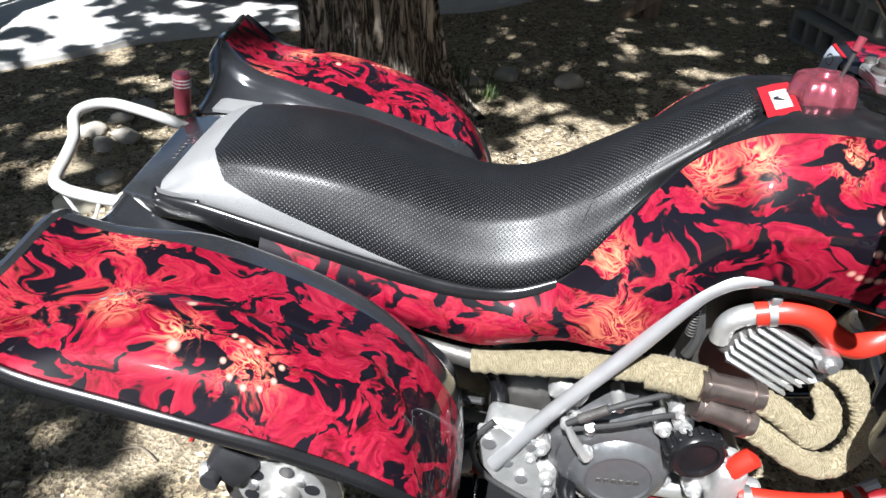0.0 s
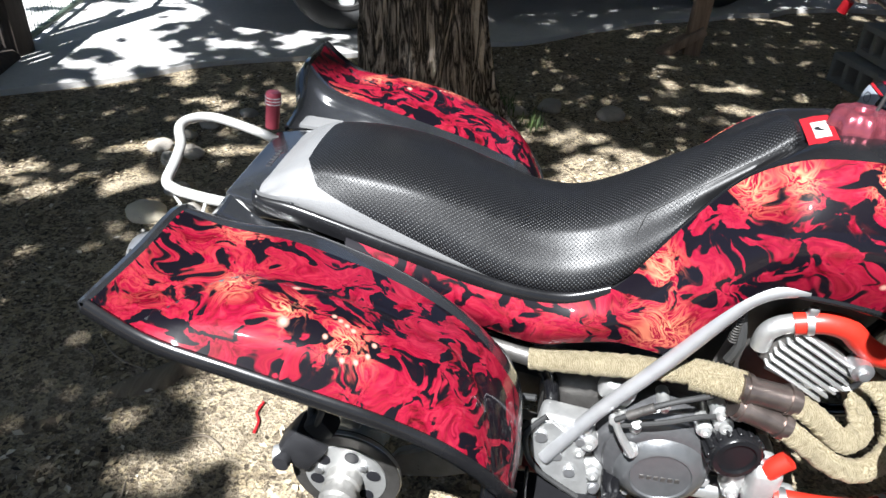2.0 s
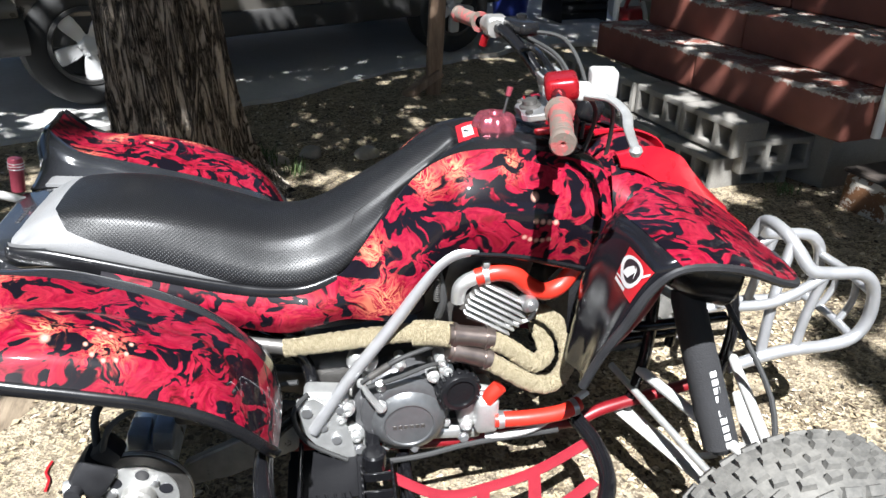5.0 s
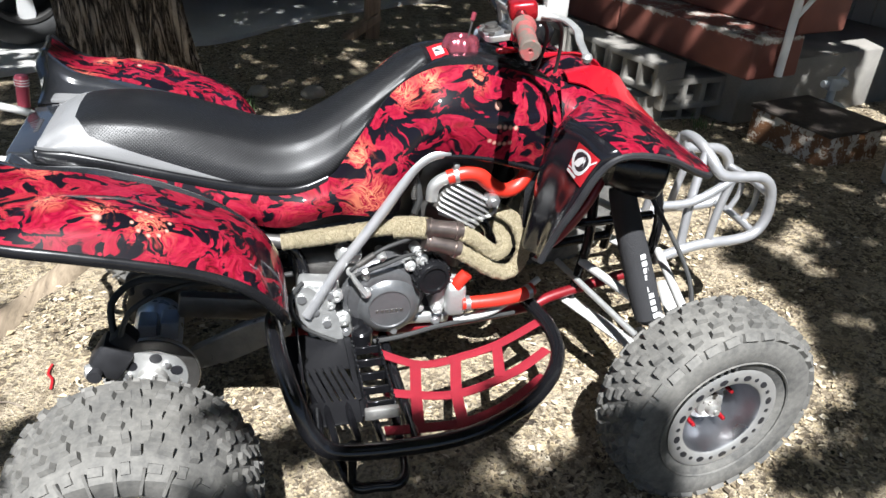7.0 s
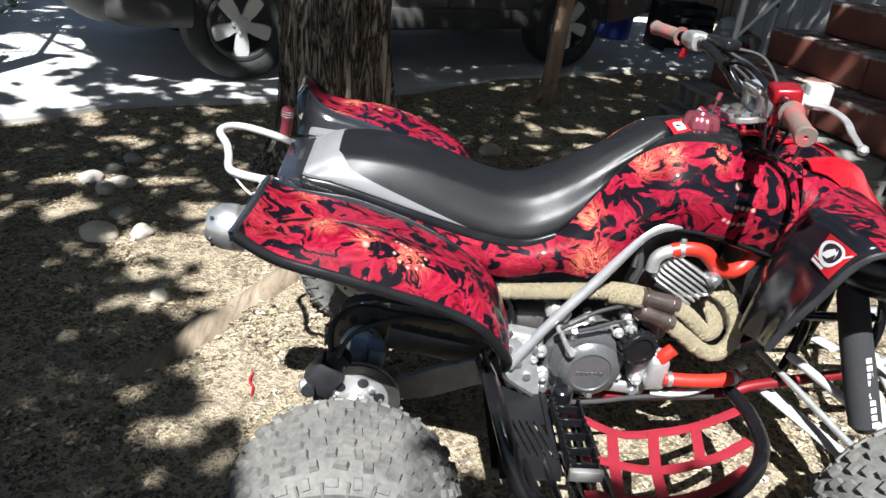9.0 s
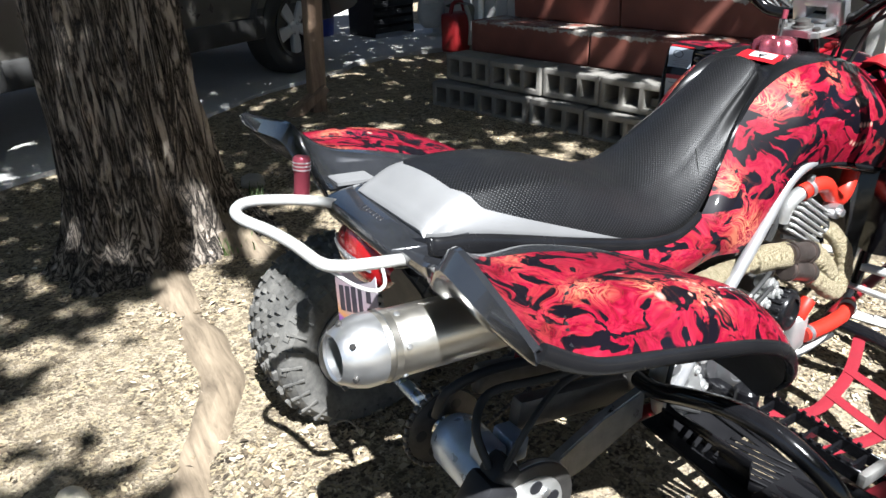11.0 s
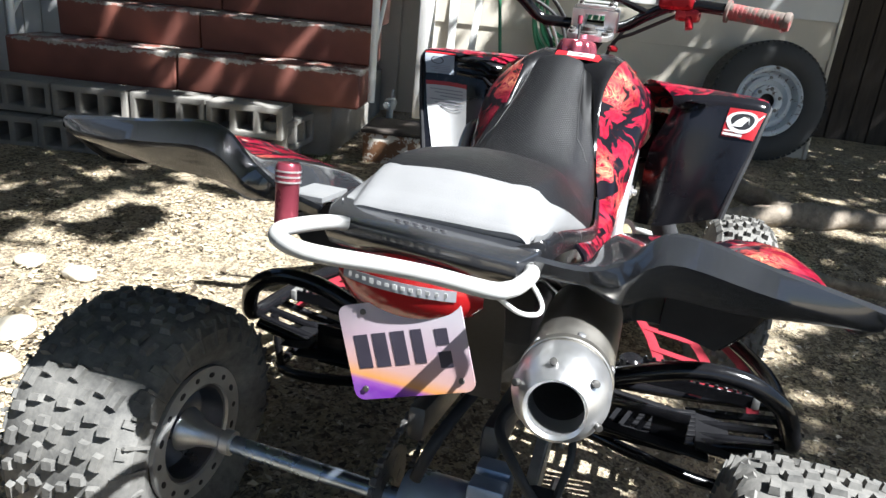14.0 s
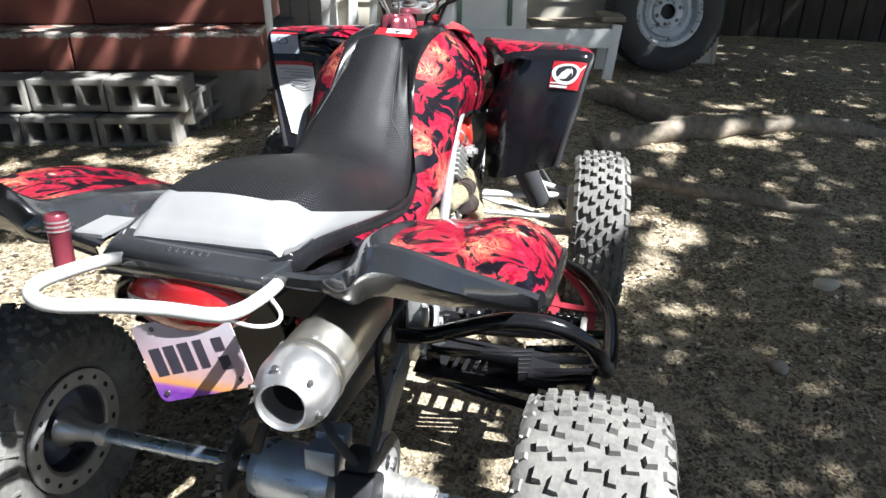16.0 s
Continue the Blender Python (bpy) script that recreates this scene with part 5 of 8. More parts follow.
SEAT_X = [(-0.152, 0.7465, 0.106, 0.745, 0.121, 0.739), (-0.146, 0.754, 0.105, 0.750, 0.124, 0.738), (-0.130, 0.766, 0.103, 0.760, 0.128, 0.736), (-0.085, 0.790, 0.100, 0.780, 0.132, 0.731), (0.0, 0.798, 0.105, 0.783, 0.138, 0.71), (0.1, 0.786, 0.105, 0.769, 0.142, 0.682), (0.2, 0.757, 0.10, 0.738, 0.145, 0.656), (0.28, 0.732, 0.095, 0.713, 0.145, 0.638), (0.35, 0.735, 0.088, 0.713, 0.14, 0.634), (0.41, 0.760, 0.083, 0.735, 0.132, 0.652), (0.47, 0.797, 0.078, 0.768, 0.117, 0.705), (0.53, 0.833, 0.066, 0.808, 0.097, 0.768), (0.59, 0.868, 0.056, 0.848, 0.082, 0.824), (0.632, 0.891, 0.048, 0.878, 0.068, 0.860), (0.648, 0.888, 0.042, 0.878, 0.058, 0.866), (0.655, 0.880, 0.034, 0.874, 0.048, 0.866)]


def along(line, s0, s1, n):
    """n points spread evenly along part of a line, from share s0 to s1 of its length."""
    acc = [0.0]
    for p, q in zip(line, line[1:]):
        acc.append(acc[-1] + (q - p).length)
    out = []
    for k in range(n):
        d = (s0 + (s1 - s0) * k / (n - 1)) * acc[-1]
        i = max(0, min(len(line) - 2, next((j for j in range(len(acc) - 1) if acc[j + 1] >= d), len(line) - 2)))
        h = acc[i + 1] - acc[i]
        out.append(line[i].lerp(line[i + 1], (d - acc[i]) / h if h > 1e-9 else 0))
    return out


def split_seat():
    """Skins the seat: pale rear and flanks up to a seam, black dimpled cover between the seams."""
    rows = fair([seat_section(*s) for s in SEAT_X], 14, 5)
    black, pale = B(), B()
    full, left, right, mid = [], [], [], []
    for r in rows:
        x = r[len(r) // 2].x
        acc = sum((q - p).length for p, q in zip(r, r[1:]))
        line_z = 0.776 - 0.40 * (x + 0.085)
        d, s = 0.0, 0.0
        for p, q in zip(r, r[1:len(r) // 2 + 1]):
            if q.z > line_z:
                s = (d + (q - p).length * max(0.0, min(1.0, (line_z - p.z) / max(1e-6, q.z - p.z)))) / acc
                break
            d += (q - p).length
        if x < -0.084:
            full.append(along(r, 0, 1, 60))
            continue
        s = max(s, 0.30 - (x + 0.084) / 0.028 * 0.16) if x < -0.05 else s
        if x > 0.235:
            s = 0.0
        if not mid:
            full.append(along(r, 0, 1, 60))
        if s > 0.004:
            left.append(along(r, 0, s, 10))
            right.append(along(r, 1 - s, 1, 10))
        mid.append(along(r, s, 1 - s, 44))
    full.insert(0, [Vector((q.x + 0.004, q.y, 0.735)) for q in full[0]])
    sheet(pale, full)
    sheet(pale, left)
    sheet(pale, right)
    sheet(black, mid)
    skin, run, table = black.loops.layers.uv.new("skin"), 0.0, []
    for i, r in enumerate(mid):
        c = len(r) // 2
        run += (r[c] - mid[i - 1][c]).length if i else 0.0
        acc = [0.0]
        for p, q in zip(r, r[1:]):
            acc.append(acc[-1] + (q - p).length)
        table += [(run, a - acc[c]) for a in acc]
    black.verts.index_update()
    for f in black.faces:
        for l in f.loops:
            l[skin].uv = table[l.vert.index]
    return black, pale


def build_seat():
    black, pale = split_seat()
    seat = part("seat", black, SEAT, BIKE, "black dimpled vinyl seat cover")
    part("seat_flank", pale, SEAT_GREY, seat, "pale grey vinyl rear and flanks")
    bm = B()
    rows = []
    for x, zc, wt, zt, wb, zb in SEAT_X:
        rows.append([(x, -wb * 0.98, zb + 0.004), (x, -wb * 0.98, zb - 0.014), (x, 0, zb - 0.02), (x, wb * 0.98, zb - 0.014), (x, wb * 0.98, zb + 0.004)])
    sheet(bm, rows)
    part("seat_base", bm, PLASTIC_DULL, seat)
    # stitched seams
    for s in (-1, 1):
        bm = B()
        tube(bm, [(0.40, s * 0.127, 0.662), (0.425, s * 0.118, 0.69), (0.44, s * 0.098, 0.735), (0.45, s * 0.082, 0.755)], 0.0007, 5, 6)
        tube(bm, [(0.45, s * 0.082, 0.7565), (0.53, s * 0.066, 0.807), (0.62, s * 0.052, 0.866)], 0.0007, 5, 6)
        part("seam", bm, RUBBER, seat)


def build_tail():
    bm = B()
    top = [(-0.207, 0.116), (-0.168, 0.131), (-0.09, 0.139)]
    ring = [(x, -w) for x, w in top] + [(x, w) for x, w in top[::-1]]
    lev = [(0.003, 0.7400, 0.985), (0.0, 0.7385, 1.0), (-0.002, 0.722, 1.005), (0.006, 0.706, 0.98), (0.018, 0.700, 0.93)]
    V = [[bm.verts.new((x + dx, y * k, z + 0.03 * (x + 0.2) + 0.035 * y)) for x, y in ring] for dx, z, k in lev]
    bm.faces.new(V[0])
    for A, C in zip(V, V[1:]):
        for k in range(6):
            bm.faces.new((A[k], A[(k + 1) % 6], C[(k + 1) % 6], C[k]))
    bmesh.ops.bevel(bm, geom=[e for e in bm.edges if len(e.link_faces) == 2], offset=0.0016, segments=2, profile=0.5, affect="EDGES")
    tail = part("tail_cover", bm, FENDER_GLOSS, BIKE, "scuffed black plastic tail cover")
    # raised lettering, as bars
    bm = B()
    for i in range(6):
        y = -0.034 + i * 0.0115
        box(bm, 0.010, 0.0062, 0.002, Matrix.Translation((-0.172, y + 0.015, 0.7412 + 0.035 * y)) @ Matrix.Rotation(radians(14), 4, "Z"), 0.0006, 1)
        box(bm, 0.003, 0.009, 0.0022, Matrix.Translation((-0.169, y + 0.017, 0.7414 + 0.035 * y)), 0.0006, 1)
    part("embossed_bars", bm, BLACK_PRINT, tail)
    for s in (-1, 1):
        rows = []
        for x, zc, wt, zt, wb, zb in SEAT_X[:10]:
            w = wb + 0.006
            rows.append([(x, s * w, zb + 0.004), (x, s * (w + 0.004), zb + 0.001), (x, s * (w + 0.007), zb - 0.008), (x, s * (w + 0.006), zb - 0.020)])
        x, zc, wt, zt, wb, zb = SEAT_X[0]
        rows.insert(0, [(-0.165, s * 0.10, 0.735), (-0.165, s * 0.11, 0.730), (-0.165, s * 0.115, 0.722), (-0.165, s * 0.112, 0.712)])
        bm = B()
        sheet(bm, fair(rows, 4, 3), 0.003 * s)
        part("side_trim", bm, PLASTIC, BIKE, "glossy black trim below the seat edge")
    bm = B()
    prism(bm, [(-0.172, 0.752), (-0.10, 0.747), (-0.10, 0.741), (-0.172, 0.746)], 0.140, 0.188)
    part("side_plate", bm, SEAT_GREY, BIKE, "pale grey plate between tail and fender")


FENDER = [
    [(-0.190, -0.132, 0.738), (-0.188, -0.185, 0.738), (-0.187, -0.226, 0.752), (-0.192, -0.272, 0.795), (-0.205, -0.37, 0.786), (-0.222, -0.468, 0.777)],
    [(-0.14, -0.150, 0.692), (-0.14, -0.188, 0.708), (-0.14, -0.224, 0.742), (-0.14, -0.256, 0.768), (-0.145, -0.37, 0.754), (-0.15, -0.470, 0.735)],
    [(-0.05, -0.155, 0.660), (-0.05, -0.18, 0.685), (-0.05, -0.205, 0.735), (-0.05, -0.238, 0.744), (-0.05, -0.38, 0.748), (-0.05, -0.472, 0.710)],
    [(0.05, -0.160, 0.628), (0.05, -0.185, 0.650), (0.05, -0.205, 0.704), (0.05, -0.242, 0.718), (0.05, -0.385, 0.728), (0.05, -0.472, 0.684)],
    [(0.13, -0.160, 0.600), (0.13, -0.185, 0.620), (0.13, -0.210, 0.672), (0.13, -0.25, 0.690), (0.13, -0.385, 0.700), (0.13, -0.470, 0.660)],
    [(0.20, -0.165, 0.570), (0.20, -0.20, 0.590), (0.20, -0.225, 0.638), (0.20, -0.265, 0.658), (0.20, -0.38, 0.666), (0.20, -0.466, 0.628)],
    [(0.25, -0.170, 0.540), (0.25, -0.21, 0.555), (0.252, -0.25, 0.606), (0.252, -0.29, 0.622), (0.252, -0.37, 0.625), (0.248, -0.455, 0.585)],
    [(0.275, -0.180, 0.510), (0.28, -0.21, 0.515), (0.285, -0.25, 0.550), (0.288, -0.29, 0.558), (0.288, -0.36, 0.556), (0.284, -0.435, 0.528)],
    [(0.28, -0.185, 0.470), (0.285, -0.215, 0.468), (0.294, -0.25, 0.486), (0.297, -0.29, 0.490), (0.297, -0.34, 0.488), (0.293, -0.395, 0.478)],
]


# the inner walls level out into a shelf beside the tail
INNER_LOW = [(0.728, 0.731, 0.747, 0.768, 0.0, 0.0), (0.700, 0.712, 0.738, 0.748, 0.0, 0.0)]


def build_rear_fenders():
    for s in (1, -1):
        net = [FENDER[0]] + [[(x, y, max(z, zl - 0.012)) for (x, y, z), zl in zip(r, low)] for r, low in zip(FENDER[1:3], INNER_LOW)] + FENDER[3:] if s == 1 else mirror([[(x, y, z + 0.012 * max(0.0, 1 - abs(abs(y) - 0.21) / 0.06)) for x, y, z in FENDER[0]]] + [[(x, y, max(z, zl)) for (x, y, z), zl in zip(r, low)] for r, low in zip(FENDER[1:3], INNER_LOW)] + FENDER[3:])
        net = [[(x, y, z + 0.035 * y + (0.014 * min(1.0, max(0.0, (abs(y) - 0.15) / 0.1)) if i == 0 and s == -1 else 0.0)) for x, y, z in r] for i, r in enumerate(net)]
        rows = fair(net, 12, 12)
        cut = 2 * 12 + 13
        step = lambda v: max(0.0, min(1.0, v)) ** 2 * (3 - 2 * max(0.0, min(1.0, v)))

        def pod(q):
            """Share of the raised pod on the outer half of the fender."""
            edge = 0.345 + 0.13 * max(0.0, (-0.05 - q.x) / 0.13) ** 2 + 0.10 * max(0.0, (q.x - 0.19) / 0.08) ** 2
            return 0.45 * step((abs(q.y) - edge) / 0.006) + 0.55 * step((abs(q.y) - edge) / 0.07)
        for r in rows:
            for q in r[cut:]:
                k = pod(q)
                q += Vector((0.0, -0.003 * s, 0.016 if s == 1 else 0.010)) * k * max(0.0, min(1.0, (0.472 - abs(q.y)) / 0.035))
        bm = B()
        sheet(bm, [r[cut:] for r in rows], -0.004 * s)
        f = part("rear_fender", bm, FLAME_FENDER, BIKE, "flame-printed rear fender with black edges")
        bm = B()
        sheet(bm, [[q + Vector((-0.010 if q.x > 0.15 else 0.0, 0.0, -0.008)) for q in r[cut::2]] for r in rows[::2]])
        part("underside", bm, PLASTIC_DULL, f, "matt black underside")
        bm = B()
        sheet(bm, [r[:cut + 1] for r in rows], -0.004 * s)
        part("inner_wall", bm, FENDER_GLOSS, f, "glossy black inner wall of the fender")
        bm = B()
        seam = []
        for r in rows[4:-12:3]:
            for p, q in zip(r[cut:], r[cut + 1:]):
                if pod(p) < 0.25 <= pod(q):
                    seam.append(p.lerp(q, 0.5) + Vector((0, 0, 0.001)))
                    break
        tube(bm, seam, 0.0034, 6, 2)
        part("panel_seam", bm, BLACK_PRINT, f)
        bm = B()
        lip = [Vector(r[-1]) for r in net]
        tube(bm, lip, 0.0075, 10, 6, flat=1.5)
        part("lip_trim", bm, PLASTIC, f, "black rolled lip")
        bm = B()
        back = [Vector(q) for q in rows[0][::2]]
        k = len(back)
        hump = [math.sin(math.pi * max(0.0, i / (k - 1) - 0.22) / 0.78) for i in range(k)]
        drop = [[(p.x + 0.001, p.y, p.z + 0.001) for p in back], [(p.x - 0.002, p.y, p.z + 0.004 + 0.003 * h) for p, h in zip(back, hump)], [(p.x - 0.006, p.y, p.z + 0.003 + 0.003 * h) for p, h in zip(back, hump)], [(p.x - 0.004 - 0.02 * h, p.y, p.z - 0.005 - 0.013 * max(0.0, h) ** 0.6) for p, h in zip(back, hump)], [(p.x - 0.003 - 0.019 * h, p.y, p.z - 0.010 - 0.015 * max(0.0, h) ** 0.6) for p, h in zip(back, hump)], [(p.x - 0.004, p.y, p.z - 0.014 - 0.045 * max(0.0, h) ** 1.5) for p, h in zip(back, hump)]]
        sheet(bm, drop, 0.003 * s)
        part("rear_flange", bm, FENDER_GLOSS, f, "black flange along the fender's rear edge")


SIDE = [
    (-0.11, 0.738, -0.135, 0.690, -0.150), (0.0, 0.700, -0.146, 0.640, -0.158), (0.1, 0.672, -0.150, 0.610, -0.160), (0.2, 0.645, -0.153, 0.578, -0.162), (0.30, 0.627, -0.153, 0.553, -0.164), (0.36, 0.628, -0.149, 0.563, -0.166), (0.42, 0.655, -0.138, 0.577, -0.168), (0.47, 0.712, -0.120, 0.572, -0.170), (0.52, 0.778, -0.108, 0.570, -0.172), (0.57, 0.835, -0.104, 0.628, -0.176), (0.62, 0.868, -0.112, 0.702, -0.180), (0.67, 0.882, -0.118, 0.706, -0.182), (0.76, 0.882, -0.122, 0.694, -0.182), (0.84, 0.864, -0.120, 0.672, -0.180), (0.90, 0.842, -0.112, 0.654, -0.176), (0.925, 0.828, -0.108, 0.648, -0.172)]


TANK = [(0.640, 0.872), (0.656, 0.880), (0.68, 0.888), (0.72, 0.891), (0.78, 0.888), (0.84, 0.872), (0.90, 0.846), (0.93, 0.826)]


def build_side_panels():
    for s in (1, -1):
        rows = []
        for x, zt, yt, zb, yb in SIDE[1:]:
            bulge = -0.014 - 0.012 * min(1, max(0, (x - 0.5) / 0.15))
            r = []
            for k in range(6):
                t = k / 5
                y = yt + (yb - yt) * (1 - (1 - t) ** 2) + bulge * math.sin(math.pi * min(1, t * 1.05))
                r.append((x, y * s, zt + (zb - zt) * t))
            rows.append(r)
        bm = B()
        sheet(bm, fair(rows, 4, 3), -0.004 * s)
        p = part("side_panel", bm, FLAME_TANK, BIKE, "flame-printed side panel and tank shroud")
        bm = B()
        tube(bm, [(x, s * (yb - 0.002), zb) for x, zt, yt, zb, yb in SIDE[9:]], 0.006, 8, 5)
        part("lower_edge", bm, PLASTIC, p)
        bm = B()
        rows2 = []
        for q in spline([(x, yt, zt) for x, zt, yt, zb, yb in SIDE[7:]], 6):
            k = max(0.0, min(1.0, (q.x - 0.62) / 0.06))
            k = k * k * (3 - 2 * k)
            wb, zb = (float(np.interp(q.x, [a[0] for a in SEAT_X], [a[c] for a in SEAT_X])) for c in (4, 5))
            top = float(np.interp(q.x, [a[0] for a in TANK], [a[1] for a in TANK]))
            inner = Vector((q.x, -(max(wb, 0.046) - 0.006), zb + 0.002)).lerp(Vector((q.x, -0.040, top - 0.002)), k)
            rows2.append([(p.x, s * p.y, p.z + h) for u, h in ((0.0, 0.0), (0.12, 0.0045), (0.3, 0.0075), (0.55, 0.0075), (0.8, 0.004), (1.0, 0.0)) for p in (q.lerp(inner, u),)])
        sheet(bm, rows2, 0.003 * s)
        part("upper_edge", bm, PLASTIC, p, "gloss black shroud edge")
        bm = B()
        seam = []
        for k in range(9):
            x = 0.43 + 0.021 * k
            zt, yt, zb, yb = (float(np.interp(x, [q[0] for q in SIDE], [q[c] for q in SIDE])) for c in (1, 2, 3, 4))
            t = (zt - 0.660 + 0.05 * (x - 0.43)) / (zt - zb)
            bulge = -0.014 - 0.012 * min(1, max(0, (x - 0.5) / 0.15))
            seam.append((x, s * (yt + (yb - yt) * (1 - (1 - t) ** 2) + bulge * math.sin(math.pi * min(1, t * 1.05)) + 0.0004), zt + (zb - zt) * t))
        tube(bm, seam, 0.0013, 5, 3)
        part("panel_seam", bm, BLACK_PRINT, p)
        # inner black structure behind the panels
    bm = B()
    box(bm, 0.26, 0.19, 0.16, Matrix.Translation((0.785, 0, 0.755)), 0.03)
    part("inner_shroud", bm, PLASTIC_DULL, BIKE, "matt black inner bodywork below the tank")
    bm = B()
    box(bm, 0.50, 0.21, 0.15, Matrix.Translation((0.33, 0, 0.575)) @ Matrix.Rotation(radians(-6), 4, "Y"), 0.02)
    part("airbox", bm, PLASTIC_DULL, BIKE, "matt black airbox")
    bm = B()
    box(bm, 0.30, 0.2, 0.08, Matrix.Translation((-0.02, 0, 0.67)) @ Matrix.Rotation(radians(14), 4, "Y"), 0.02)
    part("tail_tray", bm, PLASTIC_DULL, BIKE, "matt black tray below the seat")


def build_tank():
    rows = []
    for x, zc in TANK:
        rows.append([(x, y * 0.046, zc - 0.002 * y * y) for y in (-1, -0.5, 0, 0.5, 1)])
    bm = B()
    sheet(bm, fair(rows, 4, 3), 0.004)
    t = part("tank_top", bm, PLASTIC, BIKE, "black plastic tank top cover")
    bm = B()
    prof = [(0, 0.027), (0.010, 0.027), (0.013, 0.032), (0.029, 0.033), (0.036, 0.028), (0.0405, 0.016), (0.0425, 0.0), (0.032, -0.006)]
    seg = 48
    rings = []
    for r, h in prof:
        rings.append([(r * (1 + (0.085 * math.cos(8 * k * math.tau / seg) if r > 0.025 else 0)) * math.cos(k * math.tau / seg), r * (1 + (0.085 * math.cos(8 * k * math.tau / seg) if r > 0.025 else 0)) * math.sin(k * math.tau / seg), h) for k in range(seg)])
    V = [[bm.verts.new(Vector(q) + Vector((0.727, -0.0165, 0.888))) for q in r] for r in rings]
    for a, b in zip(V, V[1:]):
        for k in range(seg):
            bm.faces.new((a[k], a[(k + 1) % seg], b[(k + 1) % seg], b[k]))
    part("fuel_cap", bm, CAP_RED, t, "scalloped faded-red alloy fuel cap")
    bm = B()
    tube(bm, [(0.742, -0.014, 0.908), (0.748, -0.013, 0.93), (0.754, -0.011, 0.957)], 0.0028, 8)
    part("vent_hose", bm, RUBBER, t)
    bm = B()
    rod(bm, (0.753, -0.011, 0.953), (0.757, -0.010, 0.970), 0.0055)
    part("vent_tip", bm, ANOD_PINK, t)
    # sticker in front of the seat: red with a white ring
    lie = lambda x, y: float(np.interp(x, [a[0] for a in TANK], [a[1] for a in TANK])) + 0.008 - 0.05 * max(0.0, abs(y) - 0.05)
    for nm, x0, x1, y0, y1, up, mt, lb in (("sticker", 0.652, 0.690, -0.080, 0.020, 0.0, RED_PRINT, "red and white sticker"), ("sticker_field", 0.662, 0.682, -0.064, -0.006, 0.0009, WHITE_PRINT, ""), ("sticker_mark", 0.669, 0.674, -0.052, -0.020, 0.0018, BLACK_PRINT, "")):
        bm = B()
        sheet(bm, [[(x + 0.10 * (y + 0.03) + (0.006 * math.sin(8 * q) if nm == "sticker_mark" else 0), y, lie(x, y) + up) for q in [k / 10 for k in range(11)] for y in [y0 + (y1 - y0) * q]] for x in (x0, (x0 + x1) / 2, x1)])
        part(nm, bm, mt, t, lb)


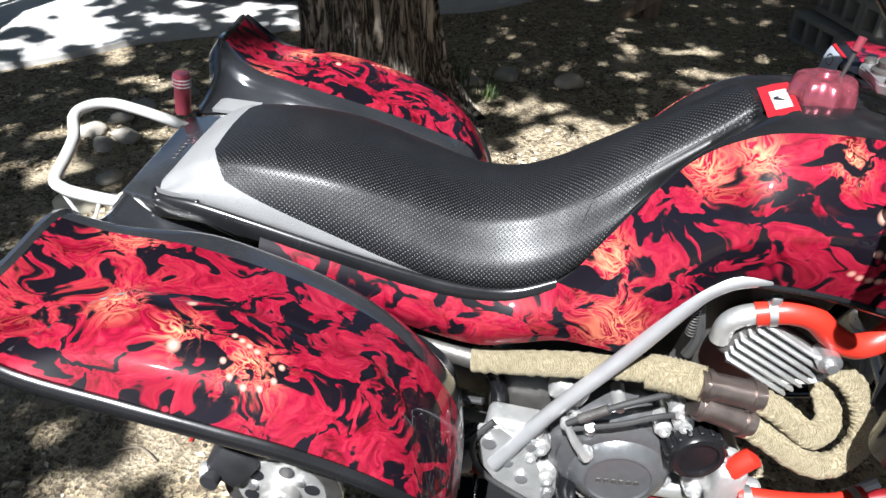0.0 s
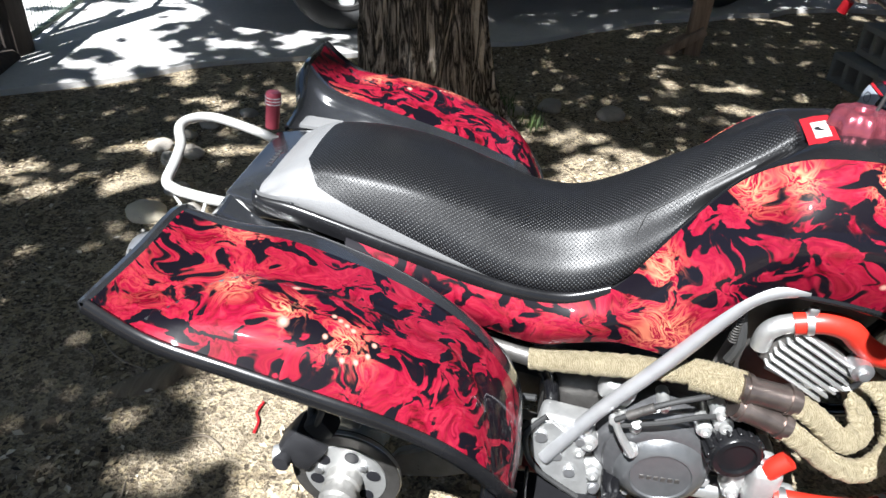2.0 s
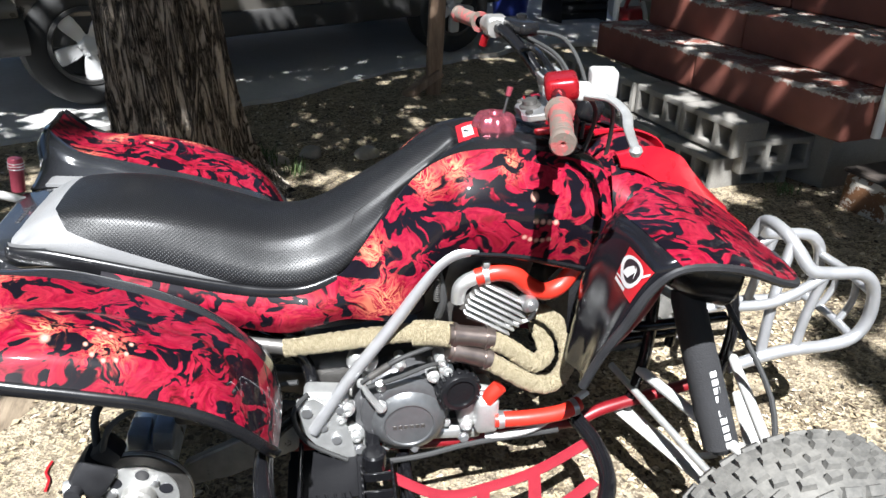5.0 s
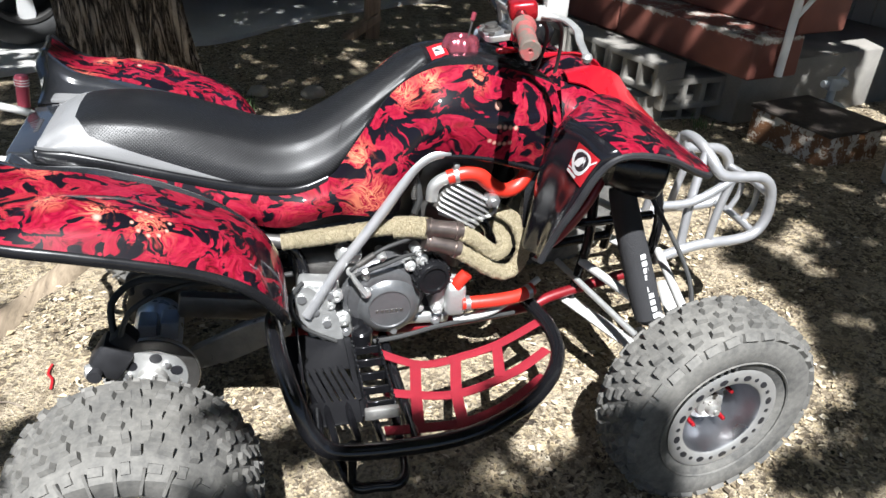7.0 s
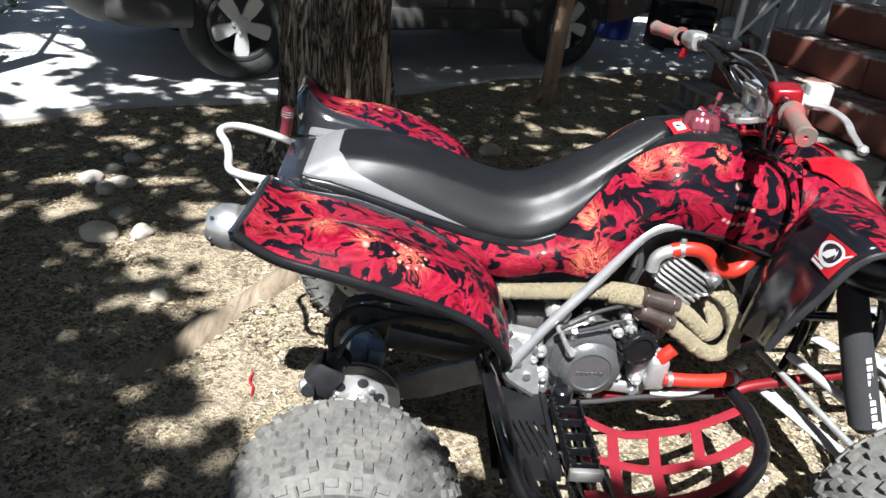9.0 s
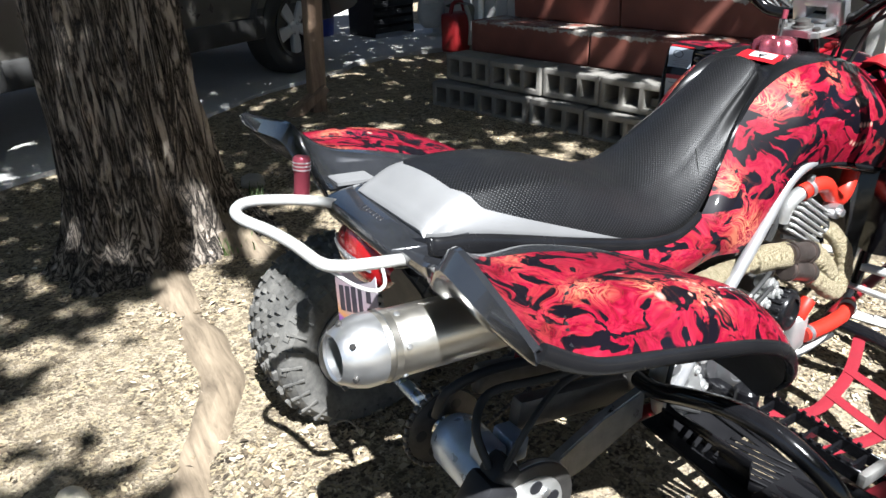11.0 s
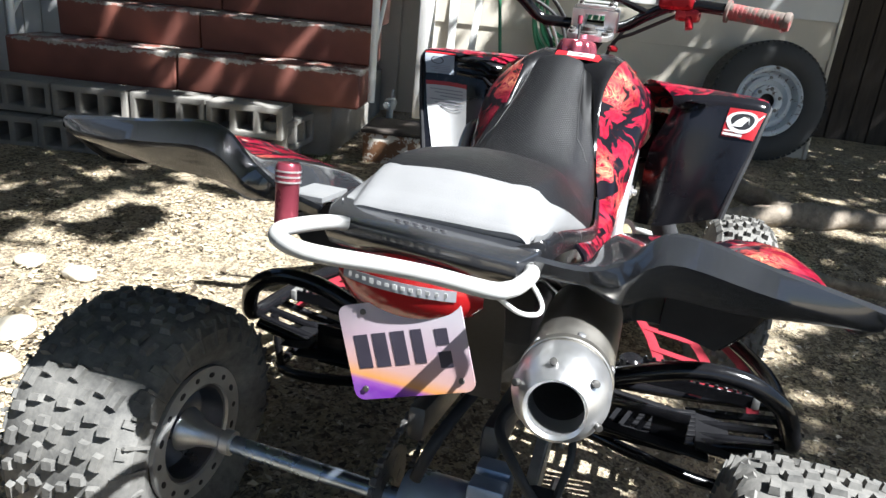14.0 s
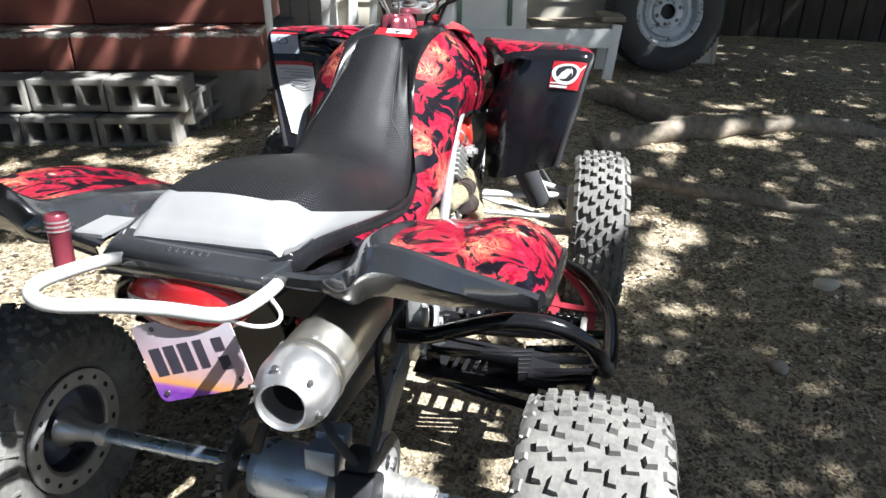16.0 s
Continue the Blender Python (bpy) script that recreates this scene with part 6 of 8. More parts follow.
def build_front():
    """Nose, front fenders with their upright rear guards, headlights."""
    rows = []
    for x, z, w in ((0.93, 0.825, 0.13), (0.97, 0.852, 0.15), (1.01, 0.862, 0.15), (1.06, 0.842, 0.14), (1.11, 0.800, 0.12), (1.16, 0.750, 0.10), (1.20, 0.71, 0.08)):
        rows.append([(x - 0.03 * abs(y) ** 2, y * w, z - 0.055 * abs(y) ** 2.2) for y in (-1, -0.7, -0.35, 0, 0.35, 0.7, 1)])
    bm = B()
    sheet(bm, fair(rows, 4, 3), 0.004)
    part("nose_cowl", bm, FLAME, BIKE, "flame-printed nose cowl")
    for s in (1, -1):
        bm = B()
        sheet(bm, fair([[(x0, s * -0.138, z0), ((x0 + x1) / 2, s * -0.105, (z0 + z1) / 2 + 0.006), (x1, s * -0.075, z1)] for x0, z0, x1, z1 in ((0.945, 0.846, 0.955, 0.850), (0.985, 0.836, 1.03, 0.860), (1.025, 0.812, 1.09, 0.840), (1.075, 0.785, 1.12, 0.808), (1.125, 0.757, 1.165, 0.762), (1.18, 0.724, 1.21, 0.724))], 4, 4), 0.004 * s)
        part("nose_facet", bm, RED_PLASTIC, BIKE, "plain red facet of the nose")
    for s in (1, -1):
        def P(q):
            return [(x, y * s, z + (0.022 * max(0.0, min(1.0, (z - 0.6) / 0.2)) if s < 0 else 0.0)) for x, y, z in q]
        # upright guard behind the front wheel, then the fender's top runs ahead to its tip
        net = [
            P([(0.860, -0.205, 0.495), (0.839, -0.250, 0.500), (0.845, -0.310, 0.515), (0.825, -0.370, 0.540), (0.817, -0.396, 0.552)]),
            P([(0.868, -0.207, 0.590), (0.846, -0.260, 0.595), (0.850, -0.330, 0.605), (0.838, -0.390, 0.620), (0.836, -0.412, 0.625)]),
            P([(0.875, -0.210, 0.680), (0.852, -0.265, 0.685), (0.862, -0.345, 0.690), (0.856, -0.412, 0.690), (0.860, -0.429, 0.690)]),
            P([(0.888, -0.240, 0.766), (0.866, -0.282, 0.775), (0.878, -0.355, 0.778), (0.880, -0.432, 0.775), (0.888, -0.446, 0.768)]),
            P([(0.912, -0.236, 0.804), (0.900, -0.284, 0.814), (0.902, -0.360, 0.820), (0.912, -0.443, 0.818), (0.928, -0.456, 0.806)]),
            P([(1.010, -0.175, 0.826), (1.012, -0.260, 0.820), (1.018, -0.350, 0.814), (1.025, -0.425, 0.802), (1.032, -0.438, 0.788)]),
            P([(1.13, -0.14, 0.770), (1.135, -0.22, 0.758), (1.14, -0.30, 0.750), (1.145, -0.375, 0.738), (1.148, -0.387, 0.728)]),
            P([(1.20, -0.12, 0.722), (1.205, -0.19, 0.716), (1.208, -0.26, 0.712), (1.212, -0.325, 0.706), (1.214, -0.335, 0.698)]),
        ]
        rows = fair(net, 5, 4)
        bm = B()
        sheet(bm, [r for r in rows[:21]], -0.004 * s)
        f = part("front_fender", bm, GUARD_GLOSS, BIKE, "black front fender guard with flame-printed top")
        bm = B()
        sheet(bm, [r for r in rows[20:]], -0.004 * s)
        part("fender_top", bm, FLAME, f, "flame-printed fender top")
        bm = B()
        tube(bm, [Vector(r[-1]) + Vector((0, 0, -0.002)) for r in net] + [Vector(net[-1][2])], 0.008, 8, 5)
        part("lip_trim", bm, PLASTIC_DULL, f)
        # inner flank between nose and tank
        bm = B()
        sheet(bm, fair([P([(0.93, -0.125, 0.845), (0.925, -0.175, 0.77), (0.92, -0.178, 0.66)]), P([(1.0, -0.138, 0.822), (0.985, -0.19, 0.785), (0.97, -0.2, 0.70)]), P([(1.08, -0.136, 0.778), (1.07, -0.175, 0.77), (1.05, -0.18, 0.72)]), P([(1.18, -0.12, 0.720), (1.16, -0.14, 0.715), (1.13, -0.15, 0.68)])], 4, 4), -0.004 * s)
        part("flank", bm, FLAME, f, "flame-printed flank beside the nose")
        # printed stickers follow the guard's rear face
        def skin(i0, i1, j0, j1, lift, nm, mt, lb=""):
            g = [[Vector(rows[i][j]) for j in range(j0, j1 + 1)] for i in range(i0, i1 + 1)]
            out = []
            for i in range(len(g)):
                r = []
                for j in range(len(g[0])):
                    u = g[min(i + 1, len(g) - 1)][j] - g[max(i - 1, 0)][j]
                    v = g[i][min(j + 1, len(g[0]) - 1)] - g[i][max(j - 1, 0)]
                    n = u.cross(v).normalized()
                    r.append(g[i][j] + (n if n.x < 0 else -n) * lift)
                out.append(r)
            bm = B()
            sheet(bm, out)
            return part(nm, bm, mt, f, lb)
        rows = fair(net, 10, 8)

        def on(i, j, lift):
            """A place on the guard's rear face, lifted off it."""
            a, b = min(int(i), len(rows) - 2), min(int(j), len(rows[0]) - 2)
            p, q, r, t = (Vector(rows[k][l]) for k, l in ((a, b), (a + 1, b), (a, b + 1), (a + 1, b + 1)))
            n = (q - p).cross(r - p).normalized()
            u, v = i - a, j - b
            return p * (1 - u) * (1 - v) + q * u * (1 - v) + r * (1 - u) * v + t * u * v + (n if n.x < 0 else -n) * lift

        def print_on(lines, lift, nm, mt):
            """A printed patch between two rows of (row, column) places."""
            bm = B()
            sheet(bm, [[on(i, j, lift) for i, j in l] for l in lines])
            return part(nm, bm, mt, f)
        ring = lambda r, a0=0.0, a1=math.tau: [(29.6 + r * math.sin(a0 + (a1 - a0) * k / 28), 20.6 + r * math.cos(a0 + (a1 - a0) * k / 28)) for k in range(29)]
        if s == 1:
            skin(25, 34, 17, 26, 0.0063, "sticker", RED_PRINT, "red sticker with a white and black round mark")
            print_on([ring(2.6), ring(3.5)], 0.0075, "sticker_ring", WHITE_PRINT)
            print_on([ring(0.02), ring(2.6)], 0.0072, "sticker_field", BLACK_PRINT)
            print_on([[(27.6, 18.4), (27.8, 20.6)], [(29.4, 19.3), (29.0, 21.2)], [(31.0, 20.4), (30.4, 21.8)], [(31.4, 21.2), (28.4, 22.2)]], 0.0080, "sticker_mark", WHITE_PRINT)
            print_on([[(30.6, 23.6), (33.2, 25.4)], [(30.2, 24.0), (32.6, 25.8)]], 0.0080, "sticker_slash", WHITE_PRINT)
            print_on([[(25.3, 17.2), (25.3, 21.5)], [(25.9, 17.2), (25.9, 21.5)]], 0.0075, "text_bar", WHITE_PRINT)
            print_on([[(26.3, 17.2), (26.3, 20.0)], [(26.6, 17.2), (26.6, 20.0)]], 0.0075, "text_bar", WHITE_PRINT)
        else:
            skin(6, 26, 12, 24, 0.0063, "warning_label", WHITE_PRINT, "white warning label")
            skin(26, 27, 12, 24, 0.0064, "warning_header", RED_PRINT, "red label header")
            skin(29, 37, 16, 24, 0.0063, "notice_label", LABEL_GREY, "pale blue-grey notice label")
            skin(37, 38, 16, 24, 0.0064, "notice_header", RED_PRINT)
            for k in range(4):
                print_on([[(29.6 + 0.7 * k, 17.0), (29.6 + 0.7 * k, 22.0 - k % 2)], [(29.9 + 0.7 * k, 17.0), (29.9 + 0.7 * k, 22.0 - k % 2)]], 0.0073, "text_bar", GREY_PRINT)
            print_on([[(34.0 + 1.6 * math.sin(k * math.tau / 24), 20.3 + 1.6 * math.cos(k * math.tau / 24)) for k in range(25)], [(34.0 + 1.35 * math.sin(k * math.tau / 24), 20.3 + 1.35 * math.cos(k * math.tau / 24)) for k in range(25)]], 0.0073, "notice_ring", BLACK_PRINT)
            for k in range(6):
                print_on([[(25.0 - 0.8 * k, 13.0), (25.0 - 0.8 * k, 22.5 - 1.5 * (k % 3))], [(25.25 - 0.8 * k, 13.0), (25.25 - 0.8 * k, 22.5 - 1.5 * (k % 3))]], 0.0073, "text_bar", GREY_PRINT)
            for i in (30.0, 33.0, 36.0):
                bm = B()
                tube(bm, [on(i - (1.5 if j < 6 else 0.0), j, 0.004) for j in (15, 12, 9, 7, 5, 3, 1)], 0.006, 8, 4)
                part("rib", bm, PLASTIC, f)
        # headlight pod
        bm = B()
        lathe(bm, [(0, -0.05), (0.05, -0.05), (0.07, 0.0), (0.074, 0.06), (0.068, 0.068), (0.055, 0.05), (0, 0.04)], 28, AX(1.10, s * -0.20, 0.665, (0.93, s * -0.2, -0.1)))
        part("headlight", bm, PLASTIC, BIKE, "black headlight pod")
        # radiator side guard and dark inner panel
        bm = B()
        sheet(bm, fair([P([(0.87, -0.14, 0.66), (0.86, -0.17, 0.55), (0.875, -0.16, 0.40)]), P([(0.93, -0.165, 0.65), (0.93, -0.19, 0.56), (0.92, -0.17, 0.43)]), P([(1.0, -0.16, 0.68), (0.99, -0.19, 0.60), (0.96, -0.16, 0.48)])], 4, 4), 0.004 * s)
        part("radiator_guard", bm, PLASTIC, BIKE)
    bm = B()
    box(bm, 0.05, 0.24, 0.24, Matrix.Translation((0.95, 0, 0.56)) @ Matrix.Rotation(radians(-20), 4, "Y"), 0.01)
    part("radiator", bm, STEEL_DARK, BIKE)
    bm = B()
    box(bm, 0.02, 0.26, 0.08, Matrix.Translation((1.22, 0, 0.665)) @ Matrix.Rotation(radians(20), 4, "Y"), 0.008)
    box(bm, 0.22, 0.30, 0.03, Matrix.Translation((1.08, 0, 0.73)) @ Matrix.Rotation(radians(18), 4, "Y"), 0.01)
    part("front_grille", bm, RED_PLASTIC, BIKE)


def build_bars():
    bm = B()
    tube(bm, [(0.735, -0.42, 1.003), (0.765, -0.29, 1.013), (0.79, -0.21, 1.012), (0.825, -0.15, 0.985), (0.85, -0.10, 0.955), (0.853, -0.05, 0.95), (0.853, 0.05, 0.95), (0.85, 0.10, 0.957), (0.822, 0.15, 1.0), (0.795, 0.21, 1.03), (0.772, 0.29, 1.035), (0.745, 0.42, 1.034)], 0.0125, 12, 6)
    hb = part("handlebar", bm, BLACK_STEEL, BIKE, "black tubular handlebar with a crossbar")
    bm = B()
    tube(bm, [(0.822, -0.152, 0.988), (0.815, -0.05, 1.02), (0.815, 0.05, 1.028), (0.818, 0.152, 1.005)], 0.007, 8, 5)
    part("crossbar", bm, BLACK_STEEL, hb)
    for s, z0, z1 in ((-1, 1.010, 1.0), (1, 1.035, 1.034)):
        bm = B()
        a, b = Vector((0.760, s * 0.31, z0)), Vector((0.729, s * 0.432, z1))
        d = b - a
        prof = [(0.013, 0), (0.023, 0.0), (0.023, 0.006), (0.0165, 0.008)]
        L = d.length
        for k in range(12):
            h = 0.012 + (L - 0.022) * k / 12
            prof += [(0.0170, h), (0.0170, h + 0.005), (0.0164, h + 0.0056), (0.0164, h + 0.0068)]
        prof += [(0.0185, L - 0.01), (0.0195, L - 0.002), (0.017, L + 0.002), (0.004, L + 0.002), (0.0, L - 0.004)]
        lathe(bm, prof, 24, AX(*a, d))
        part("grip", bm, GRIP_RED, hb, "worn red rubber grip")
    # triple clamp and stem
    bm = B()
    o = [(-0.036, 0.030), (-0.026, 0.046), (0.0, 0.053), (0.035, 0.052), (0.05, 0.03), (0.05, -0.03), (0.035, -0.052), (0.0, -0.053), (-0.026, -0.046), (-0.036, -0.030), (-0.030, 0.0)]
    turn = Matrix.Translation((0.805, -0.030, 0.930)) @ Matrix.Rotation(radians(-10), 4, "Y")
    prism(bm, o, -0.007, 0.007, turn @ Matrix.Rotation(radians(90), 4, "X"))
    bmesh.ops.bevel(bm, geom=bm.edges[:], offset=0.0025, segments=2, affect="EDGES")
    cl = part("stem_clamp", bm, POLISHED, BIKE, "machined silver steering clamp")
    bm = B()
    lathe(bm, [(0.021, 0.0), (0.021, 0.004), (0.0145, 0.006), (0.0145, 0.014), (0.008, 0.017), (0, 0.017)], 6 * 4, turn @ Matrix.Translation((-0.010, 0.002, 0.007)))
    part("stem_nut", bm, STEEL_DARK, cl)
    for x, y in ((-0.022, -0.036), (-0.020, 0.038), (0.012, -0.042), (0.012, 0.042)):
        bm = B()
        lathe(bm, [(0.0075, 0), (0.0075, 0.005), (0.003, 0.006), (0, 0.006)], 12, turn @ Matrix.Translation((x, y, 0.007)))
        part("bolt", bm, STEEL_DARK, cl)
    bm = B()
    mt = Matrix.Translation((0.836, -0.034, 0.966)) @ Matrix.Rotation(radians(-14), 4, "Y")
    for sy in (-1, 1):
        box(bm, 0.034, 0.032, 0.050, mt @ Matrix.Translation((0, sy * 0.037, 0)), 0.004)
    box(bm, 0.034, 0.060, 0.014, mt @ Matrix.Translation((0, 0, -0.018)), 0.003)
    box(bm, 0.034, 0.060, 0.014, mt @ Matrix.Translation((0, 0, 0.018)), 0.003)
    part("bar_mount", bm, POLISHED, cl, "machined handlebar mount with a slot")
    bm = B()
    box(bm, 0.042, 0.088, 0.010, mt @ Matrix.Translation((0, 0, 0.031)), 0.003)
    part("mount_cap", bm, ALU, cl)
    for sx in (-1, 1):
        for sy in (-1, 1):
            bm = B()
            lathe(bm, [(0.005, 0), (0.005, 0.005), (0.002, 0.0055), (0, 0.004)], 10, mt @ Matrix.Translation((sx * 0.015, sy * 0.034, 0.036)))
            part("bolt", bm, STEEL_DARK, cl)
    bm = B()
    rod(bm, (0.855, 0, 0.93), (0.93, 0, 0.68), 0.022)
    part("steering_stem", bm, BLACK_STEEL, cl)
    # right controls
    bm = B()
    box(bm, 0.055, 0.075, 0.036, Matrix.Translation((0.792, -0.21, 1.022)) @ Matrix.Rotation(radians(-14), 4, "Z") @ Matrix.Rotation(radians(-8), 4, "Y"), 0.010, 3)
    box(bm, 0.03, 0.05, 0.03, Matrix.Translation((0.785, -0.235, 0.995)) @ Matrix.Rotation(radians(-14), 4, "Z"), 0.006, 2)
    part("throttle_housing", bm, ANOD_RED, hb, "red anodised throttle housing")
    bm = B()
    box(bm, 0.045, 0.045, 0.05, Matrix.Translation((0.872, -0.185, 1.018)) @ Matrix.Rotation(radians(-10), 4, "Z"), 0.006, 3)
    box(bm, 0.045, 0.06, 0.02, Matrix.Translation((0.83, -0.20, 1.01)) @ Matrix.Rotation(radians(-10), 4, "Z"), 0.005)
    part("brake_reservoir", bm, BARE_WHITE, hb, "silver-white brake fluid reservoir")
    bm = B()
    tube(bm, [(0.825, -0.235, 1.014), (0.858, -0.262, 1.012), (0.862, -0.32, 1.006), (0.848, -0.37, 0.997), (0.836, -0.43, 0.987)], lambda t: 0.010 - 0.003 * t, 10, 6, flat=0.6)
    lathe(bm, [(0, -0.010), (0.007, -0.007), (0.010, 0), (0.007, 0.007), (0, 0.010)], 14, Matrix.Translation((0.835, -0.434, 0.986)))
    part("brake_lever", bm, ALU, hb, "cast silver brake lever")
    bm = B()
    rod(bm, (0.775, -0.238, 0.99), (0.768, -0.243, 0.966), 0.009)
    part("thumb_lever", bm, ANOD_RED, hb)
    # left controls
    bm = B()
    box(bm, 0.05, 0.06, 0.045, Matrix.Translation((0.785, 0.265, 1.035)), 0.012, 3)
    rod(bm, (0.78, 0.235, 1.033), (0.775, 0.30, 1.035), 0.02)
    part("switch_housing", bm, ALU_DIRTY, hb, "grimy silver switch housing")
    bm = B()
    box(bm, 0.045, 0.10, 0.028, Matrix.Translation((0.825, 0.20, 1.045)) @ Matrix.Rotation(radians(12), 4, "Z"), 0.010, 3)
    lathe(bm, [(0.012, 0), (0.012, 0.012), (0.006, 0.014), (0, 0.014)], 12, Matrix.Translation((0.83, 0.215, 1.055)))
    part("clutch_perch", bm, PLASTIC, hb)
    bm = B()
    tube(bm, [(0.815, 0.26, 1.03), (0.85, 0.29, 1.025), (0.84, 0.36, 1.02), (0.82, 0.42, 1.018)], 0.007, 8, 6, flat=0.6)
    part("clutch_lever", bm, PLASTIC_DULL, hb)
    bm = B()
    rod(bm, (0.765, 0.275, 1.01), (0.76, 0.28, 0.99), 0.009)
    part("kill_button", bm, ANOD_RED, hb)
    for pts in ([(0.83, 0.17, 1.04), (0.90, 0.12, 1.03), (0.93, 0.05, 0.95), (0.92, 0.02, 0.85)], [(0.83, 0.15, 1.03), (0.88, 0.08, 1.0), (0.91, 0.03, 0.92), (0.90, 0.02, 0.82)], [(0.80, -0.20, 1.0), (0.88, -0.12, 0.97), (0.92, -0.04, 0.90), (0.90, -0.02, 0.80)], [(0.87, -0.17, 1.0), (0.93, -0.10, 0.95), (0.95, -0.05, 0.85), (0.93, -0.04, 0.76)], [(0.80, 0.22, 1.03), (0.86, 0.10, 0.985), (0.89, 0.045, 0.93), (0.88, 0.03, 0.84)], [(0.82, 0.19, 1.03), (0.90, 0.14, 0.98), (0.90, 0.08, 0.92), (0.89, 0.06, 0.84)], [(0.80, -0.22, 0.995), (0.85, -0.13, 0.945), (0.87, -0.08, 0.915), (0.88, -0.06, 0.84)]):
        bm = B()
        tube(bm, pts, 0.0042, 8, 8)
        part("control_cable", bm, RUBBER, hb)
    bm = B()
    tube(bm, [(0.80, 0.20, 1.02), (0.84, 0.13, 0.985), (0.87, 0.075, 0.945), (0.89, 0.05, 0.88)], 0.0035, 8, 8)
    part("braided_line", bm, POLISHED, hb, "braided steel hydraulic line")
    bm = B()
    box(bm, 0.05, 0.085, 0.05, Matrix.Translation((0.915, 0.0, 0.925)) @ Matrix.Rotation(radians(20), 4, "Y"), 0.015, 3)
    part("key_pod", bm, PLASTIC, BIKE)
    bm = B()
    box(bm, 0.055, 0.018, 0.012, Matrix.Translation((0.815, -0.085, 0.905)) @ Matrix.Rotation(radians(15), 4, "Z"), 0.005)
    part("clamp_bracket", bm, ANOD_RED, BIKE)


def build_rear():
    # grab bar
    bm = B()
    tube(bm, [(-0.15, 0.090, 0.712), (-0.205, 0.094, 0.738), (-0.25, 0.097, 0.752), (-0.294, 0.104, 0.760), (-0.325, 0.107, 0.764), (-0.350, 0.097, 0.766), (-0.365, 0.073, 0.7655), (-0.362, 0.045, 0.762), (-0.338, 0.0, 0.754), (-0.322, -0.053, 0.748), (-0.309, -0.11, 0.740), (-0.288, -0.126, 0.736), (-0.262, -0.132, 0.733), (-0.215, -0.134, 0.727), (-0.16, -0.122, 0.714)], 0.0088, 12, 7)
    gb = part("grab_bar", bm, BARE_WHITE, BIKE, "white painted steel grab bar")
    bm = B()
    tube(bm, [(-0.232, -0.138, 0.724), (-0.236, -0.152, 0.706), (-0.250, -0.152, 0.699), (-0.272, -0.136, 0.706), (-0.300, -0.118, 0.730)], 0.0027, 8, 6)
    part("wire_loop", bm, BARE_WHITE, gb)
    ft = AX(-0.232, 0.155, 0.735, (0.12, 0.03, 1))
    bm = B()
    lathe(bm, [(0, 0), (0.0135, 0), (0.0135, 0.045), (0.0145, 0.047), (0.0145, 0.066), (0.012, 0.070), (0, 0.070)], 24, ft)
    fm = part("flag_mount", bm, ANOD_PINK, BIKE, "faded red alloy flag tube with silver rings")
    for h in (0.048, 0.054, 0.060):
        bm = B()
        lathe(bm, [(0.0145, h), (0.0155, h), (0.0155, h + 0.002), (0.0145, h + 0.002)], 24, ft)
        part("ring", bm, POLISHED, fm)
    # tail light and plate
    bm = B()
    W, H = 0.092, 0.050
    rows = []
    for i in range(9):
        t = -1 + 2 * i / 8
        rows.append([(-0.182 - 0.036 * math.sqrt(max(0, 1 - t * t * 0.92)) * math.sqrt(max(0, 1 - u * u * 0.9)), 0.012 + W * t, 0.672 + H * u * math.sqrt(max(0.05, 1 - t * t))) for u in (-1, -0.8, -0.5, -0.2, 0.1, 0.4, 0.7, 0.9, 1)])
    sheet(bm, fair(rows, 2, 2))
    tl = part("tail_light", bm, LENS_RED, BIKE, "red tail light lens with a printed strip")
    face = lambda y: -0.182 - 0.0368 * math.sqrt(max(0.0, 1 - ((y - 0.012) / W) ** 2 * 0.92))
    bm = B()
    sheet(bm, [[(face(y) - 0.0004, y, z) for y in [-0.052 + 0.006 * k for k in range(25)]] for z in (0.6725, 0.686)], 0.0004)
    part("printed_strip", bm, GREY_PRINT, tl, "grey printed strip across the lens")
    for i in range(13):
        y = 0.080 - i * 0.0100
        bm = B()
        box(bm, 0.0006, 0.0052, 0.0045 if i % 3 else 0.0065, Matrix.Translation((face(y) - 0.0012, y, 0.6795)) @ Matrix.Rotation(0.25 * (y - 0.02) / W, 4, "Z"))
        part("print_bar", bm, WHITE_PRINT, tl)
    pm = Matrix.Translation((-0.214, 0.002, 0.602)) @ Matrix.Rotation(radians(7), 4, "Y") @ Matrix.Rotation(radians(-19), 4, "X")
    def plate_piece(nm, y0, y1, z0, z1, x, mt, par, bev=0.0, lb=""):
        bm = B()
        box(bm, 0.0005, abs(y1 - y0), abs(z1 - z0), pm @ Matrix.Translation((x, (y0 + y1) / 2, (z0 + z1) / 2)), bev, 2)
        return part(nm, bm, mt, par, lb)
    m = Mat("sunset_plate_print")
    x, y, z = m.sep()
    c = m.ramp(m.math("MULTIPLY_ADD", m.math("SUBTRACT", z, 0.538), 9.0, 0.0), [(0.02, (0.15, 0.03, 0.30)), (0.10, (0.25, 0.06, 0.35)), (0.16, (0.60, 0.26, 0.06)), (0.30, (0.50, 0.30, 0.27)), (0.6, (0.42, 0.31, 0.36)), (1.0, (0.44, 0.40, 0.44))])
    m.set(Base_Color=m.mix(m.ramp(m.noise(40, 4), [(0.4, 0), (0.8, 0.15)]), c, (0.5, 0.45, 0.42)), Roughness=0.35)
    bm = B()
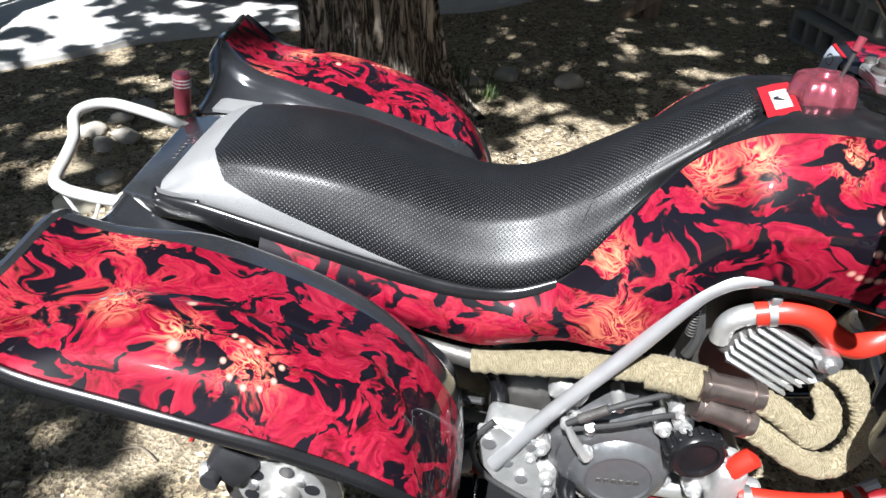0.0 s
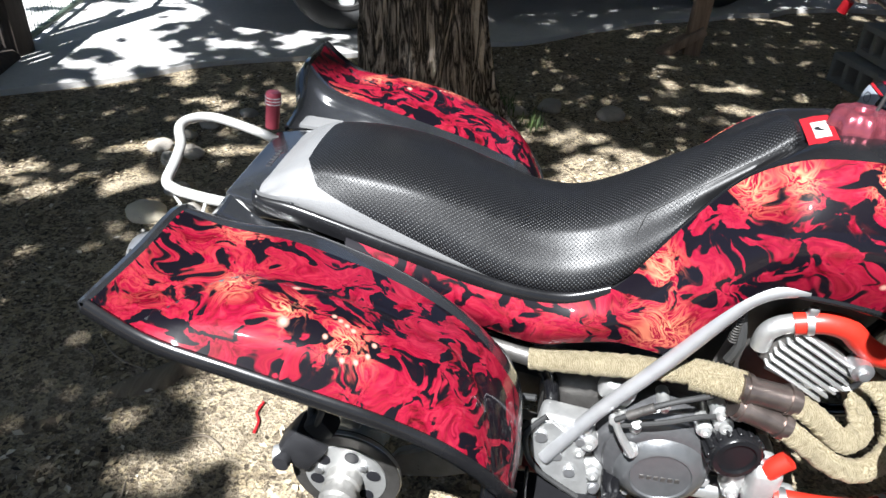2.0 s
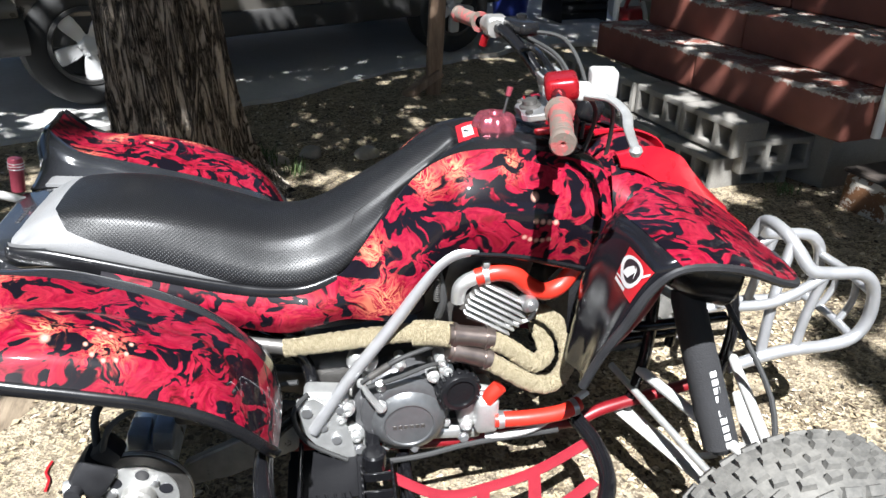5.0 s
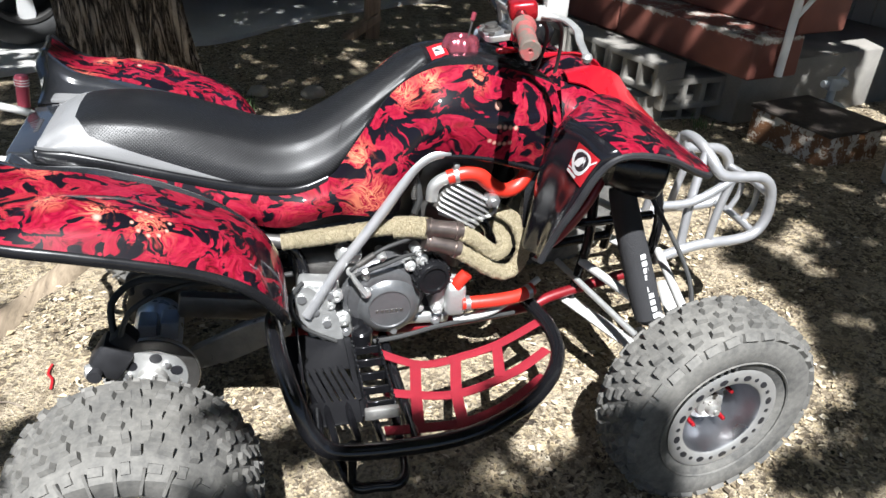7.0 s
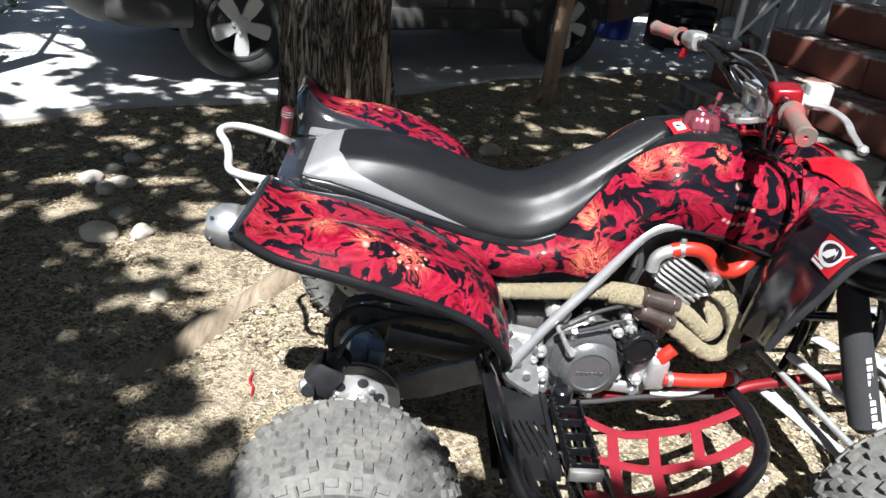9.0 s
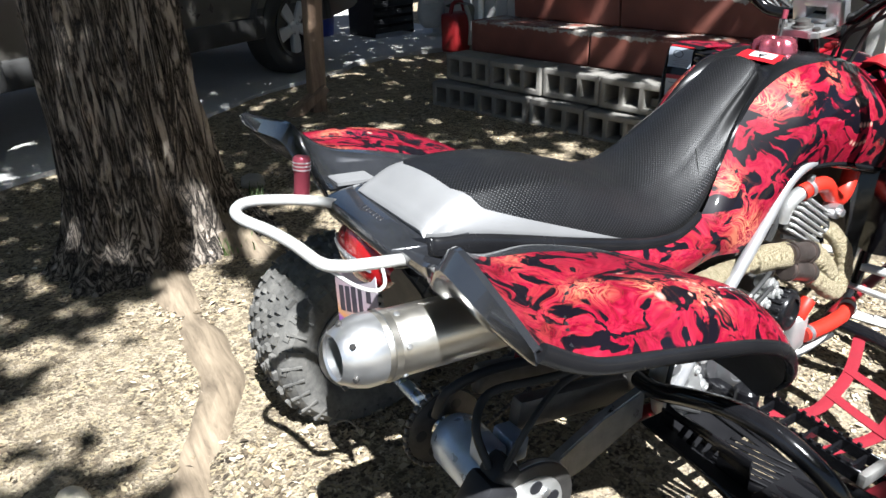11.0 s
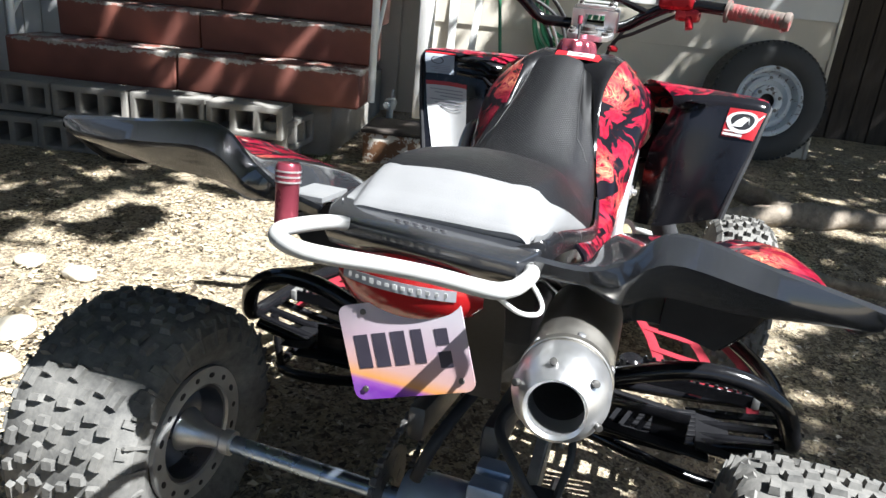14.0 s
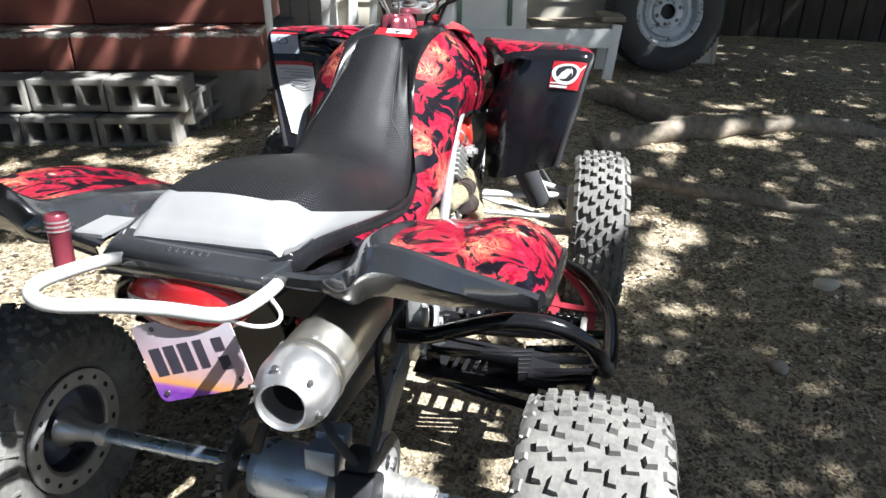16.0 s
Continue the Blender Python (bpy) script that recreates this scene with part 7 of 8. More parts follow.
    o = [(sy * (0.078 - 0.012 + 0.012 * math.cos(a)), sz * (0.060 - 0.012 + 0.012 * math.sin(a))) for sy, sz, a in [(1, 1, k * math.pi / 8) for k in range(5)] + [(-1, 1, (4 - k) * math.pi / 8) for k in range(5)] + [(-1, -1, k * math.pi / 8) for k in range(5)] + [(1, -1, (4 - k) * math.pi / 8) for k in range(5)]]
    prism(bm, o, -0.0008, 0.0008, pm @ Matrix.Rotation(radians(90), 4, "Z"))
    pl = part("plate", bm, m.m, BIKE, "small licence plate with a sunset print and bars")
    for y0, w in ((0.064, 0.018), (0.040, 0.018), (0.016, 0.018), (-0.010, 0.014)):
        plate_piece("character_bar", y0, y0 - w, -0.020, 0.022, -0.0011, GREY_CHAR, pl, 0.0)
    for z0 in (0.020, -0.008):
        plate_piece("character_bar", -0.040, -0.056, z0 - 0.02, z0, -0.0011, GREY_CHAR, pl)
    plate_piece("tab", -0.030, -0.056, 0.040, 0.056, -0.0011, simple("yellow_tab_print", (0.50, 0.52, 0.10), 0.4), pl)
    for y0, z0 in ((0.045, 0.050), (-0.045, 0.050), (0.062, -0.046), (-0.062, -0.046)):
        bm = B()
        lathe(bm, [(0, 0.0022), (0.0035, 0.0018), (0.004, 0)], 10, pm @ Matrix.Translation((-0.0008, y0, z0)) @ Matrix.Rotation(radians(-90), 4, "Y"))
        part("plate_bolt", bm, STEEL_DARK, pl)
    # exhaust: stainless sleeve, machined end cap
    ax = Vector((-0.334, -0.193, 0.645))
    d = Vector((0.965, 0.02, -0.09)).normalized()
    em = AX(*ax, d)
    bm = B()
    lathe(bm, [(0.0462, 0.055), (0.0478, 0.057), (0.0478, 0.29), (0.040, 0.32), (0.024, 0.34), (0.020, 0.40)], 48, em)
    ex = part("muffler", bm, STAINLESS, BIKE, "brushed stainless exhaust muffler")
    bm = B()
    lathe(bm, [(0.028, 0.035), (0.0275, 0.0), (0.031, -0.003), (0.036, 0.002), (0.046, 0.022), (0.0495, 0.036), (0.0495, 0.055), (0.046, 0.058)], 48, em)
    part("end_cap", bm, POLISHED, ex, "bright machined end cap")
    bm = B()
    lathe(bm, [(0.0282, 0.004), (0.0282, 0.12), (0, 0.12)], 32, em)
    part("bore", bm, STEEL_DARK, ex)
    bm = B()
    lathe(bm, [(0.0485, 0.064), (0.050, 0.065), (0.050, 0.075), (0.0485, 0.076)], 48, em)
    part("band", bm, STAINLESS, ex)
    for k in range(6):
        a = k * math.tau / 6 + 0.3
        bm = B()
        lathe(bm, [(0, 0.0055), (0.0038, 0.005), (0.0042, 0)], 10, em @ Matrix.Rotation(a, 4, "Z") @ Matrix.Translation((0.0425, 0, 0.012)) @ Matrix.Rotation(radians(145), 4, "Y"))
        part("rivet", bm, STEEL_DARK, ex)
        bm = B()
        lathe(bm, [(0, 0.003), (0.004, 0.002), (0.0048, 0)], 10, em @ Matrix.Rotation(a + 0.4, 4, "Z") @ Matrix.Translation((0.0478, 0, 0.085)) @ Matrix.Rotation(radians(90), 4, "Y"))
        part("rivet", bm, POLISHED, ex)
    # subframe, swingarm, axle
    for s in (-1, 1):
        bm = B()
        tube(bm, [(-0.13, s * 0.085, 0.69), (-0.05, s * 0.10, 0.66), (0.15, s * 0.10, 0.58), (0.33, s * 0.12, 0.46), (0.34, s * 0.14, 0.33)], 0.014, 10, 6)
        part("subframe_tube", bm, BLACK_STEEL, BIKE)
        bm = B()
        box(bm, 0.30, 0.035, 0.065, Matrix.Translation((0.20, s * 0.065 + 0.0, 0.285)) @ Matrix.Rotation(radians(10), 4, "Y"), 0.012, 2)
        part("swingarm_leg", bm, STEEL_DARK, BIKE, "grey alloy swingarm leg")
    bm = B()
    rod(bm, (-0.01, -0.52, 0.195), (-0.01, 0.52, 0.218), 0.016, 20)
    axle = part("rear_axle", bm, simple("blued_steel_shaft", (0.34, 0.40, 0.50), 0.25, 0.9, 0.2, 20), BIKE, "blued steel rear axle")
    for s in (-1, 1):
        bm = B()
        lathe(bm, [(0.016, 0.375), (0.022, 0.378), (0.022, 0.395), (0.017, 0.40), (0.019, 0.42), (0.024, 0.445), (0.036, 0.465), (0.04, 0.475)], 24, AX(-0.01, 0, 0.207, (0, s, 0.022 * s)))
        part("axle_hub", bm, POLISHED, axle)
    bm = B()
    lathe(bm, [(0.02, -0.105), (0.05, -0.10), (0.058, -0.08), (0.058, 0.035), (0.05, 0.055), (0.02, 0.06)], 32, AX(-0.01, 0, 0.207, (0, 1, 0.022)))
    part("bearing_carrier", bm, simple("blue_grey_carrier_alloy", (0.46, 0.53, 0.64), 0.3, 0.6, 0.3, 20, 0.2), axle, "blue-grey axle bearing carrier")
    def ring_disc(nm, mt, y, r, holes, hr, hole_r, th, lb=""):
        bm = B()
        seg = 72
        lathe(bm, [(0.03, -th / 2), (hole_r - hr * 1.3, -th / 2), (r, -th / 2), (r, th / 2), (hole_r - hr * 1.3, th / 2), (0.03, th / 2), (0.03, -th / 2)], seg, AX(-0.01, y, 0.207, (0, 1, 0.022)))
        ob = part(nm, bm, mt, axle, lb)
        for k in range(holes):
            a = k * math.tau / holes
            bm = B()
            lathe(bm, [(0, th / 2 + 0.0008), (hr, th / 2 + 0.0008), (hr * 0.9, -th / 2 - 0.0008), (0, -th / 2 - 0.0008)], 14, AX(-0.01, y, 0.207, (0, 1, 0.022)) @ Matrix.Rotation(a, 4, "Z") @ Matrix.Translation((hole_r, 0, 0)))
            part("hole", bm, BLACK_PRINT, ob)
        return ob
    dm = AX(-0.01, -0.178, 0.203, (0, -1, -0.022))
    bm = B()
    lathe(bm, [(0.078, -0.004), (0.102, -0.004), (0.1035, -0.002), (0.1035, 0.012), (0.102, 0.014), (0.078, 0.014), (0.078, -0.004)], 72, dm)
    rotor = part("brake_disc", bm, STEEL_DARK, axle, "dark steel brake disc with a bright drilled centre")
    bm = B()
    lathe(bm, [(0.1036, 0.0), (0.1045, 0.001), (0.1045, 0.009), (0.1036, 0.010)], 72, dm)
    part("disc_rim", bm, POLISHED, rotor, "bright worn disc rim")
    bm = B()
    lathe(bm, [(0.079, 0.004), (0.077, 0.016), (0.034, 0.018), (0.030, 0.020)], 60, dm)
    part("disc_centre", bm, ALU, rotor, "cast alloy disc centre")
    for k in range(6):
        bm = B()
        lathe(bm, [(0, 0.0186), (0.0135, 0.0182), (0.0135, 0.015)], 18, dm @ Matrix.Rotation(k * math.tau / 6 + 0.26, 4, "Z") @ Matrix.Translation((0.056, 0, 0)))
        part("hole", bm, BLACK_PRINT, rotor)
        if k % 2 == 0:
            bm = B()
            lathe(bm, [(0.0085, 0.016), (0.0085, 0.023), (0.004, 0.0245), (0, 0.0245)], 12, dm @ Matrix.Rotation(k * math.tau / 6 + 0.78, 4, "Z") @ Matrix.Translation((0.050, 0, 0)))
            part("bolt", bm, POLISHED, rotor)
    bm = B()
    lathe(bm, [(0.034, 0.016), (0.034, 0.040), (0.030, 0.044), (0.030, 0.055), (0.034, 0.058), (0.034, 0.075), (0.028, 0.080), (0.024, 0.11), (0.017, 0.115)], 28, dm)
    part("axle_nut", bm, ALU_DIRTY, axle, "weathered alloy axle nut")
    ring_disc("sprocket", STEEL_DARK, 0.085, 0.085, 6, 0.014, 0.055, 0.005, "dark steel sprocket")
    bm = B()
    box(bm, 0.075, 0.070, 0.085, Matrix.Translation((-0.088, -0.175, 0.262)) @ Matrix.Rotation(radians(35), 4, "Y"), 0.014, 2)
    box(bm, 0.05, 0.05, 0.05, Matrix.Translation((-0.055, -0.172, 0.308)) @ Matrix.Rotation(radians(55), 4, "Y"), 0.012, 2)
    rod(bm, (-0.115, -0.16, 0.245), (-0.122, -0.225, 0.245), 0.016)
    part("brake_caliper", bm, PLASTIC_DULL, axle, "grimy black brake caliper")
    bm = B()
    lathe(bm, [(0, 0), (0.016, 0.0), (0.018, 0.006), (0.014, 0.016), (0, 0.018)], 16, AX(-0.128, -0.20, 0.245, (-1, -0.3, 0.2)))
    part("caliper_bleed", bm, ALU, axle)
    for x0 in (-0.02, 0.03):
        bm = B()
        box(bm, 0.042, 0.06, 0.05, Matrix.Translation((x0, -0.085, 0.268)) @ Matrix.Rotation(radians(8), 4, "Y"), 0.006, 2)
        part("carrier_clamp", bm, simple("blue_grey_clamp_alloy", (0.30, 0.36, 0.46), 0.35, 0.6, 0.3, 20, 0.2), axle, "blue-grey carrier clamp block")
    bm = B()
    tube(bm, [(-0.075, -0.17, 0.32), (-0.075, -0.13, 0.375), (-0.02, -0.09, 0.40), (0.08, -0.10, 0.395), (0.20, -0.12, 0.39)], 0.008, 10, 7)
    part("brake_line", bm, RUBBER, axle)
    bm = B()
    tube(bm, [(-0.065, 0.02, 0.30), (-0.05, 0.0, 0.36), (0.02, -0.02, 0.39), (0.12, -0.03, 0.385)], 0.010, 10, 7)
    part("chain_guide", bm, PLASTIC_DULL, axle)
    bm = B()
    o = [(0.035, 0.165), (0.08, 0.235), (0.20, 0.285), (0.31, 0.315), (0.31, 0.245), (0.16, 0.185)]
    prism(bm, o, -0.150, -0.128)
    bmesh.ops.bevel(bm, geom=bm.edges[:], offset=0.004, segments=2, affect="EDGES")
    part("swingarm_cheek", bm, ALU_DIRTY, BIKE, "grey alloy swingarm cheek")
    for up in (1, -1):
        for k in range(34):
            t = k / 33
            bm = B()
            box(bm, 0.011, 0.008 if k % 2 else 0.012, 0.010, Matrix.Translation((-0.01 + 0.36 * t, 0.085, 0.209 + up * (0.088 - 0.05 * t) + 0.10 * t)) @ Matrix.Rotation(radians(-14), 4, "Y"), 0.002, 1)
            part("chain_link", bm, STEEL_DARK, axle)
    for k in range(18):
        a = math.pi / 2 + k * math.pi / 17
        bm = B()
        box(bm, 0.014, 0.008 if k % 2 else 0.012, 0.010, Matrix.Translation((-0.01 + 0.09 * math.cos(a), 0.085, 0.209 + 0.09 * math.sin(a))) @ Matrix.Rotation(-a - math.pi / 2, 4, "Y"), 0.002, 1)
        part("chain_link", bm, STEEL_DARK, axle)
    # rear shock
    bm = B()
    tube(bm, [(0.14 + 0.0009 * k + 0.03 * math.cos(k * 0.7), 0.03 * math.sin(k * 0.7), 0.36 + 0.0024 * k) for k in range(70)], 0.0055, 6, 1)
    part("shock_spring", bm, ANOD_RED, BIKE)
    # dark undertray and rear splash guard
    bm = B()
    sheet(bm, fair([[(-0.185, y, 0.70), (-0.14, y, 0.62), (-0.11, y, 0.50)] for y in (-0.10, -0.05, 0, 0.05, 0.10)], 3, 5), 0.004)
    part("splash_guard", bm, PLASTIC_DULL, BIKE)
    bm = B()
    tube(bm, [(-0.06, -0.19, 0.32), (-0.02, -0.20, 0.40), (0.08, -0.16, 0.42), (0.2, -0.13, 0.40), (0.32, -0.15, 0.42)], 0.006, 8, 7)
    part("brake_hose", bm, RUBBER, BIKE)


def build_engine():
    bm = B()
    box(bm, 0.40, 0.24, 0.22, Matrix.Translation((0.53, 0.0, 0.34)), 0.04, 3)
    box(bm, 0.18, 0.20, 0.30, Matrix.Translation((0.69, 0.0, 0.52)) @ Matrix.Rotation(radians(14), 4, "Y"), 0.02, 2)
    eng = part("engine_block", bm, STEEL_DARK, BIKE, "dark oily cast engine block")
    cm = AX(0.528, -0.12, 0.345, (0, -1, 0))
    bm = B()
    lathe(bm, [(0.105, 0.0), (0.105, 0.035), (0.098, 0.048), (0.088, 0.053), (0.086, 0.060), (0.075, 0.066), (0.060, 0.067), (0, 0.067)], 48, cm)
    part("clutch_cover", bm, ENGINE, eng, "dark grey round clutch cover")
    bm = B()
    lathe(bm, [(0.078, 0.060), (0.076, 0.066), (0.056, 0.080), (0.051, 0.081), (0.049, 0.078), (0, 0.078)], 48, Matrix.Translation((0.010, 0, -0.018)) @ cm)
    part("cover_cap", bm, simple("polished_grey_cover_cap", (0.115, 0.118, 0.122), 0.34, 0.5, 0.14, 60, 0.08), eng, "smooth lighter cover cap")
    bm = B()
    for i in range(6):
        box(bm, 0.0085, 0.0015, 0.010, Matrix.Translation((0.509 + 0.0115 * i, -0.1985, 0.322)), 0.001, 1)
    part("embossed_bars", bm, STEEL_DARK, eng)
    for k in range(9):
        a = k * math.tau / 9 + 0.2
        bm = B()
        lathe(bm, [(0.011, 0.0), (0.011, 0.044), (0.0065, 0.045), (0.0065, 0.051), (0, 0.052)], 10, cm @ Matrix.Translation((0.104 * math.cos(a), 0.104 * math.sin(a), 0)))
        part("cover_bolt", bm, ALU, eng)
    bm = B()
    lathe(bm, [(0.042, 0.0), (0.042, 0.055), (0.038, 0.060), (0.03, 0.061), (0.029, 0.056), (0, 0.056)], 32, AX(0.632, -0.155, 0.405, (0.15, -1, 0.05)))
    of = part("oil_filter", bm, PLASTIC, eng, "black finned oil filter housing")
    bm = B()
    for k in range(16):
        box(bm, 0.006, 0.05, 0.008, AX(0.632, -0.155, 0.405, (0.15, -1, 0.05)) @ Matrix.Rotation(k * math.tau / 16, 4, "Z") @ Matrix.Translation((0.043, 0, 0.028)) @ Matrix.Rotation(radians(90), 4, "X"), 0.001, 1)
    tagged(part("filter_ribs", bm, PLASTIC, eng), kind="stuff")
    bm = B()
    lathe(bm, [(0.010, 0), (0.010, 0.02), (0.006, 0.024), (0.006, 0.040), (0.008, 0.042), (0.008, 0.050), (0, 0.052)], 16, AX(0.485, -0.175, 0.405, (-0.1, -0.6, 0.8)))
    part("dipstick", bm, ALU, eng)
    # left-behind castings: sprocket cover, lugs, lower cases
    for x, y, z, sx, sy, sz, r in ((0.37, -0.16, 0.36, 0.09, 0.05, 0.10, 8), (0.40, -0.15, 0.27, 0.11, 0.05, 0.07, -12), (0.60, -0.14, 0.26, 0.20, 0.04, 0.035, 4), (0.68, -0.15, 0.34, 0.06, 0.06, 0.10, 10), (0.45, -0.14, 0.455, 0.06, 0.04, 0.04, 25), (0.73, -0.14, 0.28, 0.10, 0.03, 0.02, 5)):
        bm = B()
        box(bm, sx, sy, sz, Matrix.Translation((x, y, z)) @ Matrix.Rotation(radians(r), 4, "Y"), 0.012, 3)
        part("casting", bm, ALU, eng)
    for x, z, q in ((0.335, 0.375, 0.011), (0.365, 0.335, 0.009), (0.40, 0.375, 0.008), (0.39, 0.30, 0.010), (0.435, 0.265, 0.008), (0.69, 0.375, 0.010), (0.70, 0.315, 0.012), (0.55, 0.255, 0.007), (0.655, 0.27, 0.008)):
        bm = B()
        lathe(bm, [(q * 1.5, 0), (q * 1.5, 0.004), (q, 0.005), (q, 0.012), (0, 0.013)], 12, AX(x, -0.183, z, (0, -1, 0)))
        part("bolt", bm, POLISHED, eng)
    # clutch arm with its cable, return spring, extra lugs
    bm = B()
    tube(bm, [(0.445, -0.203, 0.445), (0.459, -0.206, 0.416), (0.481, -0.206, 0.380)], lambda t: 0.0075 + 0.0035 * t, 10, 5, flat=0.7)
    lathe(bm, [(0.012, 0), (0.012, 0.012), (0.006, 0.014), (0.006, 0.02), (0, 0.021)], 12, AX(0.481, -0.193, 0.380, (0, -1, 0.1)))
    lathe(bm, [(0.009, 0), (0.009, 0.010), (0, 0.012)], 10, AX(0.445, -0.198, 0.445, (0, -1, 0.1)))
    part("clutch_arm", bm, ALU, eng, "cast alloy clutch arm")
    bm = B()
    tube(bm, [(0.445, -0.208, 0.450), (0.485, -0.21, 0.480), (0.525, -0.208, 0.502), (0.578, -0.19, 0.508), (0.64, -0.15, 0.50)], 0.0048, 10, 7)
    part("clutch_cable", bm, RUBBER, eng)
    bm = B()
    rod(bm, (0.462, -0.209, 0.463), (0.500, -0.210, 0.489), 0.0075)
    part("cable_boot", bm, STEEL_DARK, eng)
    bm = B()
    tube(bm, [(0.598 + 0.0065 * math.cos(k * 1.26), -0.160 + 0.0065 * math.sin(k * 1.26), 0.647 - 0.050 * k / 50) for k in range(51)], 0.0014, 5, 2)
    part("return_spring", bm, STEEL_DARK, eng, "small coiled return spring")
    for x, y, z, q in ((0.606, -0.180, 0.470, 0.009), (0.615, -0.185, 0.450, 0.010), (0.589, -0.180, 0.432, 0.009), (0.66, -0.18, 0.300, 0.009), (0.414, -0.180, 0.367, 0.011), (0.400, -0.180, 0.345, 0.009), (0.43, -0.18, 0.295, 0.009)):
        bm = B()
        lathe(bm, [(q * 1.5, -0.03), (q * 1.5, 0.004), (q, 0.006), (q, 0.013), (q * 0.5, 0.014), (q * 0.5, 0.010), (0, 0.010)], 12, AX(x, y, z, (0.08, -1, 0.12)))
        part("casting_lug", bm, ALU, eng)
    # finned head cover
    hm = Matrix.Translation((0.715, -0.150, 0.575)) @ Matrix.Rotation(radians(32), 4, "Y")
    bm = B()
    box(bm, 0.135, 0.03, 0.085, hm, 0.01, 2)
    part("head_cover", bm, STEEL_DARK, eng)
    for i in range(7):
        bm = B()
        box(bm, 0.128 - 0.006 * abs(i - 3), 0.045, 0.0055, hm @ Matrix.Translation((0, -0.006, -0.036 + 0.012 * i)), 0.002, 1)
        part("fin", bm, ALU, eng, "bright cast cooling fin")
    bm = B()
    lathe(bm, [(0.016, 0), (0.016, 0.03), (0.008, 0.032), (0.008, 0.04), (0, 0.041)], 14, hm @ Matrix.Translation((0.045, -0.01, 0.045)) @ Matrix.Rotation(radians(90), 4, "X"))
    part("cover_bolt", bm, POLISHED, eng)
    # headers wrapped in tape, with bare joints
    def wrapped(pts, r=0.0195):
        bm = B()
        n = len(spline(pts, 10))
        tube(bm, pts, lambda t: r + 0.0022 * ((t * n * 0.62) % 1.0) + 0.0008 * math.sin(t * 91), 16, 26)
        return part("wrapped_header", bm, WRAP, BIKE, "exhaust header bound in tan heat wrap")
    wrapped([(0.30, -0.150, 0.506), (0.40, -0.155, 0.514), (0.50, -0.162, 0.527), (0.56, -0.170, 0.533)], 0.0185)
    wrapped([(0.55, -0.168, 0.530), (0.59, -0.178, 0.533), (0.625, -0.188, 0.532)], 0.025)
    h1 = wrapped([(0.70, -0.190, 0.517), (0.735, -0.192, 0.498), (0.775, -0.188, 0.462), (0.80, -0.18, 0.445), (0.83, -0.15, 0.45), (0.82, -0.10, 0.49)], 0.0175)
    h2 = wrapped([(0.695, -0.200, 0.475), (0.735, -0.20, 0.447), (0.79, -0.198, 0.408), (0.835, -0.19, 0.398), (0.865, -0.18, 0.43), (0.868, -0.165, 0.475), (0.845, -0.14, 0.515), (0.80, -0.10, 0.53)], 0.0175)
    for a, b in (((0.615, -0.195, 0.540), (0.705, -0.190, 0.520)), ((0.615, -0.198, 0.508), (0.70, -0.200, 0.478))):
        bm = B()
        rod(bm, a, b, 0.0205, 20)
        A, D = Vector(a), (Vector(b) - Vector(a)).normalized()
        for t in (0.012, 0.078):
            lathe(bm, [(0.0205, -0.004), (0.024, -0.004), (0.024, 0.004), (0.0205, 0.004)], 20, AX(*(A + D * t), D))
        part("header_joint", bm, HEADER, BIKE, "heat-tinted bare header joint")
    bm = B()
    tube(bm, [(0.31, -0.150, 0.506), (0.22, -0.14, 0.52), (0.10, -0.16, 0.56), (0.02, -0.182, 0.605)], 0.017, 14, 6)
    part("link_pipe", bm, STEEL_DARK, BIKE)
    # frame: silver side tube, footrest brackets, black main rails
    for s in (1, -1):
        bm = B()
        tube(bm, [(0.345, s * -0.190, 0.325), (0.42, s * -0.186, 0.442), (0.515, s * -0.182, 0.568), (0.575, s * -0.181, 0.657), (0.60, s * -0.181, 0.689), (0.63, s * -0.181, 0.708), (0.67, s * -0.177, 0.713)], 0.0122, 14, 7)
        part("frame_tube", bm, SILVER, BIKE, "silver painted frame tube")
        bm = B()
        tube(bm, [(0.69, s * -0.178, 0.712), (0.79, s * -0.175, 0.685), (0.92, s * -0.165, 0.645)], 0.011, 10, 6)
        part("frame_tube", bm, BLACK_STEEL, BIKE)
        bm = B()
        tube(bm, [(0.30, s * -0.12, 0.23), (0.60, s * -0.13, 0.215), (0.90, s * -0.13, 0.235), (1.0, s * -0.12, 0.26), (1.25, s * -0.10, 0.30)], 0.014, 10, 6)
        tube(bm, [(0.92, s * -0.13, 0.40), (0.97, s * -0.15, 0.46), (1.03, s * -0.15, 0.54), (1.08, s * -0.13, 0.62)], 0.014, 10, 6)
        part("frame_rail", bm, RED_TUBE if s == 1 else BLACK_STEEL, BIKE)
        bm = B()
        o = [(0.315, 0.40), (0.35, 0.41), (0.40, 0.37), (0.42, 0.30), (0.43, 0.24), (0.40, 0.225), (0.36, 0.27), (0.325, 0.32)]
        prism(bm, o, s * -0.176, s * -0.190)
        bmesh.ops.bevel(bm, geom=bm.edges[:], offset=0.003, segments=2, affect="EDGES")
        part("footrest_bracket", bm, ALU, BIKE, "cast alloy frame bracket")
    # coolant hoses
    def hose(pts, r, mt, nm="coolant_hose", lb="red silicone coolant hose"):
        bm = B()
        tube(bm, pts, r, 16, 8)
        return part(nm, bm, mt, BIKE, lb)
    h = hose([(0.672, -0.165, 0.645), (0.71, -0.168, 0.655), (0.745, -0.168, 0.648), (0.775, -0.166, 0.622), (0.81, -0.162, 0.602), (0.845, -0.155, 0.610), (0.875, -0.145, 0.645)], 0.0175, HOSE_RED)
    bm = B()
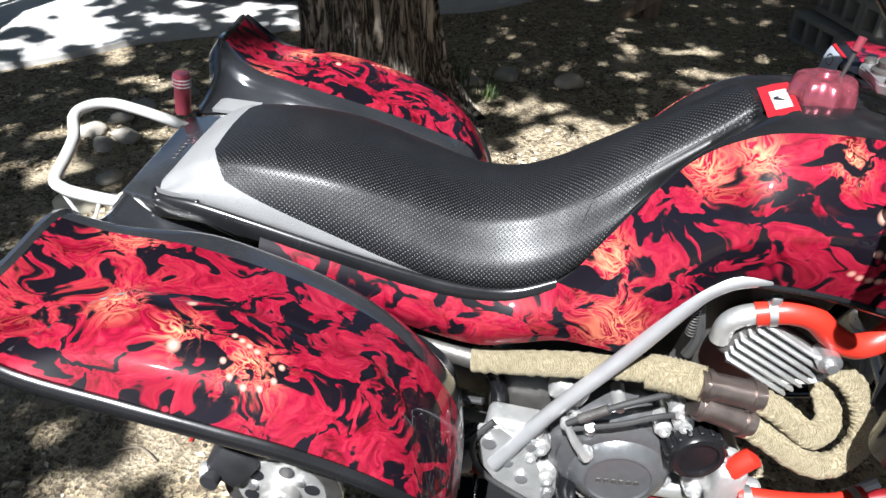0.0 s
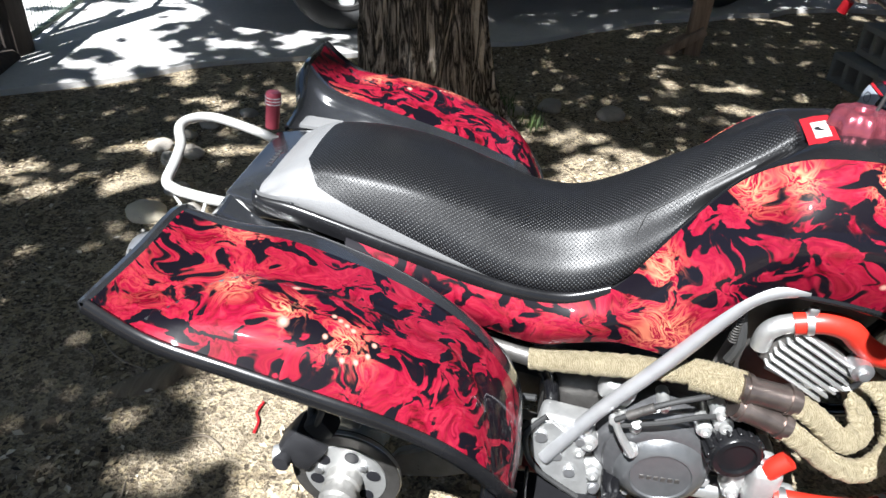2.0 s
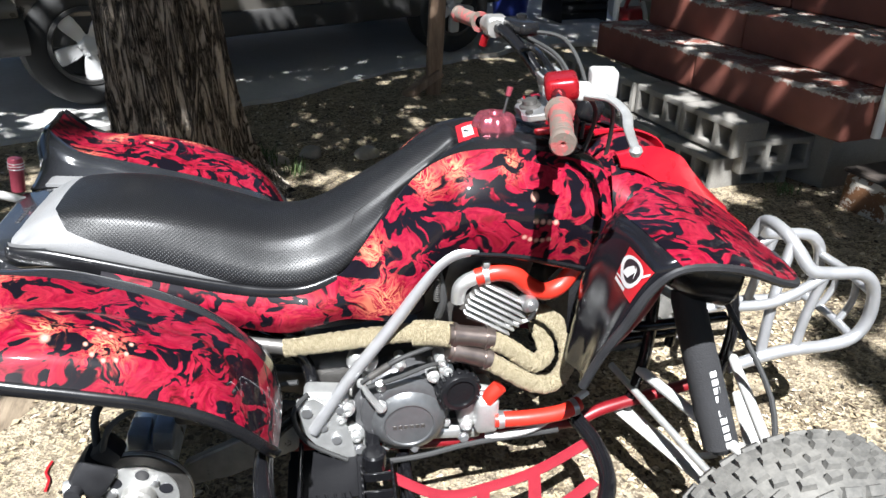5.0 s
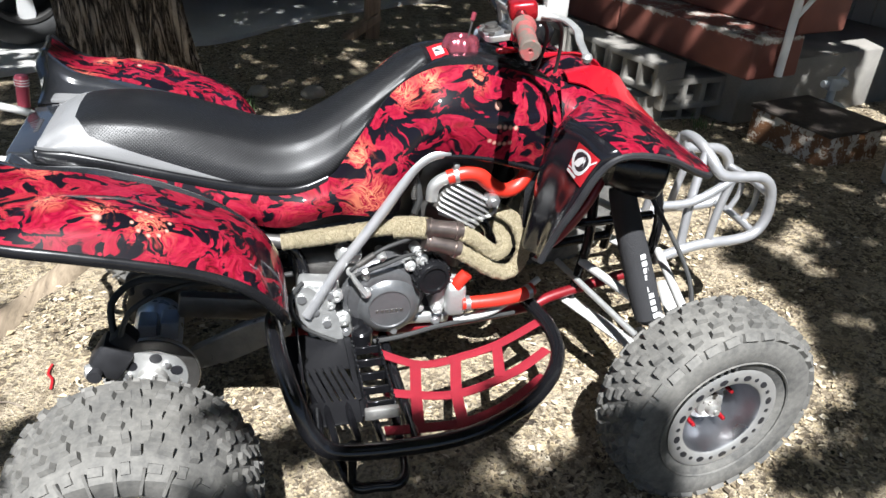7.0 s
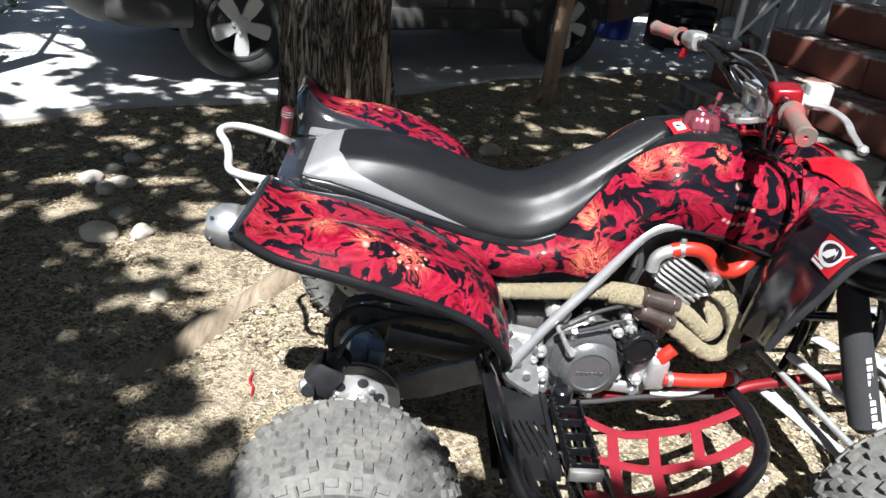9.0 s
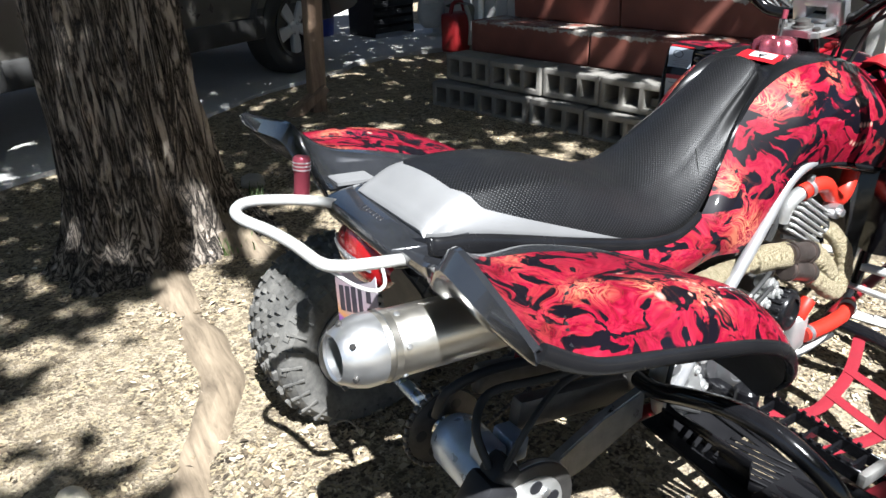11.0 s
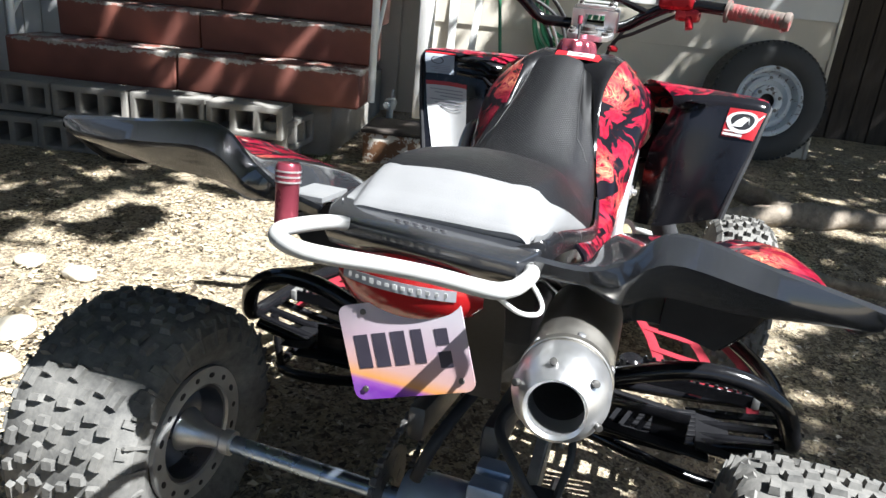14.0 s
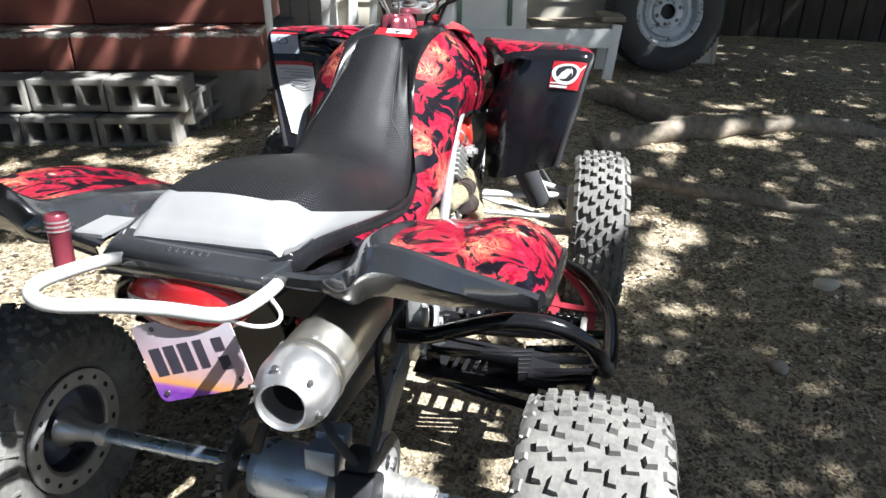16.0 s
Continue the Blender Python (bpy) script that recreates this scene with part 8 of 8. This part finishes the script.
    tube(bm, [(0.640, -0.155, 0.59), (0.642, -0.16, 0.62), (0.655, -0.163, 0.637), (0.68, -0.165, 0.648)], 0.0145, 14, 7)
    part("elbow", bm, ALU, h, "cast alloy hose elbow")
    for p, d in (((0.690, -0.167, 0.651), (1, 0, 0.2)),):
        bm = B()
        lathe(bm, [(0.0178, -0.005), (0.0192, -0.005), (0.0192, 0.005), (0.0178, 0.005)], 20, AX(*p, d))
        box(bm, 0.014, 0.012, 0.018, Matrix.Translation((0.690, -0.170, 0.672)), 0.003)
        part("hose_clamp", bm, POLISHED, h, "bright worm-drive hose clamp")
    h = hose([(0.715, -0.205, 0.326), (0.79, -0.21, 0.328), (0.86, -0.205, 0.331), (0.90, -0.19, 0.338)], 0.0165, HOSE_RED)
    bm = B()
    lathe(bm, [(0.0168, -0.006), (0.0185, -0.006), (0.0185, 0.006), (0.0168, 0.006)], 20, AX(0.727, -0.206, 0.3265, (1, 0, 0)))
    part("hose_clamp", bm, POLISHED, h)
    bm = B()
    lathe(bm, [(0.0168, -0.006), (0.0185, -0.006), (0.0185, 0.006), (0.0168, 0.006)], 20, AX(0.885, -0.198, 0.335, (1, 0.3, 0.1)))
    part("hose_clamp", bm, POLISHED, h)
    h = hose([(0.70, -0.19, 0.345), (0.705, -0.195, 0.38), (0.725, -0.195, 0.405)], 0.016, HOSE_RED)
    bm = B()
    box(bm, 0.05, 0.05, 0.09, Matrix.Translation((0.70, -0.185, 0.335)), 0.014, 3)
    part("water_pump", bm, ALU, h, "cast alloy water pump")
    for pts, r, mt in (([(0.45, -0.20, 0.43), (0.52, -0.205, 0.455), (0.58, -0.195, 0.47), (0.64, -0.17, 0.455)], 0.0045, RUBBER), ([(0.80, -0.15, 0.56), (0.78, -0.17, 0.545), (0.72, -0.165, 0.535), (0.66, -0.15, 0.55)], 0.005, BARE_WHITE), ([(0.60, -0.14, 0.66), (0.61, -0.16, 0.60), (0.60, -0.16, 0.56)], 0.008, RUBBER), ([(0.34, -0.19, 0.42), (0.31, -0.20, 0.38), (0.33, -0.19, 0.30), (0.41, -0.2, 0.25)], 0.005, RUBBER), ([(0.42, -0.20, 0.235), (0.55, -0.205, 0.245), (0.68, -0.2, 0.265), (0.86, -0.19, 0.27)], 0.006, RUBBER), ([(0.70, -0.19, 0.27), (0.80, -0.2, 0.29), (0.92, -0.18, 0.36)], 0.008, BARE_WHITE)):
        bm = B()
        tube(bm, pts, r, 8, 7)
        part("hose", bm, mt, eng)


def build_nerf():
    for s in (1, -1):
        P = lambda q: [(x, y * s, z) for x, y, z in q]
        bm = B()
        tube(bm, P([(0.31, -0.13, 0.325), (0.278, -0.204, 0.355), (0.268, -0.283, 0.392), (0.268, -0.369, 0.420), (0.276, -0.455, 0.416), (0.296, -0.525, 0.372), (0.320, -0.555, 0.312), (0.365, -0.568, 0.270), (0.50, -0.572, 0.258), (0.64, -0.560, 0.255), (0.77, -0.508, 0.255), (0.86, -0.435, 0.255), (0.907, -0.368, 0.257), (0.926, -0.31, 0.260), (0.926, -0.235, 0.268), (0.90, -0.15, 0.28)]), 0.0175, 14, 7)
        nb = part("nerf_bar", bm, BLACK_STEEL, BIKE, "black tubular nerf bar with red webbing net")
        bm = B()
        tube(bm, P([(0.36, -0.15, 0.20), (0.375, -0.40, 0.135), (0.40, -0.52, 0.12), (0.45, -0.535, 0.118), (0.51, -0.525, 0.12), (0.52, -0.40, 0.14), (0.525, -0.15, 0.20)]), 0.0125, 12, 7)
        tube(bm, P([(0.40, -0.54, 0.255), (0.40, -0.52, 0.13)]), 0.010, 10, 1)
        part("lower_loop", bm, BLACK_STEEL, nb)
        bm = B()
        tube(bm, P([(0.335, -0.54, 0.262), (0.345, -0.35, 0.225), (0.36, -0.15, 0.215)]), 0.012, 10, 6)
        tube(bm, P([(0.53, -0.56, 0.25), (0.53, -0.35, 0.225), (0.53, -0.15, 0.215)]), 0.012, 10, 6)
        part("cross_tube", bm, BLACK_STEEL, nb)
        # heel guard: a black shield with slanted slots behind the footpeg
        for i in range(6):
            bm = B()
            box(bm, 0.0125, 0.125, 0.004, Matrix.Translation((0.338 + 0.0165 * i, s * -0.345, 0.246)) @ Matrix.Rotation(radians(14 * s), 4, "Z"), 0.0015, 1)
            part("heel_slat", bm, GUARD_BLACK, nb)
        for x, y, sx, sy in ((0.365, -0.225, 0.145, 0.13), (0.368, -0.435, 0.13, 0.065), (0.305, -0.31, 0.030, 0.24), (0.436, -0.32, 0.016, 0.25)):
            bp = B()
            box(bp, sx, sy, 0.005, Matrix.Translation((x, s * y, 0.243)) @ Matrix.Rotation(radians(5 * s), 4, "X"), 0.0015, 1)
            part("heel_plate", bp, GUARD_BLACK, nb)
        bm = B()
        box(bm, 0.006, 0.19, 0.022, Matrix.Translation((0.318, s * -0.29, 0.294)), 0.002)
        hg = part("heel_guard", bm, BLACK_STEEL, nb, "slotted black heel guard")
        bm = B()
        box(bm, 0.006, 0.19, 0.020, Matrix.Translation((0.322, s * -0.29, 0.222)), 0.002)
        part("lower_strip", bm, BLACK_STEEL, hg)
        for k, (y0, w) in enumerate(((-0.200, 0.030), (-0.236, 0.011), (-0.258, 0.011), (-0.280, 0.011), (-0.302, 0.011), (-0.352, 0.066))):
            bm = B()
            box(bm, 0.005, w, 0.062, Matrix.Translation((0.320, s * y0, 0.258)) @ Matrix.Rotation(radians(22 * s if w < 0.02 else 0), 4, "X"), 0.001, 1)
            part("guard_bar", bm, BLACK_STEEL, hg)
        for i in range(3):
            bm = B()
            tube(bm, P([(0.36 + 0.045 * i, -0.385, 0.236), (0.37 + 0.045 * i, -0.555, 0.257)]), 0.009, 8, 1)
            part("rung", bm, BLACK_STEEL, nb)
        # footpeg
        bm = B()
        for x0 in (0.436, 0.494):
            box(bm, 0.005, 0.225, 0.026, Matrix.Translation((x0, s * -0.392, 0.298)), 0.001, 1)
            for k in range(12):
                box(bm, 0.005, 0.008, 0.007, Matrix.Translation((x0, s * (-0.29 - 0.0175 * k), 0.314)), 0.001, 1)
        for k in range(5):
            box(bm, 0.056, 0.006, 0.020, Matrix.Translation((0.465, s * (-0.30 - 0.045 * k), 0.294)), 0.001, 1)
        lathe(bm, [(0, 0), (0.024, 0), (0.024, 0.032), (0.020, 0.036), (0, 0.036)], 20, Matrix.Translation((0.462, s * -0.262, 0.288)))
        box(bm, 0.03, 0.11, 0.03, Matrix.Translation((0.462, s * -0.20, 0.285)), 0.006)
        fp = part("footpeg", bm, BLACK_STEEL, BIKE, "toothed black steel footpeg")
        bm = B()
        box(bm, 0.070, 0.014, 0.026, Matrix.Translation((0.465, s * -0.508, 0.298)), 0.003)
        part("end_plate", bm, ALU_DIRTY, fp)
        # net
        def strap(pts, w=0.0125):
            bm = B()
            line = spline(P(pts), 8)
            rows = []
            for i, q in enumerate(line):
                a = line[max(i - 1, 0)]
                b = line[min(i + 1, len(line) - 1)]
                side = (b - a).cross(Vector((0, 0, 1))).normalized() * w
                rows.append([q - side, q - side * 0.3 + Vector((0, 0, 0.001)), q + side * 0.3 + Vector((0, 0, 0.001)), q + side])
            sheet(bm, rows, 0.0022)
            part("webbing_strap", bm, WEBBING, nb, "red nylon webbing strap")
        strap([(0.485, -0.255, 0.256), (0.589, -0.320, 0.250), (0.703, -0.307, 0.250), (0.803, -0.277, 0.252), (0.915, -0.225, 0.260)])
        strap([(0.490, -0.402, 0.254), (0.638, -0.431, 0.248), (0.788, -0.389, 0.250), (0.895, -0.330, 0.256)])
        strap([(0.470, -0.515, 0.253), (0.629, -0.520, 0.249), (0.740, -0.488, 0.250), (0.855, -0.418, 0.254)])
        strap([(0.577, -0.314, 0.2525), (0.556, -0.421, 0.252), (0.538, -0.535, 0.254)])
        strap([(0.675, -0.309, 0.2525), (0.645, -0.429, 0.252), (0.633, -0.535, 0.253)])
        strap([(0.784, -0.283, 0.2535), (0.756, -0.398, 0.2515)])


def build_suspension():
    for s in (1, -1):
        P = lambda x, y, z: (x, y * s, z)
        bm = B()
        for a, b in ((P(1.04, -0.10, 0.235), P(1.20, -0.42, 0.20)), (P(1.34, -0.10, 0.245), P(1.235, -0.42, 0.20))):
            tube(bm, [a, b], 0.021, 12, 1, flat=0.5)
        for a, b in ((P(1.075, -0.17, 0.232), P(1.165, -0.355, 0.213)),):
            tube(bm, [a, b], 0.011, 10, 1)
        box(bm, 0.10, 0.012, 0.012, Matrix.Translation(P(1.15, -0.26, 0.222)), 0.003)
        part("lower_arm", bm, BARE_WHITE, BIKE, "white painted lower suspension arm")
        bm = B()
        for a, b in ((P(1.06, -0.12, 0.36), P(1.19, -0.405, 0.325)), (P(1.28, -0.12, 0.37), P(1.225, -0.405, 0.325))):
            tube(bm, [a, b], 0.0115, 10, 1)
        part("upper_arm", bm, BARE_WHITE, BIKE, "white painted upper suspension arm")
        bm = B()
        tube(bm, [P(1.03, -0.04, 0.315), P(1.13, -0.41, 0.275)], 0.0085, 10, 1)
        part("tie_rod", bm, ALU, BIKE)
        bm = B()
        box(bm, 0.05, 0.045, 0.17, Matrix.Translation(P(1.215, -0.43, 0.265)), 0.012, 2)
        rod(bm, P(1.22, -0.42, 0.25), P(1.22, -0.5, 0.25), 0.025)
        part("steering_knuckle", bm, ALU_DIRTY, BIKE)
        a, b = Vector(P(1.085, -0.20, 0.61)), Vector(P(1.165, -0.345, 0.27))
        bm = B()
        lathe(bm, [(0.0, 0), (0.026, 0.0), (0.033, 0.02), (0.034, 0.12), (0.035, 0.25), (0.033, 0.33), (0.018, 0.345), (0, 0.345)], 24, AX(*a, b - a))
        for v in bm.verts:
            v.co += Vector((noise.noise(v.co * 18), noise.noise(v.co * 18 + Vector((4, 0, 0))), 0)) * 0.006
        sk = part("shock_absorber", bm, SHOCK_COVER, BIKE, "front shock in a black fabric sleeve with white print")
        side = Vector((0.15, -s, 0.0)).normalized()
        dn = (b - a).normalized()
        acr = side.cross(dn).normalized()
        for k in range(9):
            c = a + dn * (0.155 + 0.017 * k + (0.012 if k > 3 else 0)) + side * 0.0375
            bm = B()
            q = [c + acr * i + dn * j for i, j in ((-0.007, -0.0062), (0.007, -0.0062), (0.007, 0.0062), (-0.007, 0.0062))]
            bm.faces.new([bm.verts.new(v) for v in q])
            part("print_bar", bm, WHITE_PRINT, sk)
        bm = B()
        tube(bm, [P(0.99, -0.14, 0.49), P(1.06, -0.13, 0.48), P(1.25, -0.10, 0.47)], 0.012, 10, 4)
        tube(bm, [P(1.25, -0.11, 0.25), P(1.27, -0.11, 0.45), P(1.22, -0.11, 0.62)], 0.013, 10, 6)
        tube(bm, [P(1.05, -0.11, 0.24), P(1.07, -0.12, 0.42), P(1.06, -0.12, 0.62)], 0.013, 10, 6)
        part("frame_rail", bm, BLACK_STEEL, BIKE)
        bm = B()
        tube(bm, [P(1.20, -0.15, 0.56), P(1.26, -0.30, 0.40), P(1.235, -0.40, 0.26)], 0.006, 8, 6)
        part("brake_hose", bm, RUBBER, BIKE)
    # bumper: a low hoop over two forward loops
    bm = B()
    tube(bm, [(1.28, -0.11, 0.335), (1.40, -0.11, 0.368), (1.53, -0.105, 0.372), (1.59, -0.10, 0.388), (1.612, -0.10, 0.44), (1.60, -0.10, 0.515), (1.56, -0.10, 0.555), (1.48, -0.10, 0.563), (1.435, -0.098, 0.572), (1.41, -0.075, 0.608), (1.40, -0.03, 0.632), (1.40, 0.03, 0.632), (1.41, 0.075, 0.608), (1.435, 0.098, 0.572), (1.48, 0.10, 0.563), (1.56, 0.10, 0.555), (1.60, 0.10, 0.515), (1.612, 0.10, 0.44), (1.59, 0.10, 0.388), (1.53, 0.105, 0.372), (1.40, 0.11, 0.368), (1.28, 0.11, 0.335)], 0.0145, 14, 6)
    fb = part("front_bumper", bm, SILVER, BIKE, "silver tubular front bumper")
    for s in (1, -1):
        bm = B()
        tube(bm, [(1.26, s * 0.11, 0.50), (1.36, s * 0.11, 0.505), (1.47, s * 0.10, 0.555)], 0.0115, 10, 5)
        tube(bm, [(1.47, s * 0.10, 0.555), (1.45, s * 0.10, 0.46), (1.44, s * 0.105, 0.372)], 0.011, 10, 5)
        tube(bm, [(1.40, s * 0.06, 0.62), (1.37, s * 0.085, 0.50), (1.36, s * 0.10, 0.37)], 0.012, 10, 5)
        part("brace", bm, SILVER, fb)
    bm = B()
    tube(bm, [(1.605, -0.10, 0.50), (1.615, 0, 0.50), (1.605, 0.10, 0.50)], 0.011, 12, 5)
    tube(bm, [(1.585, -0.10, 0.385), (1.595, 0, 0.385), (1.585, 0.10, 0.385)], 0.011, 12, 5)
    for y in (-0.035, 0.035):
        tube(bm, [(1.61, y, 0.50), (1.615, y, 0.44), (1.59, y, 0.385)], 0.008, 8, 4)
    part("cross_brace", bm, SILVER, fb)


def bike_wheel(name, at, R, W, rr, rows, count, side, steer=0.0, ribs=True):
    """A knobbly tyre on an alloy rim with a drilled bead ring; local z points outwards."""
    m = Matrix.Translation(at) @ Matrix.Rotation(steer, 4, "Z") @ AX(0, 0, 0, (0, side, 0))
    bm = B()
    lathe(bm, [(rr, -W * 0.36), (rr + 0.014, -W * 0.42), (R * 0.70, -W * 0.5), (R * 0.84, -W * 0.5), (R * 0.92, -W * 0.43), (R * 0.952, -W * 0.25), (R * 0.965, 0), (R * 0.952, W * 0.25), (R * 0.92, W * 0.43), (R * 0.84, W * 0.5), (R * 0.70, W * 0.5), (rr + 0.014, W * 0.42), (rr, W * 0.36)], 72, m)
    w = part(name, bm, TYRE, BIKE, "dusty knobbly off-road tyre on an alloy wheel")
    bm = B()
    rnd = random.Random(7)
    pitch = math.tau / count
    for j in range(rows):
        t = -1 + 2 * j / (rows - 1)
        edge = abs(t) > 0.8
        for k in range(count):
            a = (k + (0.5 if j % 2 else 0.0) + 0.12 * math.sin(j * 2.1)) * pitch
            r = R * (0.944 if edge else 0.977 - 0.022 * t * t)
            sx, sy, sz = R * (0.046 if ribs else 0.058) * (1.1 if edge else 1), pitch * R * ((0.52 if j % 3 else 0.42) if ribs else (0.72 if edge else 0.52)), W / rows * ((0.52 if j % 2 else 0.62) if ribs else (0.85 if edge else 0.60))
            tilt = Matrix.Rotation(-t * (0.75 if edge else 0.18), 4, "Y")
            q = m @ Matrix.Rotation(a, 4, "Z") @ Matrix.Translation((r - (0.012 if edge else 0), 0, t * W * 0.44)) @ tilt @ Matrix.Rotation(rnd.uniform(-0.08, 0.08) + (0.14 if (j + k) % 2 else -0.14) * (0.3 if edge else 1.0), 4, "X")
            if ribs and (k + j) % 2:
                sy, sz = sy * 0.62, sz * 1.3
            vs = []
            for dx, tp in ((-0.5, 1.08), (0.5, 0.85)):
                for dy, dz in ((-0.5, -0.5), (0.5, -0.5), (0.5, 0.5), (-0.5, 0.5)):
                    vs.append(bm.verts.new(q @ Vector((dx * sx, dy * sy * tp, dz * sz * tp))))
            for f in ((4, 5, 6, 7), (0, 1, 5, 4), (1, 2, 6, 5), (2, 3, 7, 6), (3, 0, 4, 7)):
                bm.faces.new([vs[i] for i in f])
    # shoulder ribs on the side walls
    for k in range(count if ribs else 0):
        for s in (-1, 1):
            q = m @ Matrix.Rotation((k + 0.25) * pitch, 4, "Z") @ Matrix.Translation((R * 0.83, 0, s * W * 0.496)) @ Matrix.Rotation(s * 0.25, 4, "Y")
            vs = [bm.verts.new(q @ Vector((dx * R * 0.20, dy * 0.005, dz * 0.006))) for dx in (-0.5, 0.5) for dy, dz in ((-0.5, -0.5), (0.5, -0.5), (0.5, 0.5), (-0.5, 0.5))]
            for f in ((0, 1, 2, 3), (4, 5, 6, 7), (0, 1, 5, 4), (1, 2, 6, 5), (2, 3, 7, 6), (3, 0, 4, 7)):
                bm.faces.new([vs[i] for i in f])
    tagged(part("tread", bm, TYRE, w, "worn rubber knobs", angle=25), kind="stuff")
    for rad in (rr + 0.03, R * 0.72):
        bm = B()
        lathe(bm, [(rad, W * 0.482), (rad + 0.003, W * 0.50), (rad + 0.006, W * 0.485)], 64, m)
        part("sidewall_ring", bm, TYRE, w)
    # rim: barrel, bead ring with holes, dish
    bm = B()
    lathe(bm, [(rr + 0.004, W * 0.40), (rr + 0.009, W * 0.435), (rr + 0.002, W * 0.45), (rr - 0.026, W * 0.445), (rr - 0.031, W * 0.42)], 64, m)
    rim = part("rim", bm, simple("dull_spun_aluminium", (0.36, 0.355, 0.345), 0.45, 0.6, 0.12, 30, 0.06), w, "spun aluminium rim with a drilled bead ring")
    bm = B()
    lathe(bm, [(rr - 0.0305, W * 0.425), (rr - 0.034, W * 0.36), (rr - 0.033, W * 0.10), (rr - 0.037, -W * 0.06), (rr - 0.034, -W * 0.40), (rr + 0.005, -W * 0.42)], 64, m)
    part("barrel", bm, DISH, w, "polished wheel barrel")
    bm = B()
    lathe(bm, [(rr - 0.038, -W * 0.22), (rr * 0.66, -W * 0.20), (0.056, -W * 0.10), (0.046, W * 0.06), (0.03, W * 0.08), (0.018, W * 0.07), (0, W * 0.07)], 48, m)
    part("dish", bm, DISH if ribs else DISH_BRIGHT, w, "polished wheel dish")
    n = 16 if ribs else 24
    for k in range(n):
        bm = B()
        rl = (0.0095 if k % 2 else 0.0062) if ribs else (0.0078 if k % 2 else 0.0052)
        lathe(bm, [(0, W * 0.449 + 0.0008), (rl, W * 0.448 + 0.0006), (rl, W * 0.44)], 12, m @ Matrix.Rotation(k * math.tau / n, 4, "Z") @ Matrix.Translation((rr - 0.013, 0, 0)) @ Matrix.Diagonal((1.0, 1.4 if k % 2 else 1.1, 1, 1)))
        part("hole", bm, BLACK_PRINT, w)
    if not ribs:
        bm = B()
        lathe(bm, [(0.034, W * 0.07), (0.033, W * 0.15), (0.026, W * 0.17), (0.017, W * 0.17), (0.017, W * 0.26), (0.012, W * 0.28), (0.006, W * 0.28), (0.006, W * 0.32), (0, W * 0.32)], 24, m)
        part("hub", bm, ALU_DIRTY, w, "grimy cast hub and spindle nut")
        for k in range(7):
            bm = B()
            box(bm, 0.014, 0.007, 0.0012, m @ Matrix.Rotation(2.35 - 0.115 * k * (1 if side < 0 else -1), 4, "Z") @ Matrix.Translation((rr + 0.026, 0, W * 0.470)) @ Matrix.Rotation(0.3, 4, "Y"), 0.0004, 1)
            part("sidewall_bar", bm, RUBBER, w)
    if ribs:
        bm = B()
        lathe(bm, [(rr + 0.006, -W * 0.40), (rr + 0.006, -W * 0.43), (rr - 0.026, -W * 0.425), (rr - 0.03, -W * 0.38)], 64, m)
        part("inner_bead_ring", bm, ALU, w, "drilled inner bead ring")
        for k in range(16):
            bm = B()
            lathe(bm, [(0, -W * 0.43 - 0.0006), (0.0055, -W * 0.43 - 0.0004), (0.0055, -W * 0.42)], 12, m @ Matrix.Rotation(k * math.tau / 16, 4, "Z") @ Matrix.Translation((rr - 0.010, 0, 0)) @ Matrix.Diagonal((0.9, 1.4 if k % 2 else 1.0, 1, 1)))
            part("hole", bm, BLACK_PRINT, w)
    if ribs and side < 0:
        for k in range(6):
            bm = B()
            box(bm, 0.011 + 0.004 * (k % 2), 0.013 + 0.004 * (k % 3), 0.0012, m @ Matrix.Rotation(2.1 - 0.15 * k, 4, "Z") @ Matrix.Translation((rr + 0.019, 0, W * 0.455)) @ Matrix.Rotation(0.3, 4, "Y"), 0.0005, 1)
            part("sidewall_bar", bm, YELLOW_PRINT, w, "faded yellow sidewall print")
    for k in range(4):
        bm = B()
        lathe(bm, [(0.007, W * 0.02), (0.007, W * 0.08), (0.004, W * 0.10), (0, W * 0.10)] if ribs else [(0.0055, W * 0.04), (0.0055, W * 0.20), (0.004, W * 0.22), (0, W * 0.22)], 8, m @ Matrix.Rotation((k + 0.5) * math.tau / 4, 4, "Z") @ Matrix.Translation((0.058, 0, 0)))
        part("wheel_nut", bm, ANOD_RED, w, "red alloy wheel nut")
    return w


build_seat()
build_tail()
build_rear_fenders()
build_side_panels()
build_tank()
build_front()
build_bars()
build_rear()
build_engine()
build_nerf()
build_suspension()
for s in (-1, 1):
    bike_wheel("rear_wheel", (-0.01, s * 0.553, 0.203 + 0.012 * s), 0.236, 0.245, 0.117, 9, 30, s)
    bike_wheel("front_wheel", (1.228, s * 0.505, 0.212 + 0.016 * s), 0.257, 0.160, 0.132, 7, 32, s, radians(4), False)
BODY = ("side_panel", "tank_top", "nose_cowl", "nose_facet", "front_fender", "fender_top", "flank", "headlight", "upper_edge", "lower_edge", "panel_seam", "lip_trim", "warning_label", "warning_header", "notice_label", "notice_header", "notice_ring", "rib", "text_bar", "inner_shroud", "front_grille", "key_pod")
for ob in BIKE.children_recursive:
    if ob.type == "MESH" and ob.name.split(".")[0] in BODY:
        for v in ob.data.vertices:
            # the front bodywork's left half sits closer to the frame
            v.co.y -= 0.05 * max(0.0, min(1.0, (v.co.x - 0.35) / 0.35)) * max(0.0, min(1.0, (v.co.y + 0.02) / 0.13))
build_litter()
